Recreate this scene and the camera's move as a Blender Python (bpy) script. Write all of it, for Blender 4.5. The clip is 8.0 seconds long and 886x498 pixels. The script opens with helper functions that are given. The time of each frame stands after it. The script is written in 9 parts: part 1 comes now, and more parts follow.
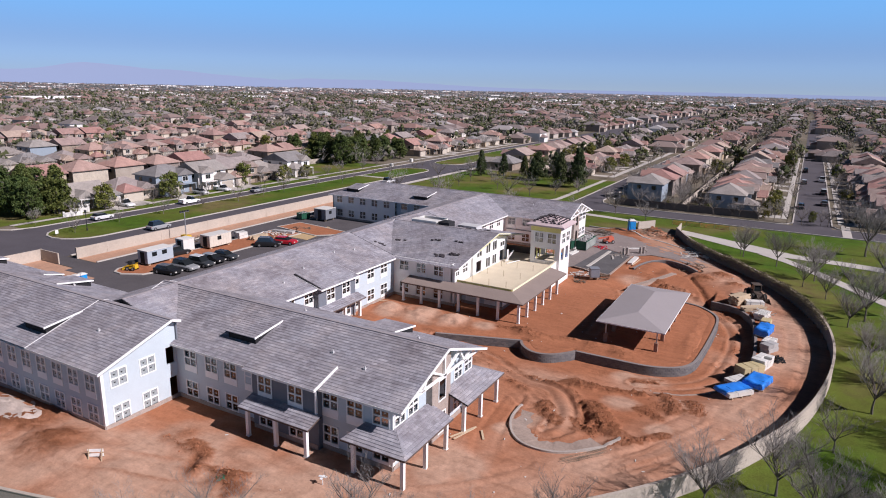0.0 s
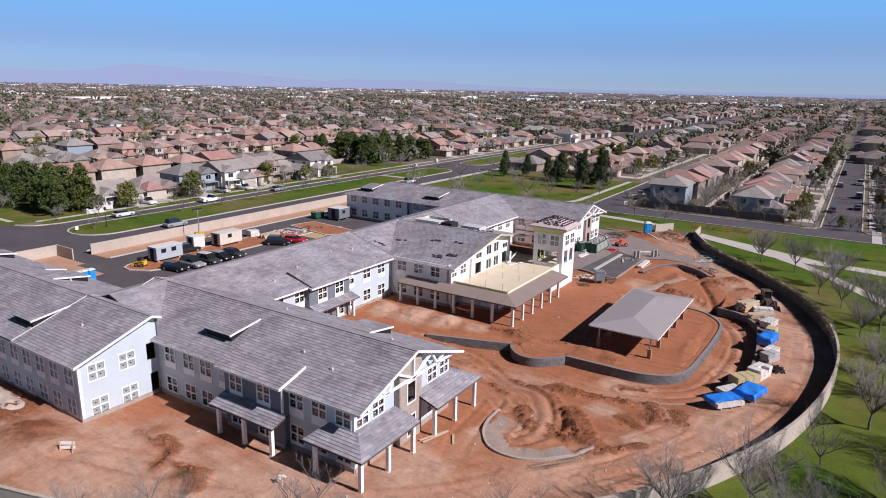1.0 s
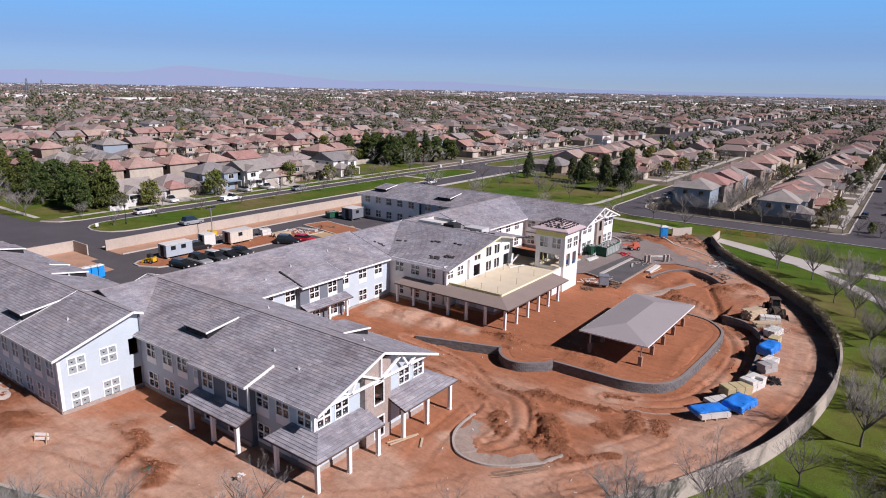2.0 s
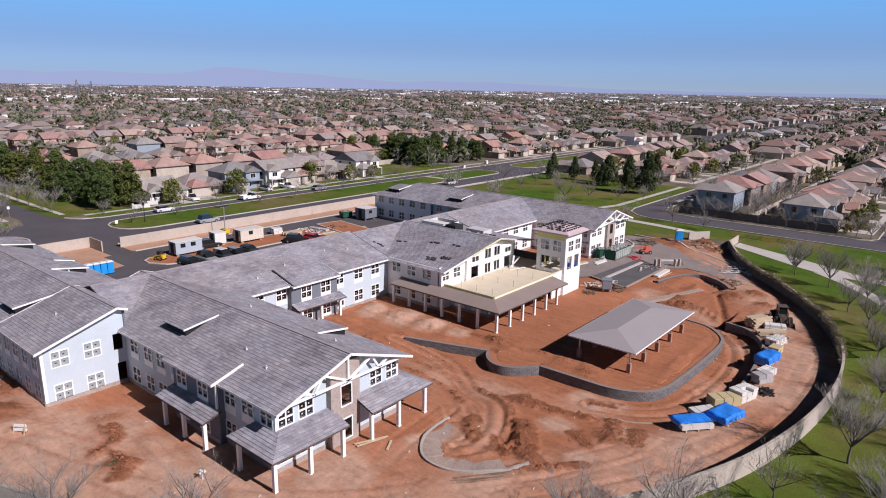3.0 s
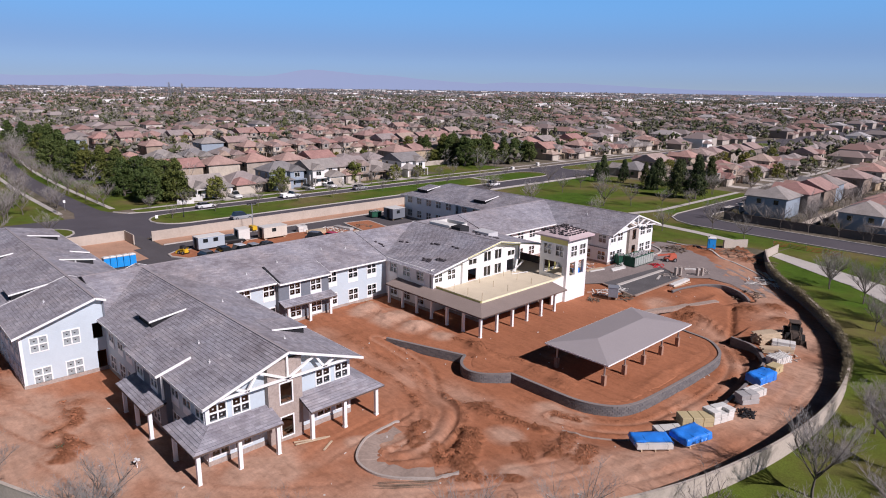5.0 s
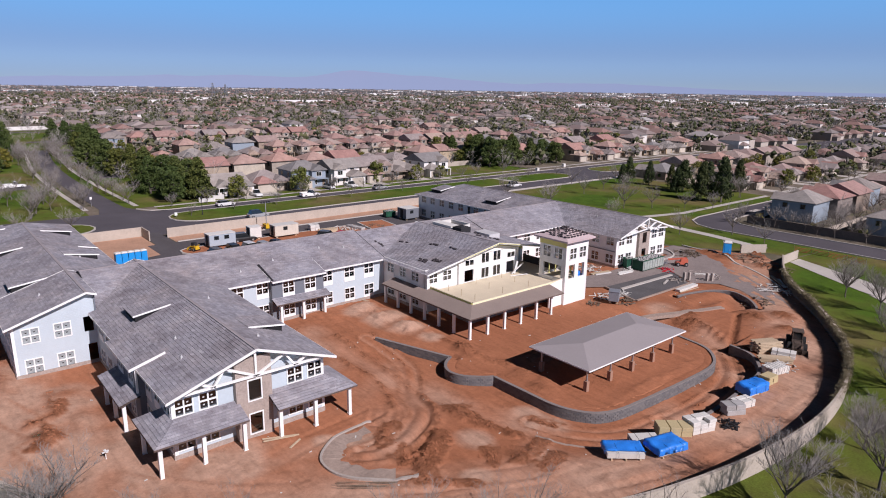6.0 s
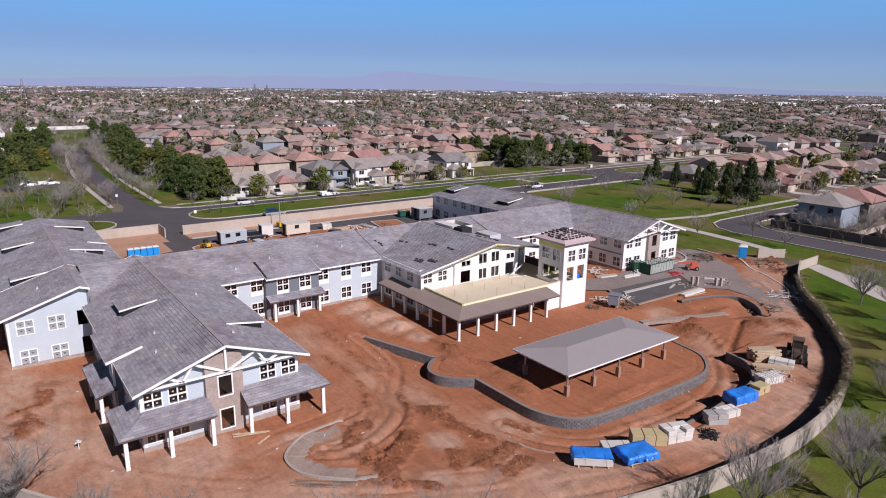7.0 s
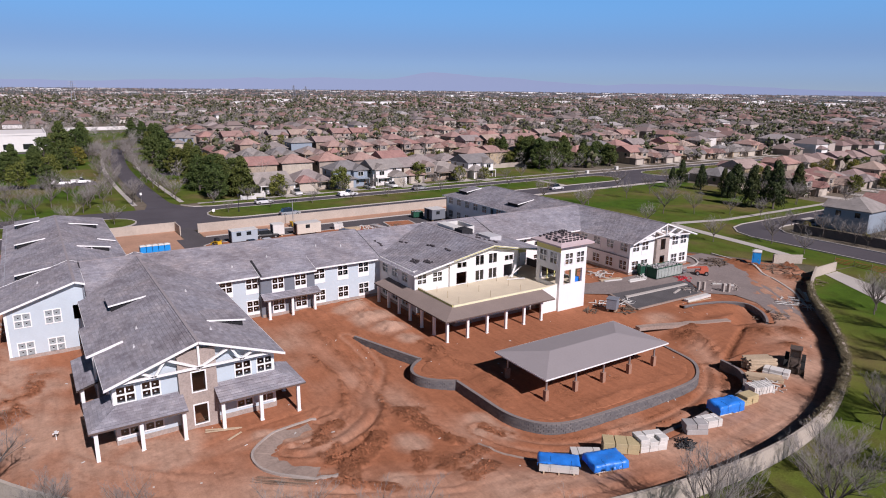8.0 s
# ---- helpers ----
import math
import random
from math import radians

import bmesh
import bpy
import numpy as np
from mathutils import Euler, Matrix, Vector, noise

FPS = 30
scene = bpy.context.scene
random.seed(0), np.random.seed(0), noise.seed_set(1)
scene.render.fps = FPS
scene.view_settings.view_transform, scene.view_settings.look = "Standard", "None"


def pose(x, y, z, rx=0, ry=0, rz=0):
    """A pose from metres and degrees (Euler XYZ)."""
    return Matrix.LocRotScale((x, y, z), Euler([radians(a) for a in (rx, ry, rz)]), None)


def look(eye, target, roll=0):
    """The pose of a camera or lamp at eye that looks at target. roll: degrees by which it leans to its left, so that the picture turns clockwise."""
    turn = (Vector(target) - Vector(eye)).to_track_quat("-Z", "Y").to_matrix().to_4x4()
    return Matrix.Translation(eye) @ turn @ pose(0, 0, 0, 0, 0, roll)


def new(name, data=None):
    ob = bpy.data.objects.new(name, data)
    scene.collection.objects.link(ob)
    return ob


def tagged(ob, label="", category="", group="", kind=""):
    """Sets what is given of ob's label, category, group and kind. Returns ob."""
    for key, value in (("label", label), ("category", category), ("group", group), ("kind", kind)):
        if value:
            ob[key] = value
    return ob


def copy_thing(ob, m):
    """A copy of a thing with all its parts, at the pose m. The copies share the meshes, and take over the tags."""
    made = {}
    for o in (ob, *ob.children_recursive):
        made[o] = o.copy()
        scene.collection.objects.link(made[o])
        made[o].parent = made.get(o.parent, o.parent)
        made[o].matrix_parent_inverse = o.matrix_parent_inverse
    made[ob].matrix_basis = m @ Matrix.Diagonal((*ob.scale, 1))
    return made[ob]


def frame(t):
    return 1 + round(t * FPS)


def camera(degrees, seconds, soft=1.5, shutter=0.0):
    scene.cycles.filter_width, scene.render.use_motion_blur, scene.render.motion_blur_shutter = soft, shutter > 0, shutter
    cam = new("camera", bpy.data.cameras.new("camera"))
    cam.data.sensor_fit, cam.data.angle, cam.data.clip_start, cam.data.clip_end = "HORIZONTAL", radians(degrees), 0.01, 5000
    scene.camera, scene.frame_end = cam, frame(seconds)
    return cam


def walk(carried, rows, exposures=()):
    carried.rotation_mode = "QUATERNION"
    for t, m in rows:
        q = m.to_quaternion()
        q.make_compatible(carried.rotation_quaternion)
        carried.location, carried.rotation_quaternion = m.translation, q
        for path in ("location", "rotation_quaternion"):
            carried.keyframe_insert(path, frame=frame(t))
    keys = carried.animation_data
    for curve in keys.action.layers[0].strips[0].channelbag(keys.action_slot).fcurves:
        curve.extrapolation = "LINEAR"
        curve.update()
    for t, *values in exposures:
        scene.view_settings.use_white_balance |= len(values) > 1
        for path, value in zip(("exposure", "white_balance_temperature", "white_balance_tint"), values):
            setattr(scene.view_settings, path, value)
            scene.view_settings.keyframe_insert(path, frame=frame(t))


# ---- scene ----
# camera and its flight
cam = camera(69.1, 8.0, soft=1.05)
PATH = [
    (0, (0.015, -0.001, 29.759), (-0.927, 1.695, 29.27), 1.2),
    (0.5, (2.272, 1.76, 29.77), (1.278, 3.425, 29.281), 1.2),
    (1, (4.519, 3.574, 29.729), (3.476, 5.209, 29.239), 1.1),
    (1.5, (6.759, 5.439, 29.696), (5.666, 7.04, 29.207), 1.1),
    (3, (13.1, 11.367, 29.743), (11.866, 12.863, 29.254), 1.0),
    (3.5, (15.104, 13.429, 29.752), (13.822, 14.884, 29.263), 1.0),
    (4, (17.05, 15.572, 29.753), (15.723, 16.986, 29.264), 1.0),
    (4.5, (18.815, 17.593, 29.746), (17.448, 18.969, 29.257), 0.9),
    (6, (24.137, 24.417, 29.707), (22.65, 25.663, 29.218), 0.8),
    (6.5, (25.862, 26.844, 29.72), (24.337, 28.042, 29.231), 0.8),
    (7, (27.485, 29.309, 29.672), (25.924, 30.459, 29.183), 0.7),
    (7.5, (29.038, 31.749, 29.662), (27.442, 32.851, 29.174), 0.7),
    (8, (30.506, 34.172, 29.652), (28.878, 35.227, 29.165), 0.6),
]
walk(cam, [(t, look(eye, target, roll)) for t, eye, target, roll in PATH],
     [(0.0, 0.15, 6110, 23), (4.0, 0.03, 6130, 24), (8.0, -0.08, 6150, 25)])

# ---- world, sun ----
SUN_ELEVATION, SUN_TURN = 38.5, 2.5
world = bpy.data.worlds.new("clear_sky")
scene.world = world
world.use_nodes = True
wn, wl = world.node_tree.nodes, world.node_tree.links
sky = wn.new("ShaderNodeTexSky")
sky.sky_type, sky.sun_disc = "NISHITA", False
sky.sun_elevation, sky.sun_rotation = radians(SUN_ELEVATION), radians(90 - SUN_TURN)
sky.air_density, sky.dust_density, sky.ozone_density, sky.altitude = 1.0, 0.3, 3.0, 400
wn["Background"].inputs["Strength"].default_value = 0.092
co, mp, tint = wn.new("ShaderNodeTexCoord"), wn.new("ShaderNodeMapping"), wn.new("ShaderNodeMix")
mp.inputs["Scale"].default_value, mp.inputs["Location"].default_value = (1, 1, 1.5), (-0.4, 0, 0.055)
tint.data_type, tint.blend_type = "RGBA", "MULTIPLY"
tint.inputs["Factor"].default_value, tint.inputs[7].default_value = 1.0, (0.78, 1.015, 1.16, 1)
wl.new(co.outputs["Generated"], mp.inputs["Vector"])
wl.new(mp.outputs["Vector"], sky.inputs["Vector"])
wl.new(sky.outputs["Color"], tint.inputs[6])
# dusty lavender haze low down, deep blue overhead
sep, fade, haze = wn.new("ShaderNodeSeparateXYZ"), wn.new("ShaderNodeValToRGB"), wn.new("ShaderNodeMix")
fade.color_ramp.interpolation = "EASE"
stops = ((0.0, (0.77, 0.62, 0.64)), (0.04, (0.91, 0.77, 0.76)), (0.14, (1.11, 1.36, 1.28)), (0.32, (0.33, 0.34, 0.34)), (0.65, (0.10, 0.10, 0.105)))
while len(fade.color_ramp.elements) < len(stops):
    fade.color_ramp.elements.new(0.5)
for el, (at, c) in zip(fade.color_ramp.elements, stops):
    el.position, el.color = at, (*c, 1)
haze.data_type, haze.blend_type = "RGBA", "MULTIPLY"
haze.inputs["Factor"].default_value = 1.0
wl.new(co.outputs["Generated"], sep.inputs["Vector"])
wl.new(sep.outputs["Z"], fade.inputs["Fac"])
wl.new(tint.outputs[2], haze.inputs[6])
wl.new(fade.outputs["Color"], haze.inputs[7])
# brighter towards the sun's side
side, wide, glow = wn.new("ShaderNodeMapRange"), wn.new("ShaderNodeValToRGB"), wn.new("ShaderNodeMix")
side.inputs["From Min"].default_value = -1.0
for el, (at, c) in zip((wide.color_ramp.elements[0], wide.color_ramp.elements[1], wide.color_ramp.elements.new(0.56)), ((0.0, 0.94), (0.25, 0.99), (0.56, 1.22))):
    el.position, el.color = at, (c, c, c, 1)
glow.data_type, glow.blend_type = "RGBA", "MULTIPLY"
glow.inputs["Factor"].default_value = 1.0
wl.new(sep.outputs["X"], side.inputs["Value"])
wl.new(side.outputs["Result"], wide.inputs["Fac"])
wl.new(haze.outputs[2], glow.inputs[6])
wl.new(wide.outputs["Color"], glow.inputs[7])
wl.new(glow.outputs[2], wn["Background"].inputs["Color"])
sun_dir = Vector((math.cos(radians(SUN_ELEVATION)) * math.cos(radians(SUN_TURN)),
                  math.cos(radians(SUN_ELEVATION)) * math.sin(radians(SUN_TURN)), math.sin(radians(SUN_ELEVATION))))
sun = new("sun", bpy.data.lights.new("sun", "SUN"))
sun.data.energy, sun.data.angle, sun.data.color = 5.4, radians(0.53), (1.0, 0.95, 0.88)
sun.matrix_world = look(sun_dir * 100, (0, 0, 0))

# ---- materials ----
def nodes_of(name):
    m = bpy.data.materials.new(name)
    m.use_nodes = True
    return m, m.node_tree.nodes, m.node_tree.links, m.node_tree.nodes["Principled BSDF"]


def rgba(c):
    return (c[0], c[1], c[2], 1.0)


def scaled(c, k):
    return tuple(min(1.0, v * k) for v in c)


def noise_node(n, l, coord, scale, detail=4.0, rough=0.6):
    t = n.new("ShaderNodeTexNoise")
    t.inputs["Scale"].default_value, t.inputs["Detail"].default_value, t.inputs["Roughness"].default_value = scale, detail, rough
    l.new(coord, t.inputs["Vector"])
    return t.outputs["Fac"]


def ramp_node(n, l, fac, stops):
    r = n.new("ShaderNodeValToRGB")
    while len(r.color_ramp.elements) < len(stops):
        r.color_ramp.elements.new(0.5)
    for e, (pos, c) in zip(r.color_ramp.elements, stops):
        e.position, e.color = pos, rgba(c)
    l.new(fac, r.inputs["Fac"])
    return r.outputs["Color"]


def mix_node(n, l, fac, a, b, blend="MIX"):
    m = n.new("ShaderNodeMix")
    m.data_type, m.blend_type = "RGBA", blend
    for sock, v in (("Factor", fac), (6, a), (7, b)):
        s = m.inputs[sock]
        if isinstance(v, (int, float)):
            s.default_value = v
        elif isinstance(v, tuple):
            s.default_value = rgba(v)
        else:
            l.new(v, s)
    return m.outputs[2]


def bump_node(n, l, fac, strength, distance):
    b = n.new("ShaderNodeBump")
    b.inputs["Strength"].default_value, b.inputs["Distance"].default_value = strength, distance
    l.new(fac, b.inputs["Height"])
    return b.outputs["Normal"]


def plain(name, col, rough=0.8, var=0.18, coarse=0.6, fine=9.0, bump=0.25, depth=0.02, metal=0.0, spread=0.0, spec=0.3):
    """A surface with coarse stains, fine grain and relief; spread: how far single objects differ."""
    m, n, l, p = nodes_of(name)
    co = n.new("ShaderNodeTexCoord").outputs["Object"]
    a, b = noise_node(n, l, co, coarse), noise_node(n, l, co, fine, 3.0)
    c = ramp_node(n, l, a, [(0.3, scaled(col, 1 - var)), (0.7, scaled(col, 1 + var * 0.6))])
    c = mix_node(n, l, 0.45, c, ramp_node(n, l, b, [(0.3, scaled(col, 1 - var * 1.2)), (0.7, scaled(col, 1 + var))]))
    if spread:
        r = n.new("ShaderNodeObjectInfo").outputs["Random"]
        c = mix_node(n, l, 1.0, c, ramp_node(n, l, r, [(0, (1 - spread,) * 3), (1, (1.0, 1.0, 1.0))]), "MULTIPLY")
    l.new(c, p.inputs["Base Color"])
    p.inputs["Roughness"].default_value, p.inputs["Metallic"].default_value = rough, metal
    p.inputs["Specular IOR Level"].default_value = spec
    if bump:
        l.new(bump_node(n, l, b, bump, depth), p.inputs["Normal"])
    return m


def varied(name, cols, rough=0.85, fine=6.0, bump=0.3, depth=0.03, row=0.0):
    """One of several colours for each object, with grain; row: height of the courses in it."""
    m, n, l, p = nodes_of(name)
    co = n.new("ShaderNodeTexCoord").outputs["Object"]
    r = n.new("ShaderNodeObjectInfo").outputs["Random"]
    ramp = n.new("ShaderNodeValToRGB")
    ramp.color_ramp.interpolation = "CONSTANT"
    while len(ramp.color_ramp.elements) < len(cols):
        ramp.color_ramp.elements.new(0.5)
    for i, (e, c) in enumerate(zip(ramp.color_ramp.elements, cols)):
        e.position, e.color = i / len(cols), rgba(c)
    l.new(r, ramp.inputs["Fac"])
    a, b = noise_node(n, l, co, 0.35), noise_node(n, l, co, fine, 3.0)
    c = mix_node(n, l, 1.0, ramp.outputs["Color"], ramp_node(n, l, a, [(0.3, (0.78,) * 3), (0.7, (1.1,) * 3)]), "MULTIPLY")
    c = mix_node(n, l, 1.0, c, ramp_node(n, l, b, [(0.25, (0.75,) * 3), (0.75, (1.15,) * 3)]), "MULTIPLY")
    h = b
    if row:
        w = n.new("ShaderNodeTexWave")
        w.wave_type, w.bands_direction, w.wave_profile = "BANDS", "Z", "SAW"
        w.inputs["Scale"].default_value = 1 / (row * 3.18)
        l.new(co, w.inputs["Vector"])
        h = w.outputs["Fac"]
        c = mix_node(n, l, 1.0, c, ramp_node(n, l, h, [(0.0, (0.8,) * 3), (0.25, (1.03,) * 3)]), "MULTIPLY")
    l.new(c, p.inputs["Base Color"])
    p.inputs["Roughness"].default_value, p.inputs["Specular IOR Level"].default_value = rough, 0.3
    l.new(bump_node(n, l, h, bump, depth), p.inputs["Normal"])
    return m


def siding(name, col, lap=0.18):
    """Painted lap siding: level boards, light dirt."""
    m, n, l, p = nodes_of(name)
    co = n.new("ShaderNodeTexCoord").outputs["Object"]
    w = n.new("ShaderNodeTexWave")
    w.wave_type, w.bands_direction, w.wave_profile = "BANDS", "Z", "SAW"
    w.inputs["Scale"].default_value = 1 / (lap * 3.18)
    l.new(co, w.inputs["Vector"])
    a, b = noise_node(n, l, co, 0.5), noise_node(n, l, co, 7.0, 3.0)
    c = ramp_node(n, l, a, [(0.3, scaled(col, 0.93)), (0.7, scaled(col, 1.03))])
    c = mix_node(n, l, 0.25, c, ramp_node(n, l, b, [(0.3, scaled(col, 0.85)), (0.7, scaled(col, 1.05))]))
    l.new(c, p.inputs["Base Color"])
    p.inputs["Roughness"].default_value, p.inputs["Specular IOR Level"].default_value = 0.65, 0.3
    l.new(bump_node(n, l, w.outputs["Fac"], 0.5, 0.02), p.inputs["Normal"])
    return m


def tiles(name, cols, wide=0.33, high=0.33, rough=0.85):
    """Roof tiles by the UV map in metres: each tile its own tone, stains over it."""
    m, n, l, p = nodes_of(name)
    uv = n.new("ShaderNodeUVMap").outputs["UV"]
    co = n.new("ShaderNodeTexCoord").outputs["Object"]
    br = n.new("ShaderNodeTexBrick")
    br.offset, br.squash = 0.5, 1.0
    for k, v in (("Scale", 1.0), ("Mortar Size", 0.008), ("Brick Width", wide), ("Row Height", high), ("Bias", 0.0), ("Mortar Smooth", 0.3)):
        br.inputs[k].default_value = v
    br.inputs["Color1"].default_value, br.inputs["Color2"].default_value, br.inputs["Mortar"].default_value = rgba(cols[0]), rgba(cols[1]), rgba(cols[2])
    l.new(uv, br.inputs["Vector"])
    st = n.new("ShaderNodeMapping")
    st.inputs["Scale"].default_value = (0.55, 2.4, 1.0)
    l.new(uv, st.inputs["Vector"])
    streak = noise_node(n, l, st.outputs["Vector"], 1.3, 4.0, 0.65)
    big = noise_node(n, l, co, 0.12, 4.0)
    blot = noise_node(n, l, co, 0.45, 5.0, 0.6)
    dash = n.new("ShaderNodeMapping")
    dash.inputs["Scale"].default_value = (1.7, 3.03, 1.0)
    l.new(uv, dash.inputs["Vector"])
    cell = n.new("ShaderNodeTexWhiteNoise")
    cell.noise_dimensions = "2D"
    snap = n.new("ShaderNodeVectorMath")
    snap.operation = "FLOOR"
    l.new(dash.outputs["Vector"], snap.inputs[0])
    l.new(snap.outputs["Vector"], cell.inputs["Vector"])
    c = mix_node(n, l, 1.0, br.outputs["Color"], ramp_node(n, l, blot, [(0.35, (0.80, 0.78, 0.79)), (0.5, (0.98,) * 3), (0.66, (1.16, 1.12, 1.08))]), "MULTIPLY")
    c = mix_node(n, l, 1.0, c, ramp_node(n, l, cell.outputs["Value"], [(0.0, (0.84, 0.82, 0.82)), (0.3, (0.96,) * 3), (0.8, (1.03,) * 3), (1.0, (1.15, 1.15, 1.15))]), "MULTIPLY")
    c = mix_node(n, l, 1.0, c, ramp_node(n, l, streak, [(0.32, (0.84,) * 3), (0.5, (0.97,) * 3), (0.62, (1.06,) * 3), (0.72, (1.2,) * 3)]), "MULTIPLY")
    c = mix_node(n, l, 1.0, c, ramp_node(n, l, big, [(0.35, (0.90, 0.86, 0.84)), (0.65, (1.05, 1.07, 1.1))]), "MULTIPLY")
    l.new(c, p.inputs["Base Color"])
    p.inputs["Roughness"].default_value, p.inputs["Specular IOR Level"].default_value = rough, 0.3
    l.new(bump_node(n, l, br.outputs["Fac"], 0.4, -0.02), p.inputs["Normal"])
    return m


def glassy(name, tint=(0.02, 0.025, 0.03)):
    """Window glass: clear, with a mirror gloss at grazing angles."""
    m, n, l, p = nodes_of(name)
    tr, gl, mx, fr = n.new("ShaderNodeBsdfTransparent"), n.new("ShaderNodeBsdfGlossy"), n.new("ShaderNodeMixShader"), n.new("ShaderNodeFresnel")
    tr.inputs["Color"].default_value = (0.45, 0.48, 0.48, 1)
    gl.inputs["Roughness"].default_value = 0.03
    fr.inputs["IOR"].default_value = 2.0
    l.new(fr.outputs["Fac"], mx.inputs["Fac"])
    l.new(tr.outputs["BSDF"], mx.inputs[1])
    l.new(gl.outputs["BSDF"], mx.inputs[2])
    l.new(mx.outputs["Shader"], n["Material Output"].inputs["Surface"])
    return m


def soil_material(name):
    """Churned red earth, paler where it is driven flat (attribute 'packed'), darker where it is freshly dug ('dug')."""
    m, n, l, p = nodes_of(name)
    co = n.new("ShaderNodeTexCoord").outputs["Object"]
    at, dg = n.new("ShaderNodeAttribute"), n.new("ShaderNodeAttribute")
    at.attribute_name, dg.attribute_name = "packed", "dug"
    big, mid, fine = noise_node(n, l, co, 0.06, 6.0, 0.6), noise_node(n, l, co, 0.8, 7.0, 0.68), noise_node(n, l, co, 2.6, 8.0, 0.8)
    st = n.new("ShaderNodeMapping")
    st.inputs["Rotation"].default_value, st.inputs["Scale"].default_value = (0, 0, radians(35)), (0.25, 1.6, 1.0)
    l.new(co, st.inputs["Vector"])
    drag = noise_node(n, l, st.outputs["Vector"], 0.9, 5.0, 0.65)
    c = ramp_node(n, l, big, [(0.32, (0.325, 0.13, 0.066)), (0.55, (0.37, 0.153, 0.08)), (0.75, (0.42, 0.188, 0.106))])
    c = mix_node(n, l, at.outputs["Fac"], c, ramp_node(n, l, mid, [(0.3, (0.42, 0.255, 0.175)), (0.7, (0.50, 0.318, 0.228))]))
    c = mix_node(n, l, dg.outputs["Fac"], c, ramp_node(n, l, mid, [(0.35, (0.26, 0.103, 0.050)), (0.65, (0.37, 0.155, 0.08))]))
    c = mix_node(n, l, 1.0, c, ramp_node(n, l, mid, [(0.3, (0.86,) * 3), (0.45, (0.98,) * 3), (0.6, (1.0,) * 3), (0.76, (1.08,) * 3)]), "MULTIPLY")
    c = mix_node(n, l, 1.0, c, ramp_node(n, l, drag, [(0.34, (0.86,) * 3), (0.5, (1.0,) * 3), (0.7, (1.08,) * 3)]), "MULTIPLY")
    c = mix_node(n, l, 1.0, c, ramp_node(n, l, fine, [(0.32, (0.78,) * 3), (0.68, (1.13,) * 3)]), "MULTIPLY")
    l.new(c, p.inputs["Base Color"])
    p.inputs["Roughness"].default_value, p.inputs["Specular IOR Level"].default_value = 0.95, 0.1
    b1 = bump_node(n, l, mid, 0.7, 0.14)
    lumps = noise_node(n, l, co, 3.2, 6.0, 0.8)
    b2 = n.new("ShaderNodeBump")
    b2.inputs["Distance"].default_value = 0.35
    l.new(dg.outputs["Fac"], b2.inputs["Strength"])
    l.new(lumps, b2.inputs["Height"])
    l.new(b1, b2.inputs["Normal"])
    l.new(b2.outputs["Normal"], p.inputs["Normal"])
    return m


def grass_material(name):
    m, n, l, p = nodes_of(name)
    co = n.new("ShaderNodeTexCoord").outputs["Object"]
    big, mid, fine = noise_node(n, l, co, 0.05, 5.0, 0.6), noise_node(n, l, co, 0.4, 5.0, 0.65), noise_node(n, l, co, 6.0, 4.0, 0.7)
    c = ramp_node(n, l, big, [(0.36, (0.155, 0.128, 0.05)), (0.46, (0.105, 0.125, 0.022)), (0.6, (0.062, 0.115, 0.011))])
    c = mix_node(n, l, 1.0, c, ramp_node(n, l, mid, [(0.3, (0.7,) * 3), (0.7, (1.2,) * 3)]), "MULTIPLY")
    c = mix_node(n, l, 1.0, c, ramp_node(n, l, fine, [(0.3, (0.7,) * 3), (0.7, (1.25,) * 3)]), "MULTIPLY")
    l.new(c, p.inputs["Base Color"])
    p.inputs["Roughness"].default_value, p.inputs["Specular IOR Level"].default_value = 0.95, 0.1
    l.new(bump_node(n, l, fine, 0.6, 0.06), p.inputs["Normal"])
    return m


def suburb_material(name):
    """Yard earth, gravel and dry lawn between the houses."""
    m, n, l, p = nodes_of(name)
    co = n.new("ShaderNodeTexCoord").outputs["Object"]
    big, mid, fine = noise_node(n, l, co, 0.012, 6.0, 0.65), noise_node(n, l, co, 0.09, 5.0, 0.65), noise_node(n, l, co, 1.2, 4.0, 0.7)
    c = ramp_node(n, l, mid, [(0.36, (0.08, 0.083, 0.038)), (0.5, (0.17, 0.14, 0.105)), (0.66, (0.25, 0.21, 0.165))])
    c = mix_node(n, l, 0.45, c, ramp_node(n, l, big, [(0.38, (0.09, 0.09, 0.06)), (0.6, (0.21, 0.175, 0.14))]))
    c = mix_node(n, l, 1.0, c, ramp_node(n, l, fine, [(0.3, (0.75,) * 3), (0.7, (1.15,) * 3)]), "MULTIPLY")
    l.new(c, p.inputs["Base Color"])
    p.inputs["Roughness"].default_value, p.inputs["Specular IOR Level"].default_value = 0.95, 0.1
    l.new(bump_node(n, l, fine, 0.4, 0.1), p.inputs["Normal"])
    return m


def leaf_material(name, dark, light):
    m, n, l, p = nodes_of(name)
    g = n.new("ShaderNodeNewGeometry").outputs["Random Per Island"]
    r = n.new("ShaderNodeObjectInfo").outputs["Random"]
    c = ramp_node(n, l, g, [(0, dark), (1, light)])
    c = mix_node(n, l, 1.0, c, ramp_node(n, l, r, [(0, (0.7, 0.8, 0.75)), (0.5, (1.0, 1.0, 1.0)), (1, (1.3, 1.05, 0.8))]), "MULTIPLY")
    l.new(c, p.inputs["Base Color"])
    p.inputs["Roughness"].default_value, p.inputs["Specular IOR Level"].default_value = 0.7, 0.25
    return m


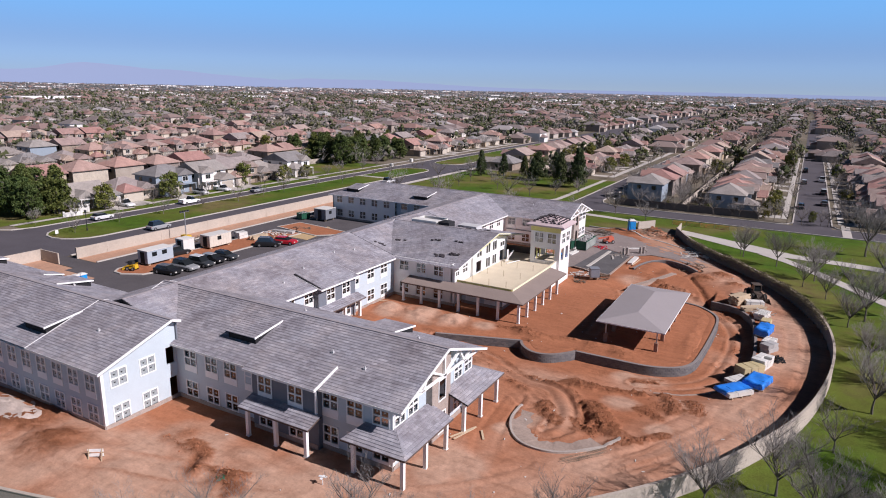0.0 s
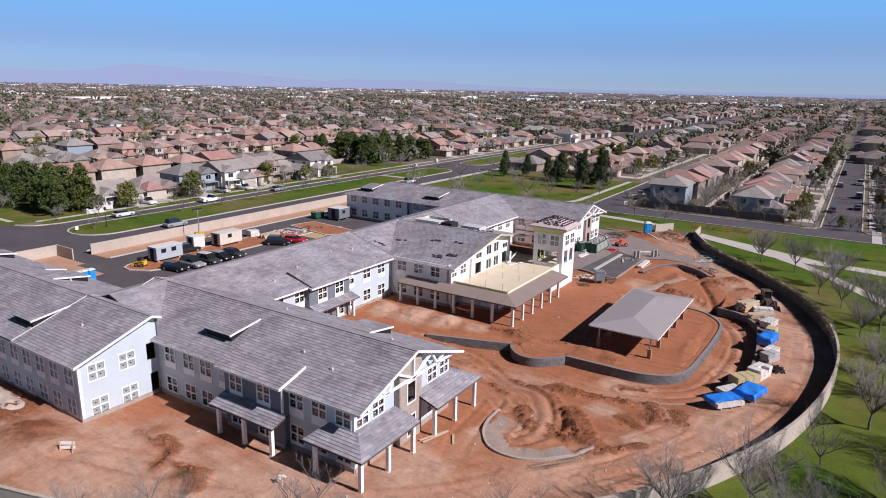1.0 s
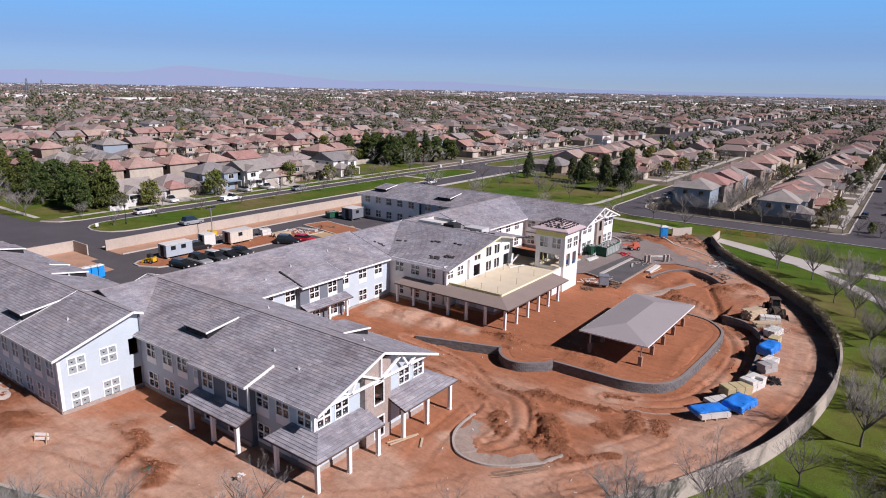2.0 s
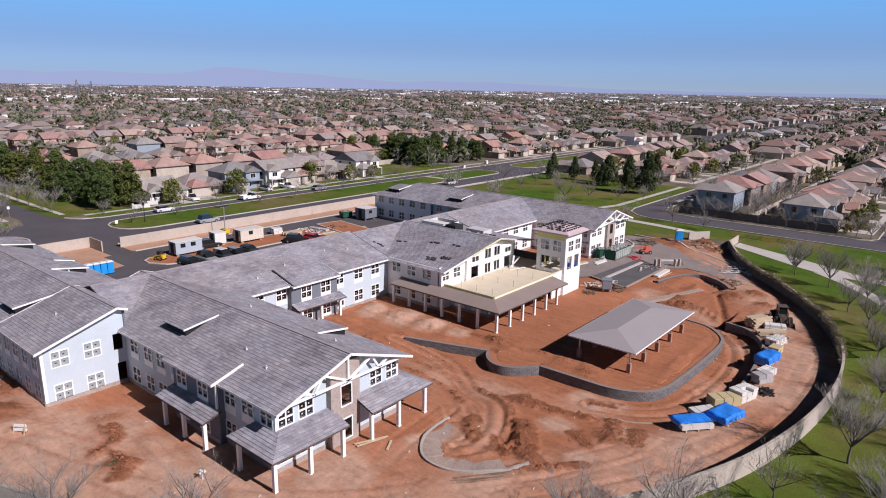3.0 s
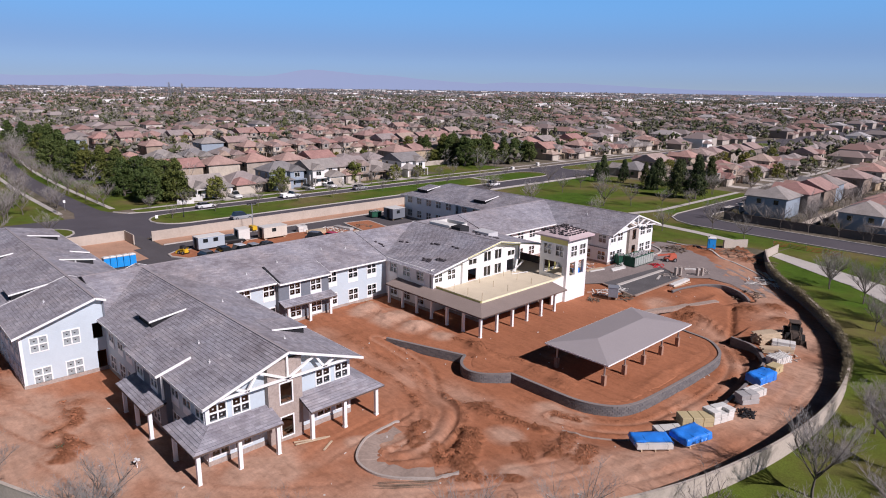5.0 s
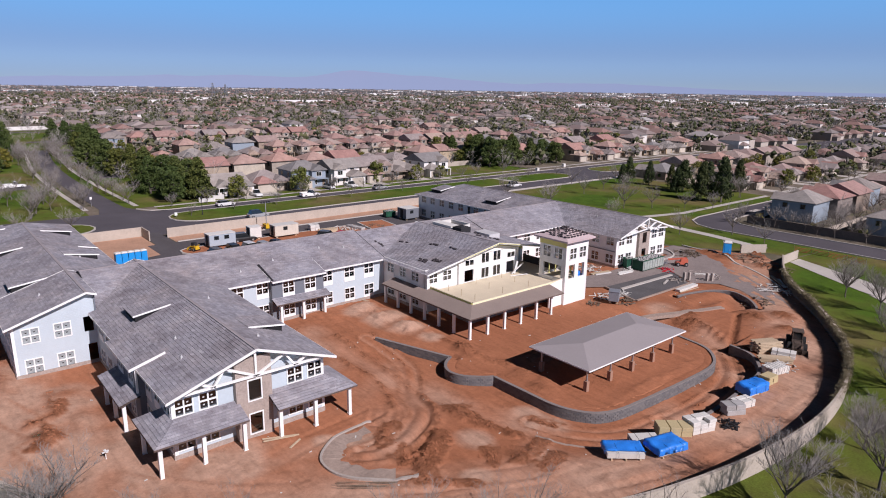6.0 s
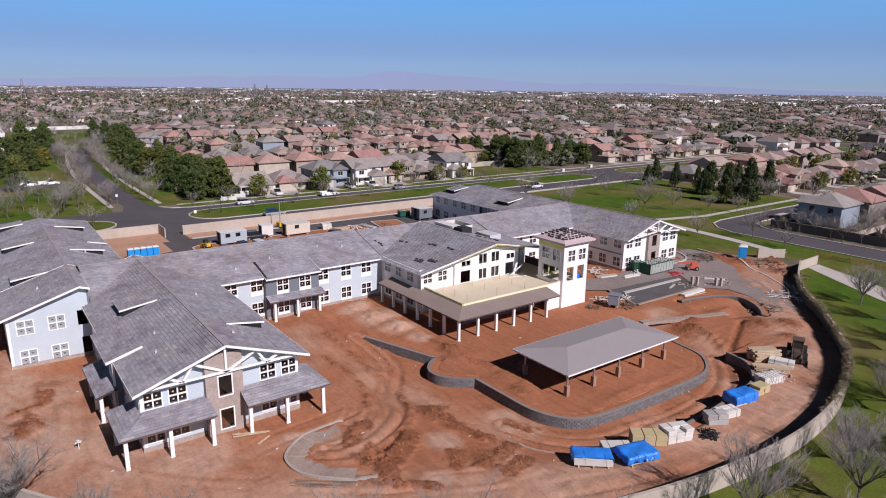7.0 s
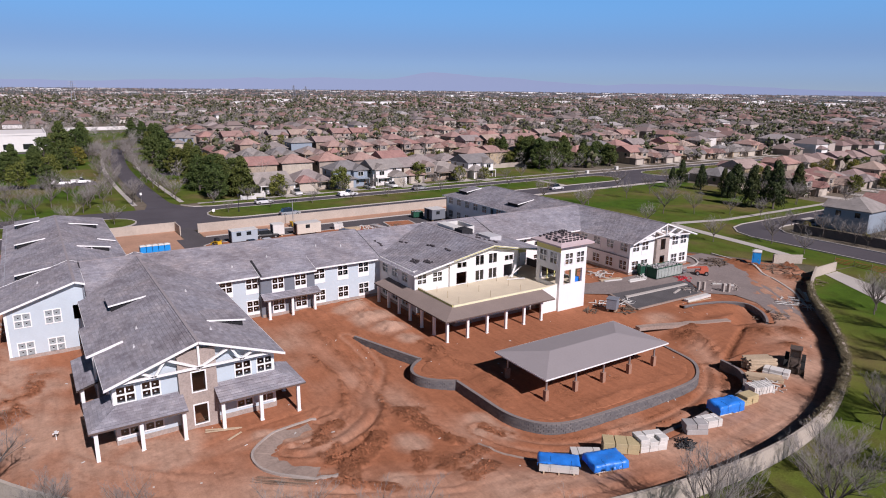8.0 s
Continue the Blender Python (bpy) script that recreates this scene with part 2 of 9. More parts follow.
def island_material(name, stops, rough=0.9):
    """Joined far pieces: each island its own colour."""
    m, n, l, p = nodes_of(name)
    g = n.new("ShaderNodeNewGeometry").outputs["Random Per Island"]
    l.new(ramp_node(n, l, g, stops), p.inputs["Base Color"])
    p.inputs["Roughness"].default_value, p.inputs["Specular IOR Level"].default_value = rough, 0.2
    return m


M_SOIL = soil_material("red_earth")
M_DUSTEARTH = plain("dusty_earth", (0.43, 0.255, 0.17), 0.95, 0.3, 0.25, 3.0, 0.4, 0.03)
M_GRASS = grass_material("winter_lawn")
M_SUBURB = suburb_material("yard_ground")
M_ASPHALT = plain("asphalt", (0.088, 0.08, 0.09), 0.9, 0.25, 0.15, 4.0, 0.3, 0.01)
M_LOT = plain("new_asphalt", (0.09, 0.082, 0.086), 0.9, 0.3, 0.2, 4.0, 0.3, 0.01)
M_CONCRETE = plain("concrete", (0.46, 0.43, 0.39), 0.85, 0.15, 0.3, 5.0, 0.2, 0.01)
M_HAUL = plain("dusty_asphalt", (0.24, 0.20, 0.185), 0.95, 0.25, 0.25, 4.0, 0.3, 0.02)
M_COURT = plain("court_asphalt", (0.105, 0.10, 0.102), 0.9, 0.3, 0.4, 5.0, 0.3, 0.02)
M_APRON = plain("earth_stained_concrete", (0.33, 0.255, 0.21), 0.92, 0.25, 0.5, 4.0, 0.3, 0.02)
M_RIDGE = plain("ridge_tile", (0.31, 0.28, 0.285), 0.85, 0.2, 0.6, 6.0, 0.3, 0.02)
M_PAVBASE = plain("brown_box_base", (0.34, 0.20, 0.14), 0.85, 0.2, 1.0, 7.0, 0.2, 0.01)
M_SHADEWALL = plain("shaded_garden_wall", (0.15, 0.125, 0.11), 0.9, 0.25, 0.4, 5.0, 0.3, 0.02)
M_INNERSHADE = plain("shade_dark_wall", (0.15, 0.13, 0.118), 0.92, 0.25, 0.4, 5.0, 0.3, 0.02)
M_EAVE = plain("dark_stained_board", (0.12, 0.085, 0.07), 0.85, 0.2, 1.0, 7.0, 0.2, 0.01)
M_PINK = plain("pink_underlay", (0.50, 0.40, 0.40), 0.8, 0.1)
M_SLAB = plain("dusty_concrete", (0.40, 0.35, 0.31), 0.9, 0.2, 0.3, 5.0, 0.2, 0.01)
M_BLOCKWALL = plain("stuccoed_block", (0.43, 0.375, 0.315), 0.9, 0.2, 0.25, 5.0, 0.3, 0.02)
M_COPING = plain("block_cap", (0.24, 0.215, 0.205), 0.9, 0.2, 0.8, 8.0, 0.2, 0.01, spread=0.2)
M_TILE = tiles("grey_roof_tile", ((0.335, 0.328, 0.352), (0.275, 0.266, 0.288), (0.18, 0.172, 0.188)))
M_SIDE = siding("blue_grey_siding", (0.50, 0.575, 0.615))
M_SIDEDARK = siding("charcoal_siding", (0.16, 0.175, 0.20))
M_WHITE = plain("white_paint", (0.80, 0.80, 0.78), 0.55, 0.05, 0.8, 10.0, 0.1, 0.005)
M_WRAP = plain("white_sheathing", (0.78, 0.77, 0.74), 0.7, 0.06, 0.6, 8.0, 0.1, 0.01)
M_YELLOW = plain("yellow_sheathing", (0.66, 0.62, 0.22), 0.75, 0.15, 0.7, 8.0, 0.15, 0.01)
M_PLY = plain("plywood_deck", (0.60, 0.525, 0.39), 0.8, 0.12, 0.5, 7.0, 0.15, 0.01)
M_STONE = plain("tan_stone_veneer", (0.36, 0.30, 0.26), 0.9, 0.3, 1.2, 6.0, 0.5, 0.03)
M_PORCH = plain("porch_roofing", (0.25, 0.20, 0.175), 0.9, 0.12, 0.4, 6.0, 0.2, 0.02)
M_PAVROOF = plain("canopy_roofing", (0.305, 0.278, 0.28), 0.85, 0.06, 0.3, 5.0, 0.1, 0.01)
M_DARK = plain("black_opening_shade", (0.015, 0.015, 0.017), 0.8, 0.1, 0.5, 5.0, 0.0)
M_GLASS = glassy("window_glass")
# pale grey opaque panes for the south-west wing
M_PALEPANE = plain("pale_window_pane", (0.30, 0.335, 0.34), 0.35, 0.3, 1.6, 7.0, 0.0, spec=0.5)
M_STICKER = plain("window_sticker", (0.5, 0.5, 0.48), 0.7, 0.05, 1, 10, 0.0)
M_BLACK = plain("black_felt", (0.025, 0.025, 0.028), 0.85, 0.2, 1.0, 8.0, 0.2, 0.01)
M_STEEL = plain("galvanised_steel", (0.45, 0.45, 0.46), 0.45, 0.1, 1.0, 8.0, 0.1, 0.01, metal=0.7)
M_BARK = plain("grey_bark", (0.17, 0.145, 0.125), 0.95, 0.25, 1.0, 9.0, 0.3, 0.02, spread=0.3)
M_TWIG = plain("bare_twigs", (0.325, 0.30, 0.278), 0.95, 0.2, 1.0, 9.0, 0.0, spread=0.3)
M_LUMBER = plain("raw_lumber", (0.56, 0.44, 0.30), 0.85, 0.2, 1.2, 9.0, 0.2, 0.01, spread=0.25)
M_TARP = plain("blue_tarp", (0.025, 0.21, 0.72), 0.38, 0.15, 1.0, 6.0, 0.5, 0.05, spec=0.5)
M_TOILET = plain("blue_plastic", (0.01, 0.27, 0.68), 0.45, 0.1, 1.0, 8.0, 0.1, 0.01, spec=0.5)
M_GREEN = plain("green_painted_steel", (0.015, 0.085, 0.05), 0.6, 0.3, 0.8, 7.0, 0.2, 0.01)
M_ORANGE = plain("orange_paint", (0.5, 0.12, 0.07), 0.5, 0.15, 1.0, 8.0, 0.1, 0.01)
M_YPAINT = plain("yellow_paint", (0.65, 0.40, 0.02), 0.5, 0.15, 1.0, 8.0, 0.1, 0.01)
M_RUBBER = plain("black_rubber", (0.02, 0.02, 0.02), 0.9, 0.2, 1.0, 9.0, 0.2, 0.01)
M_MACHINE = plain("dusty_machine_paint", (0.10, 0.075, 0.06), 0.7, 0.4, 1.0, 7.0, 0.2, 0.01)
M_PALEBOX = plain("pale_wrapping", (0.66, 0.65, 0.61), 0.6, 0.12, 0.8, 7.0, 0.2, 0.01, spread=0.15)
M_TANBOX = plain("tan_wrapping", (0.47, 0.39, 0.22), 0.7, 0.15, 0.8, 7.0, 0.2, 0.01)
M_GREYBOX = plain("grey_bundle", (0.42, 0.41, 0.40), 0.7, 0.2, 1.2, 8.0, 0.2, 0.01, spread=0.3)
M_TRAILER = plain("blue_grey_trailer", (0.36, 0.42, 0.47), 0.6, 0.1, 0.8, 7.0, 0.15, 0.01)
M_CONTAINER = plain("cream_container", (0.58, 0.53, 0.45), 0.65, 0.12, 0.8, 7.0, 0.2, 0.01)
M_DEBRIS = plain("dry_debris", (0.20, 0.15, 0.11), 0.95, 0.4, 1.0, 6.0, 0.4, 0.04, spread=0.4)
M_CARPAINT = varied("car_paint", [(0.02, 0.02, 0.022), (0.05, 0.055, 0.06), (0.30, 0.31, 0.32), (0.02, 0.025, 0.04), (0.62, 0.62, 0.62), (0.12, 0.12, 0.13)], 0.25, 9.0, 0.0)
M_CARRED = plain("red_car_paint", (0.45, 0.02, 0.03), 0.25, 0.05, 1, 9, 0.0, spec=0.6)
M_CARWHITE = plain("white_car_paint", (0.75, 0.75, 0.74), 0.25, 0.05, 1, 9, 0.0, spec=0.6)
M_CARGLASS = plain("car_glass", (0.015, 0.018, 0.02), 0.08, 0.05, 1, 9, 0.0, spec=0.7)
M_HROOF = varied("clay_roof_tile", [(0.40, 0.235, 0.20), (0.34, 0.25, 0.225), (0.42, 0.26, 0.215), (0.37, 0.285, 0.25), (0.36, 0.205, 0.178), (0.31, 0.265, 0.25), (0.40, 0.27, 0.228), (0.42, 0.32, 0.26), (0.35, 0.225, 0.198)], 0.9, 3.0, 0.5, 0.06, row=0.16)
M_HWALL = varied("house_stucco", [(0.42, 0.34, 0.26), (0.34, 0.27, 0.21), (0.50, 0.44, 0.36), (0.29, 0.23, 0.185), (0.37, 0.32, 0.27), (0.47, 0.37, 0.25), (0.26, 0.22, 0.195)], 0.9, 5.0, 0.2, 0.02)
M_HWHITE = plain("white_stucco", (0.68, 0.66, 0.63), 0.85, 0.08, 0.5, 6.0, 0.15, 0.01)
M_HBLUE = plain("blue_grey_stucco", (0.26, 0.31, 0.36), 0.85, 0.1, 0.5, 6.0, 0.15, 0.01)
M_HGREYROOF = varied("grey_brown_tile", [(0.306, 0.279, 0.257), (0.261, 0.230, 0.211), (0.333, 0.297, 0.270), (0.234, 0.221, 0.216)], 0.9, 3.0, 0.5, 0.06, row=0.16)
M_GARAGE = plain("garage_door_paint", (0.55, 0.49, 0.41), 0.7, 0.1, 0.8, 8.0, 0.1, 0.01, spread=0.35)
M_EVERGREEN = leaf_material("evergreen_leaves", (0.036, 0.058, 0.013), (0.096, 0.122, 0.030))
M_PINE = leaf_material("pine_needles", (0.020, 0.034, 0.011), (0.058, 0.074, 0.022))
M_OLIVE = leaf_material("olive_leaves", (0.07, 0.085, 0.016), (0.19, 0.19, 0.04))
M_BRUSH = leaf_material("dry_brush", (0.14, 0.10, 0.06), (0.40, 0.31, 0.20))
M_STACK = plain("dark_loose_tile", (0.06, 0.052, 0.056), 0.85, 0.3, 1.0, 8.0, 0.2, 0.01)
M_PALEYELLOW = plain("pale_yellow_sheathing", (0.74, 0.70, 0.46), 0.75, 0.1, 0.7, 8.0, 0.15, 0.01)
M_VENT = plain("roof_vent_grey", (0.5, 0.5, 0.5), 0.6, 0.1)

# ---- mesh helpers ----
def part(name, bm, material, parent=None, label="", smooth=False, keep=None):
    """Links a bmesh as one mesh object, under a thing or a part; keep: a mesh to share instead."""
    me = keep
    if me is None:
        me = bpy.data.meshes.new(name)
        bm.to_mesh(me)
        bm.free()
        for m in (material if isinstance(material, (list, tuple)) else [material]):
            me.materials.append(m)
        if smooth:
            me.shade_smooth()
    ob = new(name, me)
    if parent is not None:
        ob.parent = parent
        top = parent
        m = parent.matrix_basis.copy()
        while top.parent is not None:
            top = top.parent
            m = top.matrix_basis @ m
        if ob_world_mode[0]:
            ob.matrix_parent_inverse = m.inverted()
    if label:
        ob["label"] = label
    return ob


ob_world_mode = [False]      # True: parts of the thing being built are given in world metres


def thing(name, label, category, group="", at=(0, 0, 0), kind=""):
    e = new(name)
    e.empty_display_size = 0.5
    e.matrix_basis = Matrix.Translation(at)
    return tagged(e, label, category, group, kind)


def face(bm, pts, mat=0):
    f = bm.faces.new([bm.verts.new(p) for p in pts])
    f.material_index = mat
    return f


def box(bm, x0, x1, y0, y1, z0, z1, mat=0, m=None, taper=0.0):
    """A box; taper: metres by which the top is drawn in."""
    k = taper
    pts = [(x0, y0, z0), (x1, y0, z0), (x1, y1, z0), (x0, y1, z0), (x0 + k, y0 + k, z1), (x1 - k, y0 + k, z1), (x1 - k, y1 - k, z1), (x0 + k, y1 - k, z1)]
    v = [bm.verts.new(m @ Vector(p) if m else p) for p in pts]
    for q in ((3, 2, 1, 0), (4, 5, 6, 7), (0, 1, 5, 4), (1, 2, 6, 5), (2, 3, 7, 6), (3, 0, 4, 7)):
        bm.faces.new([v[i] for i in q]).material_index = mat
    return v


def beam(bm, a, b, w, h, mat=0, up=(0, 0, 1)):
    """A bar from a to b, w wide and h high."""
    a, b = Vector(a), Vector(b)
    d = (b - a).normalized()
    s = d.cross(Vector(up))
    if s.length < 1e-4:
        s = d.cross(Vector((0, 1, 0)))
    s.normalize()
    u = s.cross(d)
    v = [bm.verts.new(p + s * i * w / 2 + u * j * h / 2) for p in (a, b) for i, j in ((-1, -1), (1, -1), (1, 1), (-1, 1))]
    for q in ((3, 2, 1, 0), (4, 5, 6, 7), (0, 1, 5, 4), (1, 2, 6, 5), (2, 3, 7, 6), (3, 0, 4, 7)):
        bm.faces.new([v[i] for i in q]).material_index = mat


def tube(bm, pts, radii, n=6, mat=0, cap=True):
    """A round bar along points."""
    rings = []
    for i, p in enumerate(pts):
        p = Vector(p)
        d = (Vector(pts[min(i + 1, len(pts) - 1)]) - Vector(pts[max(i - 1, 0)])).normalized()
        s = d.cross(Vector((0.31, 0.95, 0.05))).normalized()
        u = s.cross(d)
        rings.append([bm.verts.new(p + (s * math.cos(k * math.tau / n) + u * math.sin(k * math.tau / n)) * radii[i]) for k in range(n)])
    for a, b in zip(rings, rings[1:]):
        for k in range(n):
            bm.faces.new((a[k], a[(k + 1) % n], b[(k + 1) % n], b[k])).material_index = mat
    if cap and n > 2:
        bm.faces.new(rings[-1]).material_index = mat
        bm.faces.new(rings[0][::-1]).material_index = mat


def disc(bm, c, axis, r, depth, n=14, mat=0):
    a = Vector(axis).normalized()
    tube(bm, [Vector(c) - a * depth / 2, Vector(c) + a * depth / 2], [r, r], n, mat)


def wall_face(bm, p0, p1, z0, z1, gaps=(), t=0.2, mat=0):
    """A wall from p0 to p1 in plan (its outside to the right of that way) with openings (u0, u1, v0, v1) cut through it."""
    d = Vector((p1[0] - p0[0], p1[1] - p0[1], 0))
    L = d.length
    d.normalize()
    n = Vector((d.y, -d.x, 0))
    us = sorted({0.0, L, *[g[0] for g in gaps], *[g[1] for g in gaps]})
    vs = sorted({z0, z1, *[g[2] for g in gaps], *[g[3] for g in gaps]})
    o = Vector((p0[0], p0[1], 0))

    def P(u, v, k):
        return o + d * u - n * (t * k) + Vector((0, 0, v))
    for u0, u1 in zip(us, us[1:]):
        for v0, v1 in zip(vs, vs[1:]):
            um, vm = (u0 + u1) / 2, (v0 + v1) / 2
            if any(g[0] < um < g[1] and g[2] < vm < g[3] for g in gaps):
                continue
            face(bm, (P(u0, v0, 0), P(u1, v0, 0), P(u1, v1, 0), P(u0, v1, 0)), mat)
            face(bm, (P(u1, v0, 1), P(u0, v0, 1), P(u0, v1, 1), P(u1, v1, 1)), mat)
    for u0, u1, v0, v1 in gaps:
        face(bm, (P(u0, v0, 0), P(u0, v1, 0), P(u0, v1, 1), P(u0, v0, 1)), mat)
        face(bm, (P(u1, v1, 0), P(u1, v0, 0), P(u1, v0, 1), P(u1, v1, 1)), mat)
        face(bm, (P(u0, v0, 0), P(u0, v0, 1), P(u1, v0, 1), P(u1, v0, 0)), mat)
        face(bm, (P(u0, v1, 1), P(u0, v1, 0), P(u1, v1, 0), P(u1, v1, 1)), mat)
    face(bm, (P(0, z1, 0), P(L, z1, 0), P(L, z1, 1), P(0, z1, 1)), mat)
    for u in (0, L):
        face(bm, (P(u, z0, 0), P(u, z1, 0), P(u, z1, 1), P(u, z0, 1)), mat)


def slope(bm, uv, eave, along, up, span, run, course=0.33, lift=0.03, mat=0):
    """A tiled roof plane in stepped courses. eave: a point on the eave line; along, up: unit ways along it and up the slope;
    span(v): the extent along the eave line at the height v; run: the length of the slope."""
    eave, along, up = Vector(eave), Vector(along), Vector(up)
    nrm = along.cross(up).normalized()
    if nrm.z < 0:
        nrm = -nrm
    n = max(1, int(round(run / course)))
    high = None
    for i in range(n):
        v0, v1 = run * i / n, run * (i + 1) / n
        a0, b0 = span(v0)
        a1, b1 = span(v1)
        if b0 - a0 < 0.02:
            continue
        under = high or [bm.verts.new(eave + along * k + up * v0 - nrm * 0.02) for k in (a0, b0)]
        low = [bm.verts.new(eave + along * k + up * v0 + nrm * lift) for k in (a0, b0)]
        high = [bm.verts.new(eave + along * k + up * v1) for k in (a1, b1)]
        for q, cs in (((low[0], low[1], high[1], high[0]), ((a0, v0), (b0, v0), (b1, v1), (a1, v1))), ((under[0], under[1], low[1], low[0]), ((a0, v0 + 0.01),) * 4)):
            f = bm.faces.new(q)
            f.material_index = mat
            for lp, c in zip(f.loops, cs):
                lp[uv].uv = c


def smooth_line(pts, step=1.0):
    """Catmull-Rom through plan points, resampled at even steps."""
    P = [Vector((*p, 0)) for p in pts]
    out = []
    for i in range(len(P) - 1):
        a, b, c, d = P[max(i - 1, 0)], P[i], P[i + 1], P[min(i + 2, len(P) - 1)]
        for k in range(24):
            t = k / 24
            out.append(0.5 * ((2 * b) + (c - a) * t + (2 * a - 5 * b + 4 * c - d) * t * t + (3 * b - a - 3 * c + d) * t ** 3))
    out.append(P[-1])
    res, acc = [out[0]], 0.0
    for a, b in zip(out, out[1:]):
        acc += (b - a).length
        if acc >= step:
            res.append(b)
            acc = 0.0
    if (res[-1] - out[-1]).length > 0.05:
        res.append(out[-1])
    return [(p.x, p.y) for p in res]


def ribbon(bm, line, w, z0, z1, mat=0, left=None):
    """A wall or kerb of width w along a plan line."""
    L, R = [], []
    for i, p in enumerate(line):
        a, b = Vector((*line[max(i - 1, 0)], 0)), Vector((*line[min(i + 1, len(line) - 1)], 0))
        d = (b - a).normalized()
        n = Vector((-d.y, d.x, 0)) * (w / 2)
        q = Vector((*p, 0))
        za, zb = (z0(p), z1(p)) if callable(z0) else (z0, z1)
        L.append((bm.verts.new(q + n + Vector((0, 0, za))), bm.verts.new(q + n + Vector((0, 0, zb)))))
        R.append((bm.verts.new(q - n + Vector((0, 0, za))), bm.verts.new(q - n + Vector((0, 0, zb)))))
    for i in range(len(line) - 1):
        for q in ((L[i + 1][0], L[i][0], L[i][1], L[i + 1][1]), (R[i][0], R[i + 1][0], R[i + 1][1], R[i][1]), (L[i][1], R[i][1], R[i + 1][1], L[i + 1][1])):
            bm.faces.new(q).material_index = mat
    for i in (0, -1):
        bm.faces.new((L[i][0], R[i][0], R[i][1], L[i][1])).material_index = mat


def inside(poly, x, y):
    r = False
    for (x0, y0), (x1, y1) in zip(poly, poly[1:] + poly[:1]):
        if (y0 > y) != (y1 > y) and x < (x1 - x0) * (y - y0) / (y1 - y0) + x0:
            r = not r
    return r


def line_distance(line, x, y):
    best = 1e9
    for (x0, y0), (x1, y1) in zip(line, line[1:]):
        dx, dy = x1 - x0, y1 - y0
        t = max(0.0, min(1.0, ((x - x0) * dx + (y - y0) * dy) / (dx * dx + dy * dy + 1e-9)))
        best = min(best, (x0 + t * dx - x) ** 2 + (y0 + t * dy - y) ** 2)
    return math.sqrt(best)



# ---- ground, roads, site ----
BOUND = smooth_line([(-112, 12), (-72, 14.5), (-46.4, 19.6), (-31, 24.6), (-19.7, 30.7), (-10.1, 39.8), (-3.4, 48.6), (2.1, 59.8), (4.8, 70), (5.9, 80), (5.5, 89), (3.8, 97), (0.7, 105), (-4.2, 113), (-8.6, 119), (-13.4, 125), (-17.6, 132), (-21.6, 141)], 1.5)
SITE = BOUND + [(-29.8, 143.2), (-37, 139.5), (-46, 134.5), (-105, 134.5), (-105, 12)]
INNER = smooth_line([(-20.3, 68.95), (-16.3, 69.0), (-12.4, 69.1), (-10.0, 69.9), (-8.5, 71.2), (-7.7, 73.2), (-7.4, 76.5), (-7.2, 80.8), (-7.1, 85.0), (-7.2, 89.3), (-8.0, 91.8), (-10.3, 94.2), (-13.6, 95.0), (-17.5, 95.6)], 0.5)
BULGE = smooth_line([(-27.0, 68.6), (-26.3, 67.4), (-25.2, 66.4), (-23.9, 66.0), (-22.4, 66.5), (-21.0, 67.9), (-20.3, 68.95)], 0.5)
STRAIGHT = smooth_line([(-37.0, 65.2), (-31.0, 67.2), (-27.0, 68.6)], 0.5)
EASTWALL = smooth_line([(-9.0, 97.4), (-6.4, 96.8), (-4.6, 95.0), (-3.2, 92.4), (-2.6, 88.4), (-2.1, 83), (-2.0, 77.5), (-2.5, 72.5)], 0.5)
NORTHARC = smooth_line([(-23.2, 109.5), (-22.6, 113), (-21.4, 116.4), (-19.2, 118.2), (-16.6, 117.2), (-14.6, 115.4), (-13.3, 113.6)], 0.5)
KERBLOOP = smooth_line([(-20.6, 53.6), (-20.6, 51.2), (-19.6, 48.6), (-17.8, 46.9), (-15.6, 46.7), (-13.6, 47.7), (-12.0, 49.4), (-10.6, 51.4)], 0.4)
LOWKERB = smooth_line([(-21.0, 97.4), (-20.4, 99.6), (-18.6, 104), (-16.5, 110)], 0.5)
PLATFORM = STRAIGHT + BULGE[1:] + INNER[1:] + [(-30, 97), (-40, 100), (-48, 70)]
EASTSIDE = EASTWALL + [(-1.0, 69.5), (8, 69.5), (8, 112), (-9, 108)]
HEAPS = [([(-18.2, 62.0), (-15.5, 61.2), (-11.6, 62.7)], 1.25, 0.42), ([(-14.3, 56.6), (-13.2, 54.2), (-12.0, 52.8)], 1.5, 0.55), ([(-14.8, 53.4), (-13.2, 52.0)], 1.0, 0.4), ([(-19.0, 54.8), (-17.9, 53.3), (-16.8, 52.5)], 0.75, 0.4),
         ([(-9.4, 63.9), (-8.0, 61.8), (-7.7, 59.6)], 0.95, 0.42), ([(-6.6, 62.9), (-5.4, 60.6)], 0.8, 0.16), ([(-10.4, 58.6), (-8.8, 57.6)], 0.8, 0.12), ([(-36.8, 30.6), (-34.6, 30.7), (-33.9, 29.4)], 0.8, 0.35), ([(-11.4, 51.0), (-9.2, 52.4), (-7.4, 54.6)], 0.55, 0.2), ([(-41.8, 32.4), (-39.6, 31.8)], 0.6, 0.3), ([(-4.6, 95.0), (-7.0, 97.6)], 0.8, 0.3), ([(-13.0, 66.8), (-10.6, 67.4)], 0.5, 0.16), ([(-31.0, 71.2), (-27.5, 71.8)], 0.7, 0.3)]
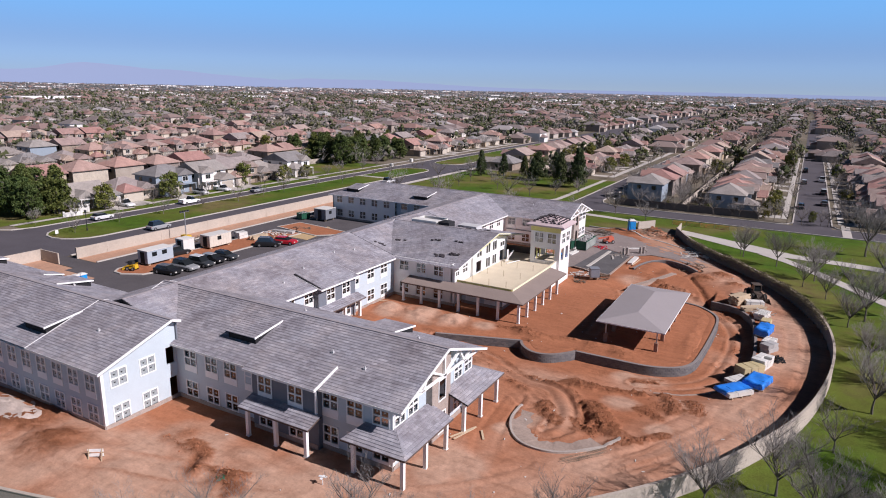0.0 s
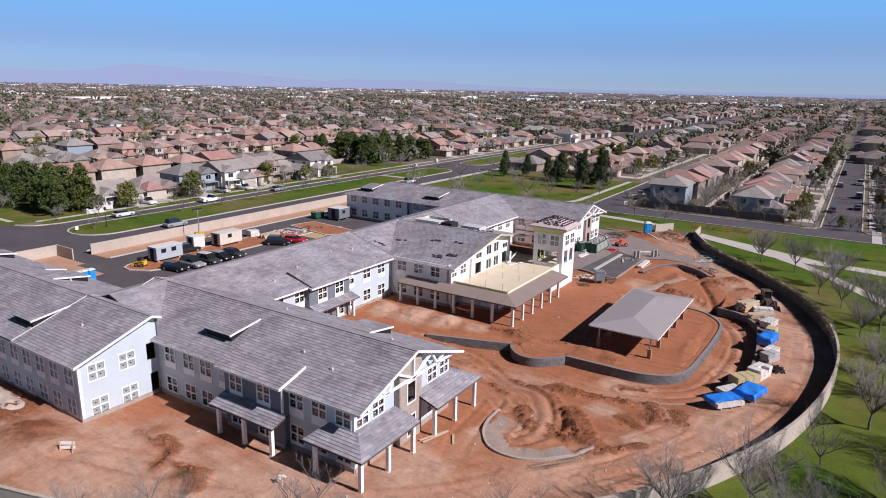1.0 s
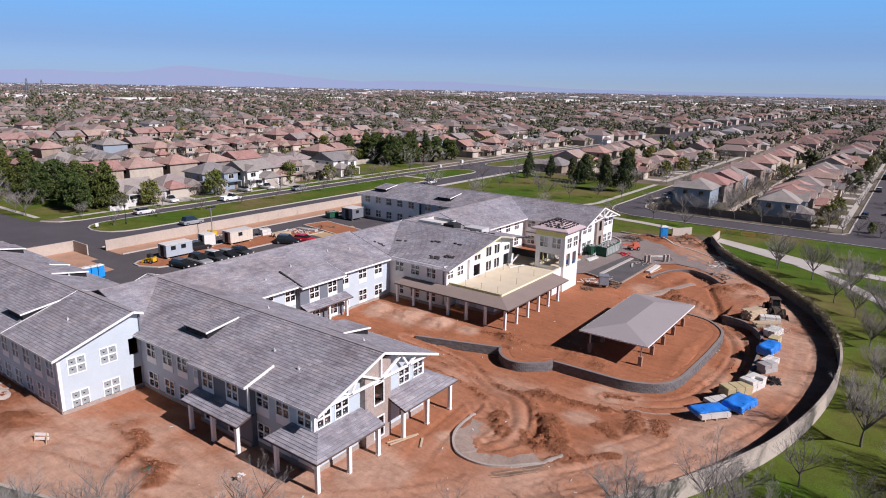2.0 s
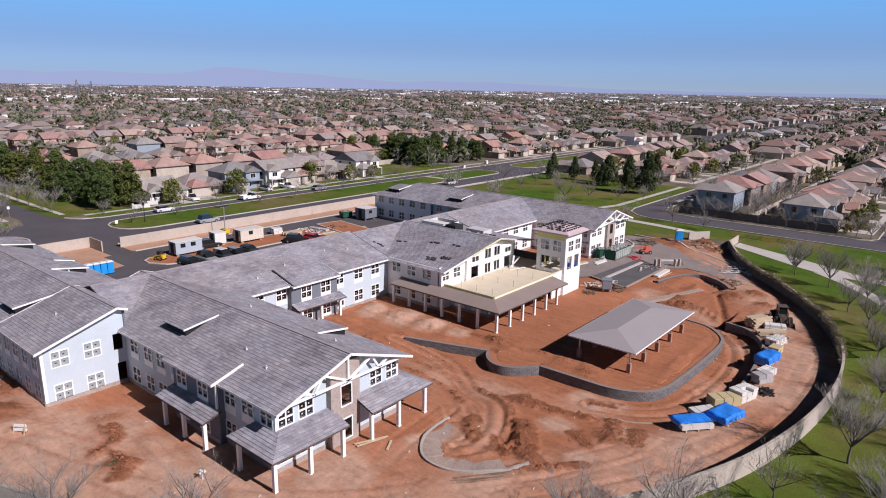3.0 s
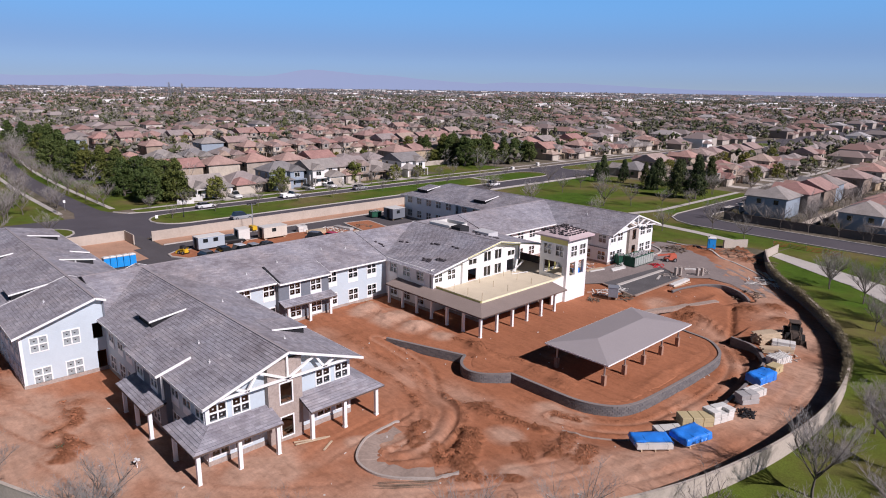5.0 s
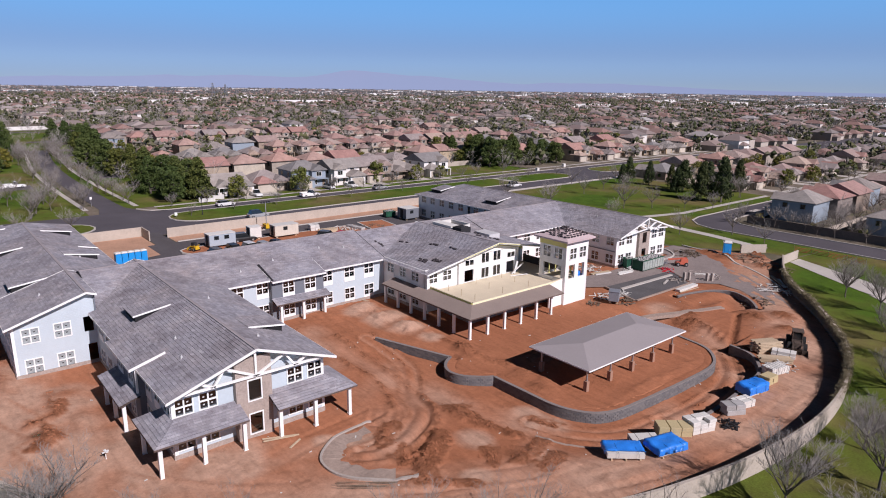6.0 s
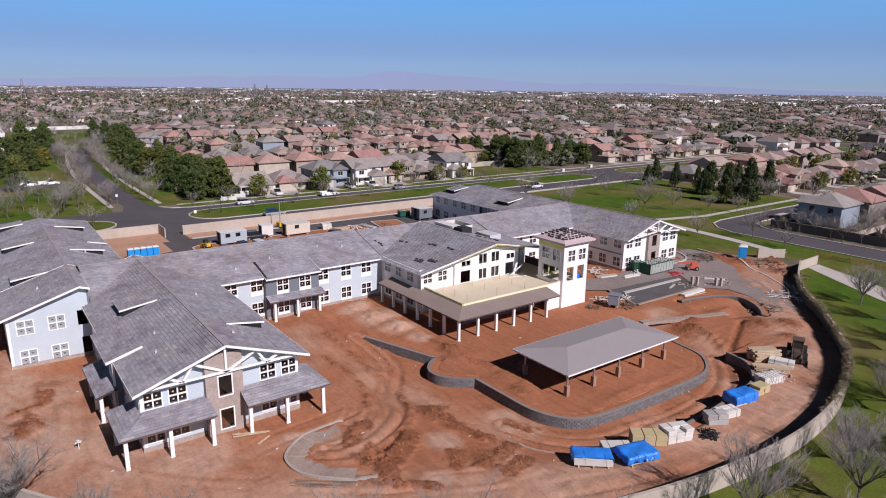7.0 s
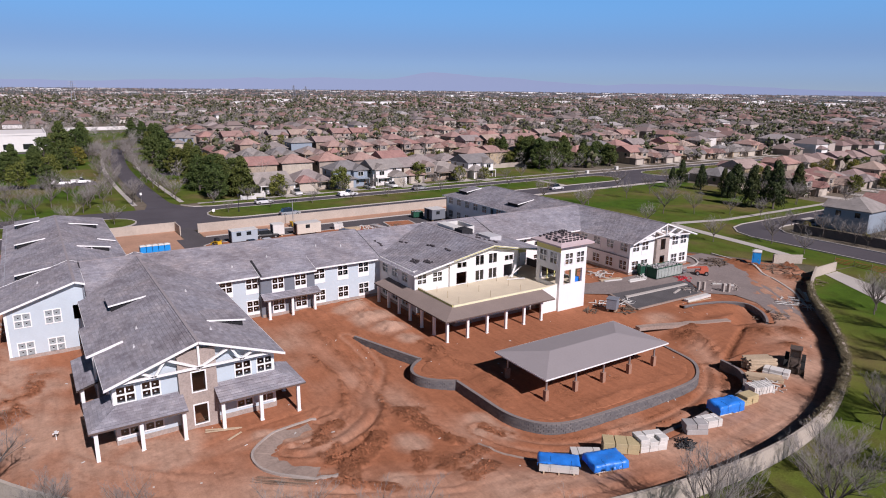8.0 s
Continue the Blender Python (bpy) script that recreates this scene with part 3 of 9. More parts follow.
SWELLS = [(-45, 70.0, 4.5, 2.0, 0.9), (-37, 70.4, 5, 1.8, 0.85), (-28.5, 71.4, 3.5, 1.2, 0.5), (-47, 64.5, 4, 2.5, 0.3), (-48, 26.5, 6, 2.0, 0.5), (-58, 24.5, 6, 2.2, 0.55), (-38, 33.4, 5, 1.0, 0.3), (-16.6, 72.4, 3, 0.8, 0.3), (-9.2, 82, 0.7, 6, 0.22), (-5.6, 104, 3, 3, 0.35), (-13, 101, 3, 2.5, 0.35)]
DEEP = [smooth_line(p, 0.6) for p in ([(-38, 64.6), (-33, 64.9), (-28.7, 64.0), (-23, 60.0), (-19.4, 58.6), (-17.4, 56.4), (-16.2, 54.0), (-15.7, 51.4), (-16.6, 49.8)], [(-4.6, 76), (-4.3, 82), (-4.8, 88), (-6.4, 92.6), (-9.6, 96.6)], [(-12.4, 66.4), (-8.4, 68.0), (-5.6, 71.4), (-4.8, 76)], [(-20.4, 76), (-20.6, 84), (-20, 92), (-22, 97)])]
MOUNDS = [
          (-11.8, 109.4, 2.2, 0.55), (-9.4, 112.4, 2.0, 0.6), (-7.0, 108.0, 1.6, 0.4), (-26.0, 141.0, 2.8, 1.1), (-29.5, 137.2, 2.4, 0.9), (-22.6, 136.4, 2.2, 0.7), (-33.5, 138.2, 2.0, 0.6), (-16.6, 101.4, 2.0, 0.5), (-18.0, 104.0, 1.6, 0.35),
          (-35.2, 30.2, 1.3, 0.5), (-38.6, 29.9, 1.0, 0.35), (-57.0, 27.4, 3.4, 0.75), (-51.5, 26.6, 2.6, 0.5), (-62.5, 26.8, 3.2, 0.7), (-43.4, 33.0, 1.3, 0.22),
          (-26.0, 71.2, 1.6, 0.25), (-19.0, 71.6, 1.5, 0.3), (-15.6, 71.2, 1.4, 0.3)]
BERMS = [smooth_line(p, 0.6) for p in ([(-40.6, 61.9), (-30.7, 61.9), (-22.8, 61.3), (-18.2, 59.6), (-15.6, 57.0)], [(-34.5, 58.8), (-26.0, 58.6), (-21.4, 56.8)], [(-28, 70.6), (-24.5, 71.3), (-21.4, 72.4)], [(-17.6, 60.4), (-14.0, 61.0), (-9.6, 63.0)],
                                       [(-44.6, 32.0), (-41.8, 31.6), (-39.2, 31.4), (-37.9, 29.4)], [(-11.4, 50.4), (-8.6, 52.8)], [(-11.0, 100), (-15.4, 102), (-20.4, 101.6)])]
TRENCHES = [smooth_line(p, 0.6) for p in ([(-9.2, 98.0), (-10.8, 102), (-13.6, 108.6)], [(-14.3, 52.4), (-14.8, 55.0), (-15.9, 57.0)], [(-40.2, 31.4), (-38.9, 29.6)])]
TRACKS = [smooth_line(p, 1.5) for p in (
    [(-36, 31), (-22, 35.5), (-14, 43), (-6, 54), (-1, 64), (2.0, 76), (1.6, 92), (-3, 106), (-12, 118), (-24, 128), (-36, 133)],
    [(-34, 29.2), (-21, 33.6), (-12.6, 41.4), (-4.4, 52.6), (0.8, 63.4), (3.7, 76), (3.3, 92), (-1.2, 106.6), (-10.4, 119.4), (-22.6, 129.6)],
    [(-44, 59.5), (-30, 60), (-23, 59.4), (-18.4, 57.4), (-16.6, 54), (-16.4, 50.6)],
    [(-44, 56), (-30, 57.6), (-24, 57), (-20.2, 54.4)],
    [(-30, 63), (-20, 62.5), (-13, 65.6), (-7, 67.6), (-4.6, 72), (-4.8, 82), (-5.4, 90), (-9, 96.6), (-15, 100), (-22, 103)],
    [(-12, 47), (-8, 55), (-6, 60), (-9, 65.8)], [(-9, 48), (-4, 57), (-3, 62.6)], [(-60, 22), (-44, 27.6), (-30, 33), (-20.5, 40), (-17, 44.4)], [(-22, 54.8), (-20.8, 46), (-18, 42), (-12, 42)])]


def far_from(line, X, Y):
    """Distance of many plan points from a line."""
    best = np.full(X.shape, 1e9)
    for (x0, y0), (x1, y1) in zip(line, line[1:]):
        dx, dy = x1 - x0, y1 - y0
        t = np.clip(((X - x0) * dx + (Y - y0) * dy) / (dx * dx + dy * dy + 1e-9), 0, 1)
        best = np.minimum(best, (x0 + t * dx - X) ** 2 + (y0 + t * dy - Y) ** 2)
    return np.sqrt(best)


def within(poly, X, Y):
    r = np.zeros(X.shape, bool)
    for (x0, y0), (x1, y1) in zip(poly, poly[1:] + poly[:1]):
        if y0 != y1:
            r ^= ((y0 > Y) != (y1 > Y)) & (X < (x1 - x0) * (Y - y0) / (y1 - y0) + x0)
    return r


def eased(a, b, V):
    t = np.clip((V - a) / (b - a), 0, 1)
    return t * t * (3 - 2 * t)


def wobble(X, Y, f, s):
    return np.array([noise.noise((x * f, y * f, s)) for x, y in zip(X, Y)])


def earth(X, Y):
    """Heights of the site's earth, and how far it is packed flat or freshly dug."""
    n1, n2, n3 = wobble(X, Y, 0.11, 0.3), wobble(X, Y, 0.45, 1.7), wobble(X, Y, 1.5, 4.1)
    clod = np.abs(wobble(X, Y, 1.1, 8.0)) + 0.6 * np.abs(wobble(X, Y, 2.3, 3.0))
    Z = 0.10 * n1 + 0.06 * n2 + 0.02 * n3
    dug, packed = np.zeros(X.shape), np.zeros(X.shape)
    d_in = np.minimum(np.minimum(far_from(INNER, X, Y), far_from(BULGE, X, Y)), far_from(STRAIGHT, X, Y))
    d_east, d_arc = far_from(EASTWALL, X, Y), far_from(NORTHARC, X, Y)
    plat, east = within(PLATFORM, X, Y), within(EASTSIDE, X, Y)
    bowl = within(NORTHARC + [(-16, 106)], X, Y)
    low = np.maximum(0.95 * (1 - eased(3.5, 9.5, d_in)), 0.85 * (1 - eased(1.5, 5.0, d_east))) * eased(-40, -31, X)
    low = np.where(plat, np.where(d_in < 0.75, 1.0, 0.0), low)
    low = np.where(east, np.where(d_east < 0.75, 1.0, 0.0), low)
    low = np.where(bowl, (0.12 + 0.75 * eased(-21.5, -17.5, X)) * (1 - eased(2.5, 5.5, d_arc)), np.where((d_arc < 0.75), 0.9, low))
    low = np.where((X < -41) | (Y > 121) | (Y < 52), 0.0, low)
    Z = Z * np.where(plat | east, 0.5, 1.0) - low
    for mx, my, r, h in MOUNDS:
        q = ((X - mx) ** 2 + (Y - my) ** 2) / (r * r)
        k = np.exp(-q * 1.4) * (q < 5)
        Z += h * k * (0.6 + 0.9 * clod)
        dug = np.maximum(dug, np.clip(k * 1.6 * (0.4 + 1.0 * clod), 0, 1) * (1.0 if h > 0.3 else 0.5))
    for line in BERMS:
        d = far_from(line, X, Y)
        k = np.exp(-(d / 0.42) ** 2)
        Z += 0.30 * k * (0.2 + 1.4 * clod)
        dug = np.maximum(dug, 0.75 * np.exp(-(d / 0.6) ** 2) * np.clip(0.3 + 1.2 * clod, 0, 1))
    rough = np.abs(wobble(X, Y, 1.7, 2.0)) + 0.7 * np.abs(wobble(X, Y, 3.6, 6.0))
    for line, r, h in HEAPS:
        k = np.clip(1.15 - far_from(line, X, Y) / (r * (1 + 0.9 * n2 + 0.5 * n3)).clip(0.15), 0, 1)
        Z += h * k * (0.25 + 1.1 * rough)
        dug = np.maximum(dug, np.clip(eased(0.0, 0.3, k) * (0.55 + 0.8 * rough), 0, 1))
    for line in DEEP:
        d = far_from(line, X, Y)
        Z += -0.12 * np.exp(-((d - 0.75) / 0.26) ** 2) + 0.08 * np.exp(-((d - 1.25) / 0.25) ** 2) * (0.3 + 1.4 * rough) + 0.05 * np.exp(-(d / 0.3) ** 2)
        dug = np.maximum(dug, 0.6 * np.exp(-((d - 1.2) / 0.3) ** 2) * np.clip(0.2 + 1.5 * rough, 0, 1))
        packed = np.maximum(packed, 0.35 * np.exp(-((d - 0.7) / 0.3) ** 2))
    for sx, sy, rx, ry, h in SWELLS:
        Z += h * np.exp(-((X - sx) / rx) ** 2 - ((Y - sy) / ry) ** 2) * (0.7 + 0.6 * n2 + 0.4 * n3)
    for line in TRENCHES:
        d = far_from(line, X, Y)
        Z -= 0.36 * np.exp(-(d / 0.36) ** 2)
        dug = np.maximum(dug, 0.8 * np.exp(-(d / 0.5) ** 2))
    n4, n5 = wobble(X, Y, 0.2, 5.0), wobble(X, Y, 0.13, 9.0)
    for line in TRACKS:
        d = far_from(line, X, Y)
        rut = np.exp(-((d - 0.9) / 0.24) ** 2)
        side = np.exp(-((d - 1.4) / 0.2) ** 2)
        Z += (-0.09 * rut + 0.05 * side) * np.clip(0.6 + n5 * 1.5, 0, 1.2)
        packed = np.maximum(packed, (1 - eased(0.6, 3.4, d)) * np.clip(0.35 + 0.9 * n4, 0, 1))
        dug = np.maximum(dug, 0.35 * side * np.clip(0.4 + 1.6 * n5, 0, 1))
    for px, py, r in ((-8.4, 60.4, 2.6), (-36.2, 29.6, 1.4), (-6.5, 94, 2.0), (-12, 110, 2.8)):
        q = ((X - px) ** 2 + (Y - py) ** 2) / (r * r)
        dug = np.maximum(dug, np.clip(1.0 - q + n2 * 1.2 + n3 * 0.5, 0, 1) * 0.5)
    d = far_from(BOUND, X, Y)
    Z = Z + np.where(Y < 134, 0.13 * (1 - eased(6, 11, d)), 0)
    packed = np.maximum(packed, np.where(Y > 30, (1 - eased(5.5, 10.5, d)) * eased(0.6, 2.2, d) * np.clip(0.72 + 0.6 * n4, 0, 1), 0))
    for px, py, r in ((-18.4, 51.0, 1.6), (-12.4, 59.0, 2.0), (-13.0, 66.4, 2.4), (-52, 25.5, 9), (-42, 28, 8), (-66, 22, 8), (-26, 36, 4), (-33, 37.5, 3), (-10.6, 67.6, 1.6), (-20, 48.4, 1.4), (-8.0, 55.4, 1.6), (-70, 25, 4), (-31, 30.5, 7), (-38, 26.5, 8), (-22, 40.5, 4), (-46, 69.4, 3.0), (-41.5, 69.8, 3.0), (-37, 70.2, 2.6), (-33, 70.8, 1.8)):
        q = ((X - px) ** 2 + (Y - py) ** 2) / (r * r)
        packed = np.maximum(packed, np.clip(1.3 - q + n2 * 0.8, 0, 1) * (1 - dug))
    patch = np.clip(wobble(X, Y, 0.33, 12.0) * 1.8 + n2 * 0.8 + n3 * 0.4 - 0.25, 0, 1)
    dug = np.maximum(dug, 0.36 * patch * (1 - packed))
    Z += 0.05 * patch * rough
    return Z + 0.03, np.clip(packed, 0, 1), np.clip(dug, 0, 1)


def earth_height(x, y):
    return [float(v[0]) for v in earth(np.array([float(x)]), np.array([float(y)]))]


def make_site():
    xs = np.concatenate((np.arange(-104.6, -64, 1.1), np.arange(-64, -23, 0.36), np.arange(-22.9, -4, 0.19), np.arange(-3.9, 8.5, 0.36)))
    ys = np.concatenate((np.arange(13, 46, 0.36), np.arange(46.1, 69, 0.19), np.arange(69.1, 148, 0.36)))
    gx, gy = np.meshgrid(xs, ys)
    keep = within(SITE, gx, gy) & ~((gx < -54) & (gy > 46))
    ids = np.full(gx.shape, -1)
    ids[keep] = np.arange(keep.sum())
    X, Y = gx[keep], gy[keep]
    Z, packed, dug = earth(X, Y)
    a, b, c, d = ids[:-1, :-1], ids[:-1, 1:], ids[1:, 1:], ids[1:, :-1]
    ok = (a >= 0) & (b >= 0) & (c >= 0) & (d >= 0)
    faces = np.stack((a[ok], b[ok], c[ok], d[ok]), -1).tolist()
    me = bpy.data.meshes.new("site_earth")
    me.from_pydata(np.stack((X, Y, Z), -1).tolist(), [], faces)
    for key, vals in (("packed", packed), ("dug", dug)):
        me.attributes.new(key, "FLOAT", "POINT").data.foreach_set("value", vals.tolist())
    me.materials.append(M_SOIL)
    me.shade_smooth()
    tagged(new("site_earth", me), "churned red earth of a building site with ruts and heaps", "earth", kind="structure")


def clods(name, label, seed, count):
    """Loose lumps of dug earth lying on the heaps and along the ruts."""
    rs = np.random.RandomState(seed)
    P = []
    for line, r, h in HEAPS + [(q, 0.35, 0.2) for q in BERMS]:
        n = int(count * r * len(line) ** 0.5 * (0.5 if len(line) > 4 else 1.0))
        for _ in range(n):
            i = rs.randint(len(line) - 1)
            t = rs.rand()
            P.append((line[i][0] * (1 - t) + line[i + 1][0] * t + rs.normal(0, 0.5 * r), line[i][1] * (1 - t) + line[i + 1][1] * t + rs.normal(0, 0.5 * r)))
    P = np.array(P)
    Z = earth(P[:, 0], P[:, 1])[0]
    V, F = [], []
    for (x, y), z in zip(P, Z):
        s = 0.03 + 0.09 * rs.rand() ** 3
        b = len(V)
        V += [(x + s * dx * rs.uniform(0.6, 1.3), y + s * dy * rs.uniform(0.6, 1.3), z + s * (dz * rs.uniform(0.5, 1.1) + 0.25)) for dx, dy, dz in ((1, 0, 0), (0, 1, 0), (-1, 0, 0), (0, -1, 0), (0, 0, 1), (0, 0, -1))]
        F += [(b, b + 1, b + 4), (b + 1, b + 2, b + 4), (b + 2, b + 3, b + 4), (b + 3, b, b + 4), (b + 1, b, b + 5), (b + 2, b + 1, b + 5), (b + 3, b + 2, b + 5), (b, b + 3, b + 5)]
    me = bpy.data.meshes.new(name)
    me.from_pydata(V, [], F)
    me.attributes.new("dug", "FLOAT", "POINT").data.foreach_set("value", [0.3] * len(V))
    me.materials.append(M_SOIL)
    tagged(new(name, me), label, "earth", kind="stuff")


def edge_bank(line, side, w=1.5):
    """The level earth behind a retaining wall."""
    pts = []
    for i, p in enumerate(line):
        a, b = line[max(i - 1, 0)], line[min(i + 1, len(line) - 1)]
        d = Vector((b[0] - a[0], b[1] - a[1])).normalized()
        pts.append((Vector(p), Vector((-d.y, d.x)) * side))
    bm = bmesh.new()
    rows = [[bm.verts.new((*(p + n * k), 0.04 + 0.03 * noise.noise((p.x + k, p.y, 0)) - (0.12 if k == w else 0))) for p, n in pts] for k in (0.05, 0.5, 1.0, w)]
    for a, b in zip(rows, rows[1:]):
        for k in range(len(pts) - 1):
            bm.faces.new((a[k], a[k + 1], b[k + 1], b[k]) if side < 0 else (a[k + 1], a[k], b[k], b[k + 1]))
    bmesh.ops.recalc_face_normals(bm, faces=bm.faces[:])
    ob = part("earth_bank", bm, M_SOIL, smooth=True)
    tagged(ob, "level red earth filled behind the retaining wall", "earth", kind="structure")


def sheet(name, pts, z, material, label, category):
    bm = bmesh.new()
    face(bm, [(x, y, z) for x, y in pts])
    ob = part(name, bm, material)
    return tagged(ob, label, category, kind="structure")


def rect(x0, x1, y0, y1):
    return [(x0, y0), (x1, y0), (x1, y1), (x0, y1)]


def kerbed(name, pts, z, material, label, category, kerb=0.15):
    """A raised bed with a concrete kerb round it."""
    bm = bmesh.new()
    f = face(bm, [(x, y, z) for x, y in pts])
    ob = part(name, bm, material)
    tagged(ob, label, category, kind="structure")
    bm = bmesh.new()
    line = list(pts) + [pts[0]]
    ribbon(bm, line, 0.35, 0.0, z + 0.03)
    part("kerb", bm, M_CONCRETE, ob)
    return ob


make_site()
HEAPS += [(DEEP[1][::3], 0.16, 0.08), (DEEP[0][4:16:3], 0.2, 0.1)]
clods("earth_clods", "loose clods of dug red earth on the heaps", 4, 130)
for line, side in ((INNER, 1), (BULGE, 1), (STRAIGHT, 1), (EASTWALL, 1), (NORTHARC, 1)):
    edge_bank(line, side)
bm = bmesh.new()
xs = [-4900, -2500, -1200, -600, -300, -180] + list(range(-120, 22, 4)) + [60, 150, 400, 1000, 2200, 4900]
ys = [-4900, -2000, -800, -300, -100] + list(range(-8, 164, 4)) + [220, 350, 600, 1200, 2500, 4900]
grid = [[bm.verts.new((x, y, -1.4 if inside(SITE, x, y) and -60 < x and line_distance(BOUND, x, y) > 5 and 24 < y < 128 else -0.03)) for x in xs] for y in ys]
for a, b in zip(grid, grid[1:]):
    for k in range(len(xs) - 1):
        bm.faces.new((a[k], a[k + 1], b[k + 1], b[k]))
tagged(part("ground", bm, M_SUBURB), "flat pale yard ground of the suburb reaching the horizon", "ground", kind="structure")

sheet("lawn", BOUND + [(-22, 147.4), (-21, 159.2), (90, 159.2), (90, -60), (-112, -60)], 0.0, M_GRASS, "patchy green winter lawn of the park outside the site wall", "lawn")
sheet("lawn", [(-109, 136), (-46, 136), (-37, 141), (-30, 144.6), (-26.6, 147.6), (-22.4, 147.6), (-21, 159.2), (-44.5, 159.2), (-49, 161.2), (-52.4, 165), (-53.6, 170), (-53.6, 217), (-109, 217)], 0.0, M_GRASS, "park lawn behind the far wing", "lawn")
sheet("lawn", [(-138.5, -60), (-138.5, 55), (-200, 57.6), (-300, 65), (-440, 80), (-440, -60)], 0.0, M_GRASS, "green park lawn beside the avenue", "lawn")
sheet("lawn", [(-142, 64), (-142, 200), (-146, 200), (-146, 90), (-420, 96), (-420, 84), (-287, 70), (-194, 62)], 0.0, M_GRASS, "strip of front lawn along the street", "lawn")
sheet("lawn", rect(-446, -310, 52, 96), 0.004, M_GRASS, "open lawn beyond the end of the side street", "lawn")
sheet("lawn", rect(-142, -135.9, 70, 200), 0.02, M_GRASS, "grass verge with bare street trees along the avenue", "lawn")
sheet("lawn", [(-140, 176), (-140, 206), (-190, 206), (-190, 176)], 0.024, M_GRASS, "lawn with evergreen trees", "lawn")
sheet("road", [(-138.5, -100), (-109, -100), (-109, 900), (-135.7, 900), (-135.7, 71), (-137, 67.5), (-138.5, 66)], 0.012, M_ASPHALT, "grey asphalt avenue with grass medians", "road")
STREET = smooth_line([(-138.5, 61.3), (-160, 61.2), (-183, 61.2), (-215, 62.0), (-240, 63.5), (-270, 66.4), (-304, 70.6)], 6)
sheet("road", [(x, y - 2.7 - 1.6 * max(0.0, 1 - (-138.5 - x) / 7)) for x, y in STREET] + [(x, y + 2.6 + 2.2 * max(0.0, 1 - (-138.5 - x) / 7)) for x, y in STREET[::-1]], 0.03, M_ASPHALT, "narrow grey asphalt side street", "road")
sheet("road", rect(-310, -302, -60, 118), 0.024, M_ASPHALT, "asphalt cross street behind the trees", "road")
sheet("road", [(-198, -60), (-189, -60), (-189, 51.6), (-198, 51.6)], 0.02, M_ASPHALT, "asphalt drive across the park lawn", "road")
sheet("road", [(-53.4, 170), (-52.2, 165.2), (-48.8, 161.4), (-44.5, 159.6), (200, 159.6), (200, 168.5), (-38, 168.5), (-43, 169.6), (-46.2, 172.4), (-47.4, 176.5), (-47.4, 900), (-53.4, 900)], 0.012, M_ASPHALT, "grey asphalt road along the park", "road")
sheet("road", rect(-0.3, 7.6, 168.4, 900), 0.016, M_ASPHALT, "asphalt residential street with parked cars", "road")
for line in ([(-53.5, 420), (-53.5, 170), (-52.3, 165.1), (-48.9, 161.3), (-44.5, 159.5), (200, 159.5)], [(-0.4, 420), (-0.4, 172), (-1.6, 169.6), (-4, 168.6), (-38, 168.6), (-43, 169.7), (-46.1, 172.5), (-47.3, 176.5), (-47.3, 420)], [(7.7, 420), (7.7, 172), (9, 169.4), (12, 168.6), (200, 168.6)],
             [(-135.8, 420), (-135.8, 72), (-137.2, 68), (-141, 65.8)], [(-109, 63), (-109, 420)]):
    bm = bmesh.new()
    ribbon(bm, line, 0.3, -0.05, 0.15)
    tagged(part("kerb", bm, M_CONCRETE), "pale concrete kerb along the road", "kerb", kind="structure")
sheet("parking_lot", [(-101, 57), (-101, 122), (-66, 122), (-66, 46), (-90, 46), (-93, 57)], 0.03, M_LOT, "new black asphalt parking lot", "parking lot")
sheet("driveway", rect(-112, -101, 58.6, 62.2), 0.03, M_LOT, "asphalt drive through the gate gap", "driveway")
sheet("earth_strip", rect(-106, -101.2, 62.4, 136), 0.02, M_DUSTEARTH, "bare red earth strip along the site wall", "earth")
sheet("earth_strip", [(-110, 40), (-110, 58.4), (-93.2, 58.4), (-90, 46), (-76, 46), (-76, 40)], 0.02, M_DUSTEARTH, "bare red earth beside the site gate", "earth")
kerbed("traffic_island", [(-94.5, 62), (-93.4, 60.6), (-91.6, 60.4), (-88.6, 62), (-87.8, 64), (-87.8, 98), (-94.5, 98)], 0.16, M_SOIL, "kerbed island of bare red earth in the parking lot", "traffic island")
kerbed("traffic_island", [(-96, 100), (-84, 98), (-80, 102), (-80, 104), (-95, 106)], 0.16, M_SOIL, "kerbed island of bare red earth", "traffic island")


sheet("sand_patch", [(-87.6, 94.6), (-83.0, 94.4), (-84.6, 104.8), (-87.6, 106.4)], 0.05, plain("ochre_sand", (0.46, 0.33, 0.18), 0.95, 0.2, 0.5, 5.0, 0.3, 0.03), "flat patch of ochre sand on the lot", "sand")
bm = bmesh.new()
ribbon(bm, [(-101.1, 62.6), (-101.1, 122)], 0.3, 0.0, 0.2)
tagged(part("kerb", bm, M_CONCRETE), "pale concrete kerb along the bare earth strip", "kerb", kind="structure")


def rounded_bed(x0, x1, y0, y1, n=8):
    r, cx = (x1 - x0) / 2, (x0 + x1) / 2
    return [(cx - r * math.cos(k * math.pi / n), y0 + r - r * math.sin(k * math.pi / n)) for k in range(n + 1)] + [(cx + r * math.cos(k * math.pi / n), y1 - r + r * math.sin(k * math.pi / n)) for k in range(n + 1)]


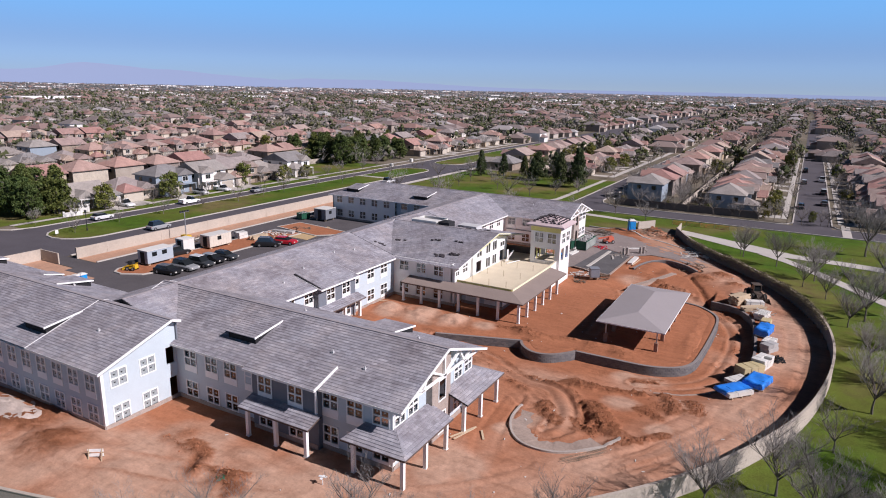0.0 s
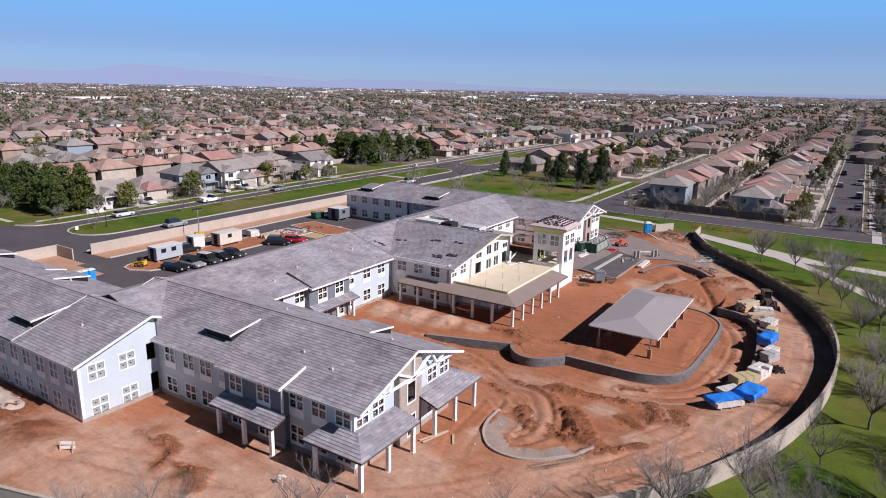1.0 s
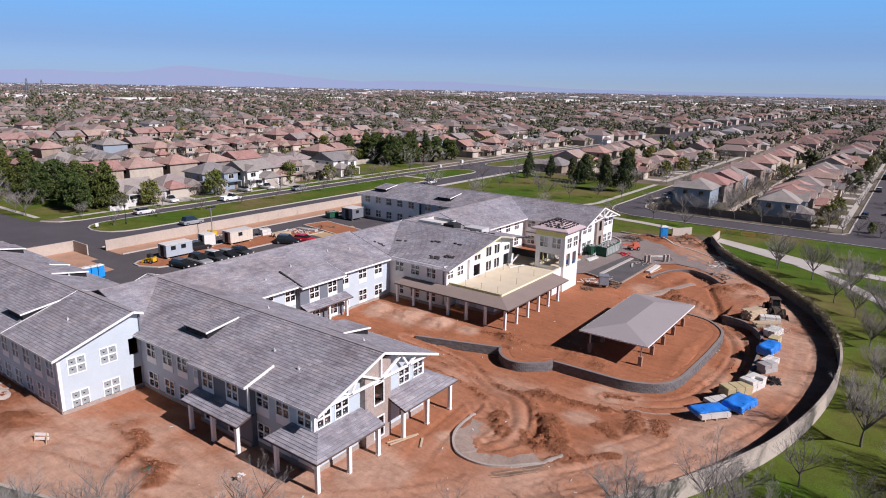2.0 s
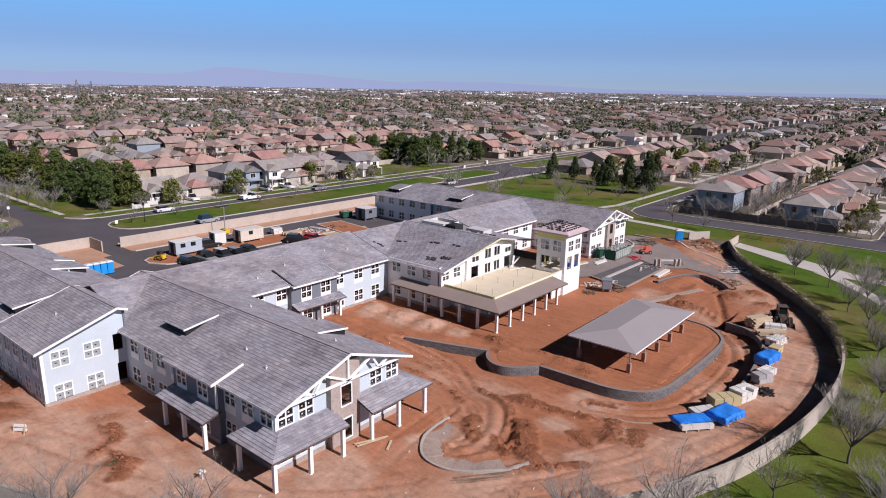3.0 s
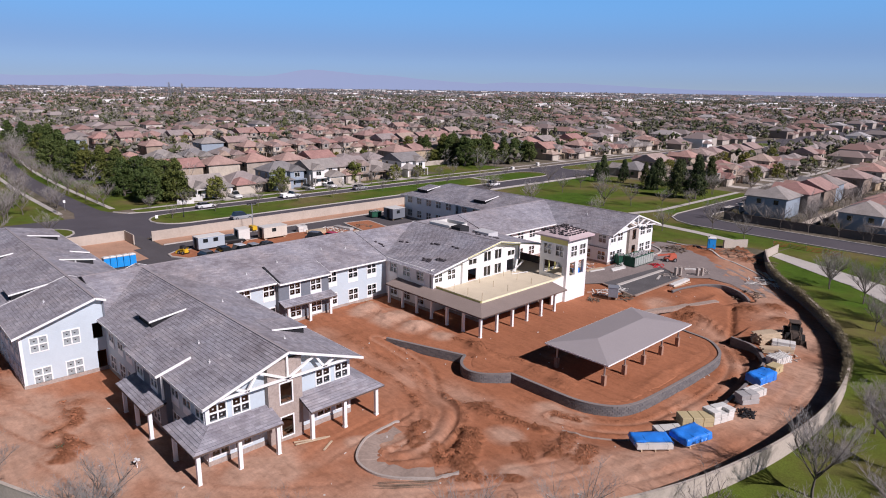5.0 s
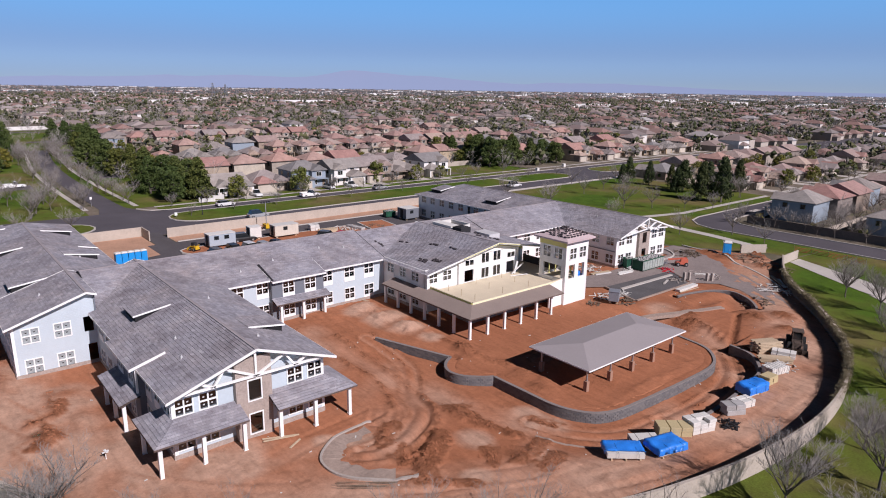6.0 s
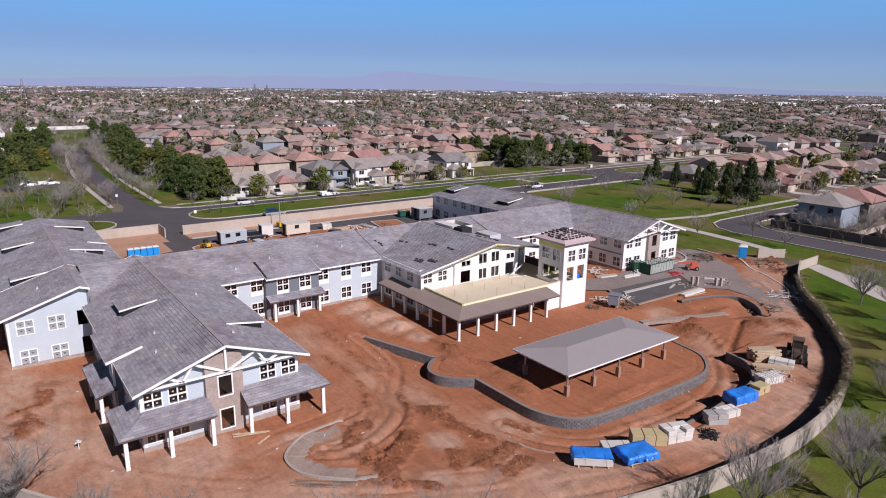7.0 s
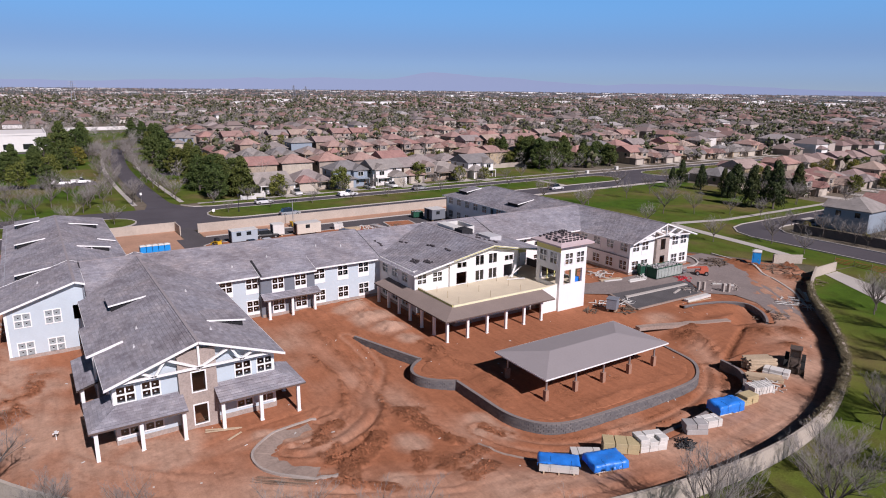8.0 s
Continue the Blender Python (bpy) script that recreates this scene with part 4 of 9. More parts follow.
kerbed("median", rounded_bed(-130.4, -118, 68.5, 205), 0.14, M_GRASS, "kerbed green grass median of the avenue", "median")
kerbed("median", rounded_bed(-130.4, -118, 222, 420), 0.14, M_GRASS, "kerbed green grass median of the avenue", "median")
kerbed("median", rounded_bed(-129.5, -118.4, 16, 53), 0.14, M_GRASS, "small rounded grass island with a bare tree", "median")
sheet("pavement", rect(-130.2, -118.2, 174.6, 176.6), 0.17, M_CONCRETE, "pale concrete path across the median", "pavement")
for pts in (rect(-142, -140.4, 70, 420), [(x, y + 5.0) for x, y in STREET[1:-1]] + [(x, y + 6.2) for x, y in STREET[-2:0:-1]], [(x, y - 6.2) for x, y in STREET[1:-1]] + [(x, y - 5.0) for x, y in STREET[-2:0:-1]], rect(-109, -107.2, 64, 217),
            [(-62, 154.6), (-57, 153.8), (-48, 152.6), (-40, 151.6), (-29.4, 149.2), (-28.6, 151.4), (-40, 154), (-48, 155), (-57, 156.2), (-62, 157.2)],
            [(-61, 156.2), (-57.6, 171), (-57.4, 217), (-58.9, 217), (-59.2, 171.4), (-63, 157.4)],
            smooth_line([(-21.4, 143.8), (-9.6, 136.2), (-4.2, 133.4), (5, 132.6), (15, 130.8), (60, 121)], 3) + smooth_line([(60, 124), (15.3, 134.4), (3, 136), (-2, 138), (-9.2, 141.8), (-21.4, 147.6)], 3),
            smooth_line([(-5.6, 133.6), (0.5, 127.7), (7.2, 118), (13.4, 108.8), (20, 100)], 3) + smooth_line([(22, 101.6), (15, 110.8), (8.8, 119.6), (3.2, 127.6), (-1.2, 133.2)], 3),
            rect(-59.5, -57.4, 226, 420), rect(-45.6, -44.2, 180, 420), rect(-3.0, -1.7, 176, 420), rect(9.0, 10.4, 176, 420), rect(9.5, 11.3, 159.7, 174)):
    sheet("pavement", pts, 0.07, M_CONCRETE, "pale concrete footpath", "pavement")
sheet("entry_court", [(-32.4, 104.6), (-25.6, 102.6), (-25.4, 117.0), (-31.2, 120.6)], 0.16, M_COURT, "dark entry court paving under construction", "paving")
sheet("entry_lane", [(-43, 98), (-37, 98), (-32.4, 104.6), (-31.2, 120.8), (-37.4, 120.8), (-37.4, 113.4), (-38.0, 105.8), (-43, 101.6)], 0.145, M_HAUL, "dusty asphalt lane between the wings and the court", "paving")
sheet("haul_road", [(-37.4, 120.84), (-31.2, 120.84), (-25.4, 117.4), (-22.4, 120.4), (-18.6, 119.8), (-14.6, 117.0), (-11.4, 113.4), (-8.6, 108.6), (-6.4, 107.6), (-5.4, 109.6), (-8.8, 115.6), (-14.4, 122.8), (-19.3, 129.6), (-27, 134.8), (-34, 138.4), (-41, 138), (-41, 131), (-37.4, 130.4)], 0.135, M_HAUL, "dusty compacted haul road", "road")

bm = bmesh.new()
ribbon(bm, smooth_line([(-35.8, 124.2), (-36.0, 126.4), (-36.0, 128.6), (-36.7, 131.0), (-38.2, 132.6), (-40.4, 133.7), (-44, 134.0)], 0.6), 0.3, 0.0, 0.3)
tagged(part("kerb", bm, M_CONCRETE), "pale concrete kerb curving round the far gable", "kerb", kind="structure")

# far hills behind the city
bm = bmesh.new()
prev = None
for k in range(181):
    a = radians(-30 + k)
    x, y = -60 - 4700 * math.sin(a), 80 + 4700 * math.cos(a)
    swell = 105 * math.exp(-((k - 85) / 8) ** 2) + 62 * math.exp(-((k - 101) / 11) ** 2) + 48 * math.exp(-((k - 67) / 9) ** 2) + 30 * math.exp(-((k - 125) / 16) ** 2)
    hgt = 26 + 0.85 * swell * (1 + 0.35 * noise.noise((k * 0.21, 1.0, 0))) + 9 * noise.noise((k * 0.5, 4.0, 0))
    cur = (bm.verts.new((x, y, -5)), bm.verts.new((x, y, max(26, hgt))))
    if prev:
        bm.faces.new((prev[0], cur[0], cur[1], prev[1]))
    prev = cur
# hills carry a faint bluish emission that stands for haze before them
M_HILL = plain("far_hills_haze_glow", (0.05, 0.055, 0.07), 1.0, 0.05, 0.002, 0.01, 0.0, spec=0.0)
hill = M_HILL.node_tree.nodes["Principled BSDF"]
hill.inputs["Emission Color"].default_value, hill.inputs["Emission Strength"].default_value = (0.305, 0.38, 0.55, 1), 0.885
tagged(part("backdrop", bm, M_HILL), "low hills on the horizon, haze put into their bluish glow", "hills", kind="structure")

# ---- the large new building ----
building = thing("residence_building", "unfinished two-storey blue-grey residence with grey tiled roofs and white tower", "building", at=(-50, 80, 0))
ob_world_mode[0] = True
WINDOWS = {}


def frame_plate(xs, zs, solid, y0, y1):
    """One joined plate cut by the lines xs and zs, with thickness, open where solid() is false."""
    bm = bmesh.new()
    v = {(i, j, k): bm.verts.new((x, y, z)) for i, x in enumerate(xs) for j, z in enumerate(zs) for k, y in enumerate((y0, y1))}
    nx, nz = len(xs) - 1, len(zs) - 1

    def full(i, j):
        return 0 <= i < nx and 0 <= j < nz and solid(i, j)
    for i in range(nx):
        for j in range(nz):
            if not full(i, j):
                continue
            bm.faces.new((v[i, j, 0], v[i + 1, j, 0], v[i + 1, j + 1, 0], v[i, j + 1, 0]))
            bm.faces.new((v[i, j, 1], v[i, j + 1, 1], v[i + 1, j + 1, 1], v[i + 1, j, 1]))
            for (di, dj), (p, q) in (((-1, 0), ((i, j), (i, j + 1))), ((1, 0), ((i + 1, j + 1), (i + 1, j))), ((0, -1), ((i + 1, j), (i, j))), ((0, 1), ((i, j + 1), (i + 1, j + 1)))):
                if not full(i + di, j + dj):
                    bm.faces.new((v[(*p, 0)], v[(*q, 0)], v[(*q, 1)], v[(*p, 1)]))
    bmesh.ops.delete(bm, geom=[q for q in bm.verts if not q.link_faces], context="VERTS")
    bmesh.ops.recalc_face_normals(bm, faces=bm.faces[:])
    return bm


def window_meshes(w, h, nx, ny, apron=0.0, pale_panes=False):
    key = (w, h, nx, ny, apron, pale_panes)
    if key not in WINDOWS:
        t, b = 0.11, 0.06 if ny > 1 else 0.05
        xs, zs = [-w / 2 - t, -w / 2], [-t, 0.0]
        for i in range(1, nx):
            xs += [-w / 2 + w * i / nx - b, -w / 2 + w * i / nx + b]
        for j in range(1, ny):
            zs += [h * j / ny - b, h * j / ny + b]
        xs, zs = xs + [w / 2, w / 2 + t], zs + [h, h + t]
        low = 1 if apron else 0
        if apron:
            zs = [-t - apron] + zs
        bm = frame_plate(xs, zs, lambda i, j: i % 2 == 0 or j < low or (j - low) % 2 == 0, -0.05, 0.055)
        fr = bpy.data.meshes.new("window")
        bm.to_mesh(fr)
        bm.free()
        fr.materials.append(M_WHITE)
        pw, ph = w / nx, h / ny
        bm = bmesh.new()
        face(bm, ((-pw / 2, 0.03, -ph / 2), (pw / 2, 0.03, -ph / 2), (pw / 2, 0.03, ph / 2), (-pw / 2, 0.03, ph / 2)))
        if ny > 1:
            face(bm, ((-0.09, 0.024, -0.07), (0.06, 0.024, -0.07), (0.06, 0.024, 0.05), (-0.09, 0.024, 0.05)), 1)
        pn = bpy.data.meshes.new("pane")
        bm.to_mesh(pn)
        bm.free()
        pn.materials.append(M_PALEPANE if pale_panes else M_GLASS)
        pn.materials.append(M_CARGLASS if pale_panes else M_STICKER)
        WINDOWS[key] = (fr, pn)
    return WINDOWS[key]


def put_window(o, d, u, v, w=1.45, h=1.45, nx=2, ny=2, apron=0.0, pale_panes=False):
    """A window in the wall that starts at o and runs along d: u metres along it, sill at v."""
    fr, pn = window_meshes(w, h, nx, ny, apron, pale_panes)
    a = math.atan2(d[1], d[0])
    base = Matrix.Translation((o[0] + d[0] * u, o[1] + d[1] * u, v)) @ Matrix.Rotation(a, 4, "Z")
    win = new("window", fr)
    win.parent = building
    win.matrix_basis = building.matrix_basis.inverted() @ base
    for i in range(nx):
        for j in range(ny):
            p = new("pane", pn)
            p.parent = win
            p.matrix_basis = Matrix.Translation((-w / 2 + w * (i + 0.5) / nx, 0, h * (j + 0.5) / ny))
            p.visible_shadow = False


def wing_wall(p0, p1, z1, material, ups=(), lows=(), gaps=(), base=True, w=1.45, h=1.45, zu=3.85, zl=0.75, apron=0.55, pale_panes=False):
    """A wall of the building with upper and lower windows at the given metres along it."""
    d = Vector((p1[0] - p0[0], p1[1] - p0[1])).normalized()
    holes = [(u - w / 2, u + w / 2, zu, zu + h) for u in ups] + [(u - w / 2, u + w / 2, zl, zl + h) for u in lows] + [tuple(g) for g in gaps]
    bm = bmesh.new()
    wall_face(bm, p0, p1, 0.0, z1, holes)
    part("wall", bm, material, building)
    for u in ups:
        put_window(p0, d, u, zu, w, h, apron=apron, pale_panes=pale_panes)
    for u in lows:
        put_window(p0, d, u, zl, w, h, apron=min(apron, zl - 0.15), pale_panes=pale_panes)
    if base:
        n = Vector((d.y, -d.x))
        L = (Vector(p1) - Vector(p0)).length
        bm = bmesh.new()
        a, b = Vector(p0) + n * 0.03, Vector(p1) + n * 0.03
        beam(bm, (a.x, a.y, 0.2), (b.x, b.y, 0.2), 0.08, 0.5)
        part("plinth", bm, M_STONE, building, "tan stone plinth")


def gable_fill(x, y0, y1, z, yp, zp, material, t=0.2):
    """The triangle of a gable end that faces +x."""
    bm = bmesh.new()
    a = [(x, y0, z), (x, y1, z), (x, yp, zp)]
    b = [(x - t, py, pz) for _, py, pz in a]
    face(bm, a)
    face(bm, b[::-1])
    part("gable", bm, material, building)


def roof_x(x0, x1, ya, za, yr, zr, yb, zb, hip0=False, hip1=False, over=0.0, trim=True):
    """A ridge roof along x: eaves at ya (z za) and yb (z zb), ridge at yr; hips at the x0 or x1 end."""
    bm = bmesh.new()
    uv = bm.loops.layers.uv.new("UVMap")
    for ye, ze, sgn in ((ya, za, 1), (yb, zb, -1)):
        up = Vector((0, yr - ye, zr - ze))
        run = up.length
        hx0 = abs(yr - ye) if hip0 else 0.0
        hx1 = abs(yr - ye) if hip1 else 0.0
        span = lambda v, a=hx0, b=hx1, r=run: (x0 + a * v / r, x1 - b * v / r)
        slope(bm, uv, (0, ye, ze), (1, 0, 0), up.normalized(), span, run)
    for flag, xe, s in ((hip0, x0, 1), (hip1, x1, -1)):
        if flag:
            up = Vector((s * abs(yr - ya), 0, zr - za))
            run = up.length
            span = lambda v, r=run: (ya + (yr - ya) * v / r, yb + (yr - yb) * v / r)
            slope(bm, uv, (xe, 0, za), (0, 1, 0), up.normalized(), span, run)
    # soffit
    e = 0.16
    i0, i1 = (x0 + abs(yr - ya) if hip0 else x0), (x1 - abs(yr - ya) if hip1 else x1)
    part("roof", bm, M_TILE, building, "grey concrete tile roof in level courses")
    bm = bmesh.new()
    for ye, ze in ((ya, za), (yb, zb)):
        face(bm, ((x0, ye, ze - e), (x1, ye, ze - e), (i1, yr, zr - e), (i0, yr, zr - e)))
    if hip0:
        face(bm, ((x0, ya, za - e), (i0, yr, zr - e), (x0, yb, zb - e)))
    if hip1:
        face(bm, ((x1, ya, za - e), (i1, yr, zr - e), (x1, yb, zb - e)))
    part("soffit", bm, M_WRAP, building)
    if trim:
        runs = [((x0, ye + s * 0.02, ze - 0.09), (x1, ye + s * 0.02, ze - 0.09), 0.06, 0.2) for ye, ze, s in ((ya, za, -1), (yb, zb, 1))]
        for flag, xe in ((hip0, x0), (hip1, x1)):
            if flag:
                runs.append(((xe, ya, za - 0.09), (xe, yb, zb - 0.09), 0.06, 0.2))
            else:
                runs += [((xe, ya, za - 0.06), (xe, yr, zr - 0.06), 0.08, 0.21), ((xe, yb, zb - 0.06), (xe, yr, zr - 0.06), 0.08, 0.21)]
        for a, b, w, h in runs:
            bm = bmesh.new()
            beam(bm, a, b, w, h)
            part("fascia", bm, M_WHITE, building, "white fascia board")
    bm = bmesh.new()
    beam(bm, (i0, yr, zr + 0.02), (i1, yr, zr + 0.02), 0.28, 0.07)
    part("ridge_cap", bm, M_RIDGE, building)


def roof_y(y0, y1, xa, za, xr, zr, xb, zb, trim=True):
    """A ridge roof along y with open ends."""
    bm = bmesh.new()
    uv = bm.loops.layers.uv.new("UVMap")
    for xe, ze in ((xa, za), (xb, zb)):
        up = Vector((xr - xe, 0, zr - ze))
        slope(bm, uv, (xe, 0, ze), (0, 1, 0), up.normalized(), lambda v: (y0, y1), up.length)
    part("roof", bm, M_TILE, building, "grey concrete tile roof in level courses")
    bm = bmesh.new()
    for xe, ze in ((xa, za), (xb, zb)):
        face(bm, ((xe, y0, ze - 0.16), (xe, y1, ze - 0.16), (xr, y1, zr - 0.16), (xr, y0, zr - 0.16)))
    part("soffit", bm, M_WRAP, building)
    if trim:
        bm = bmesh.new()
        for xe, ze, s in ((xa, za, 1), (xb, zb, -1)):
            beam(bm, (xe + s * 0.02, y0, ze - 0.09), (xe + s * 0.02, y1, ze - 0.09), 0.06, 0.2)
        part("fascia", bm, M_WHITE, building, "white fascia boards")
        for yy in (y0, y1):
            for xe, ze in ((xa, za), (xb, zb)):
                bm = bmesh.new()
                beam(bm, (xe, yy, ze - 0.1), (xr, yy, zr - 0.1), 0.1, 0.24)
                part("rake_edge", bm, M_BLACK, building, "dark bar along the roof edge")
    bm = bmesh.new()
    beam(bm, (xr, y0, zr + 0.02), (xr, y1, zr + 0.02), 0.28, 0.07)
    part("ridge_cap", bm, M_RIDGE, building)


def dormer(x0, x1, yl, yh, plane, rise=0.78, white_at=1):
    """A low shed dormer: its roof leaves the main plane at yh and stands rise above it at yl, black sheets below for
    the shade inside.
    plane: (eave y, eave z, pitch upward)."""
    ye, ze, k = plane
    s = 1 if yh > yl else -1
    zl, zh = ze + abs(yl - ye) * k + rise, ze + abs(yh - ye) * k + 0.05
    bm = bmesh.new()
    uv = bm.loops.layers.uv.new("UVMap")
    up = Vector((0, yh - yl, zh - zl))
    slope(bm, uv, (0, yl, zl), (1, 0, 0), up.normalized(), lambda v: (x0, x1), up.length)
    part("dormer_roof", bm, M_TILE, building)
    bm = bmesh.new()
    beam(bm, (x1 if white_at > 0 else x0, yl, zl - 0.03), (x1 if white_at > 0 else x0, yh, zh - 0.03), 0.09, 0.15)
    part("dormer_fascia", bm, M_WHITE, building, "white dormer edge board")
    # black sheets close the open sides, standing for the shade within
    bm = bmesh.new()
    xi0, xi1 = x0 + 0.15, x1 - 0.15
    zb = ze + abs(yl + s * 0.25 - ye) * k - 0.1
    face(bm, ((xi0, yl + s * 0.25, zb), (xi1, yl + s * 0.25, zb), (xi1, yl + s * 0.25, zl - 0.03), (xi0, yl + s * 0.25, zl - 0.03)))
    for xx in (xi0, xi1):
        face(bm, ((xx, yl + s * 0.25, zb), (xx, yl + s * 0.25, zl - 0.05), (xx, yh, zh - 0.1), (xx, yh, zh - 0.3)))
    face(bm, ((x0, yl, zl - 0.06), (x1, yl, zl - 0.06), (x1, yh, zh - 0.06), (x0, yh, zh - 0.06)))
    part("dormer_vent", bm, M_DARK, building, "black sheets for the shade inside the dormer's open vent")


def porch_post(x, y, z1, w=0.3):
    bm = bmesh.new()
    box(bm, x - w / 2, x + w / 2, y - w / 2, y + w / 2, -0.3, z1)
    box(bm, x - w / 2 - 0.03, x + w / 2 + 0.03, y - w / 2 - 0.03, y + w / 2 + 0.03, 0.0, 0.12)
    part("porch_post", bm, M_WHITE, building, "white square porch post")


def skirt_roof(name, quads, material, label, course=0.3):
    """Sloping porch roof planes, tiled, with an underside and edge boards. quads: (low a, low b, high b, high a)."""
    bm = bmesh.new()
    uv = bm.loops.layers.uv.new("UVMap")
    tb = bmesh.new()
    for q in quads:
        a, b, c, d = [Vector(p) for p in q]
        al = (b - a).normalized()
        mid_up = (d - a) - al * (d - a).dot(al)
        run = mid_up.length
        up = mid_up.normalized()
        s0, s1 = (d - a).dot(al), (c - a).dot(al)
        L = (b - a).length
        slope(bm, uv, a, al, up, lambda v: (s0 * v / run, L + (s1 - L) * v / run), run, course, 0.04)
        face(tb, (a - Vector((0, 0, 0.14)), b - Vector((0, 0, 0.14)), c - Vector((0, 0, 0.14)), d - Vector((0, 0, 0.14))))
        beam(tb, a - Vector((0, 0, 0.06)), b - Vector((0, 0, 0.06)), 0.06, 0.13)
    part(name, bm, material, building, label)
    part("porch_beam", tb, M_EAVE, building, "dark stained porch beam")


# south-west wing
LBU = [49.05 - 2.45 * k for k in range(19)]
wing_wall((-100.5, 30.0), (-49.9, 30.0), 5.9, M_SIDE, LBU, LBU, zu=3.45, zl=0.6, w=1.3, pale_panes=True)
wing_wall((-49.9, 30.0), (-49.9, 38.6), 5.9, M_SIDE, [1.65, 4.55], [1.65, 4.55], [(6.55, 7.5, 3.7, 5.4), (6.75, 7.65, 0.35, 2.3)], zu=3.75, zl=0.45, apron=0.0, pale_panes=True)
wing_wall((-100.5, 44.0), (-100.5, 30.0), 5.9, M_SIDE, [3, 7, 11], [3, 7, 11])
wing_wall((-66, 44.0), (-100.5, 44.0), 5.9, M_SIDE, [3 + 3.6 * k for k in range(9)], [3 + 3.6 * k for k in range(9)])
bm = bmesh.new()
for x in (-49.9, -50.1):
    face(bm, ((x, 30.0, 5.9), (x, 37.88, 5.9), (x, 37.88, 7.82), (x, 37.0, 8.12)))
part("gable", bm, M_SIDE, building)
roof_x(-60.0, -49.2, 29.4, 5.72, 37.0, 8.25, 37.95, 7.93)
roof_x(-101.2, -56.5, 29.44, 5.70, 37.0, 8.23, 44.6, 5.72, hip0=True, trim=False)
bm = bmesh.new()
beam(bm, (-101.2, 44.62, 5.63), (-66, 44.62, 5.63), 0.06, 0.2)
part("fascia", bm, M_WHITE, building, "white fascia boards")
bm = bmesh.new()
box(bm, -58.0, -49.7, 37.7, 37.85, 5.6, 7.8)
part("wall", bm, M_SIDEDARK, building)
# front wing
FWS, FWN = (37.1, 5.72, 0.348), (52.1, 5.72, 0.348)
wing_wall((-49.9, 37.75), (-39.4, 37.75), 5.95, M_SIDE, [1.9, 4.7, 7.15], [1.9, 4.7, 7.15], zu=3.7, zl=0.55)
put_window((-49.9, 37.75), Vector((1, 0)), 9.4, 3.7, 0.7, 1.45, 1, 2, 0.55)
wing_wall((-39.4, 37.2), (-32.2, 37.2), 5.8, M_SIDEDARK, [1.4, 4.85], [1.4, 4.85], zu=3.75, zl=0.6, apron=0.7)
wing_wall((-32.2, 37.75), (-25.1, 37.75), 5.95, M_SIDE, [0.95, 3.45, 6.0], [0.95, 3.45, 6.0], zu=3.85, zl=0.75, apron=0.7)
for x in (-39.4, -32.2):
    bm = bmesh.new()
    box(bm, x - 0.1, x + 0.1, 37.22, 37.9, 0, 5.8)
    part("wall", bm, M_SIDEDARK, building)
wing_wall((-25.1, 37.75), (-25.1, 43.0), 5.95, M_SIDE, [0.98, 2.95], [0.98, 2.95], zu=3.85, zl=0.8, w=1.35, h=1.35, apron=0.0)
wing_wall((-25.1, 45.9), (-25.1, 51.4), 5.95, M_SIDE, [2.6, 4.6], [2.6, 4.6], zu=3.85, zl=0.8, w=1.35, h=1.35, apron=0.0)
wing_wall((-25.1, 51.4), (-50.0, 51.4), 5.95, M_SIDE, [2.5 + 3.4 * k for k in range(7)], [2.5 + 3.4 * k for k in range(7)])
gable_fill(-25.1, 37.75, 51.4, 5.95, 44.6, 8.15, M_SIDE)
wing_wall((-24.5, 42.95), (-24.5, 45.95), 7.45, M_STONE, (), (), [(0.98, 2.08, 0.5, 2.3), (0.98, 2.08, 3.6, 5.4)], base=False)
for z, h in ((0.5, 1.8), (3.6, 1.8)):
    put_window((-24.5, 42.95), Vector((0, 1)), 1.53, z, 1.1, h, 1, 1)
for y in (42.95, 45.95):
    bm = bmesh.new()
    box(bm, -25.2, -24.52, y - 0.1, y + 0.1, 0, 7.45)
    part("wall", bm, M_STONE, building, "tan stone bay")
roof_x(-60.0, -23.9, 37.1, 5.72, 44.6, 8.33, 52.1, 5.72)
# open timber truss in the front gable
bm = bmesh.new()
xt = -24.36
for a, b in (((37.6, 5.78), (44.6, 8.18)), ((51.6, 5.78), (44.6, 8.18)), ((37.8, 5.82), (51.4, 5.82)), ((44.6, 5.65), (44.6, 8.1)),
             ((44.5, 5.85), (41.9, 7.15)), ((41.9, 7.1), (41.0, 5.8)), ((40.9, 5.85), (39.9, 6.4)), ((44.7, 5.85), (47.3, 7.15)), ((47.3, 7.1), (48.2, 5.8)), ((48.3, 5.85), (49.3, 6.4))):
    beam(bm, (xt, a[0], a[1]), (xt, b[0], b[1]), 0.18, 0.2, up=(1, 0, 0))
part("gable_truss", bm, M_WHITE, building, "white open timber truss in the gable")
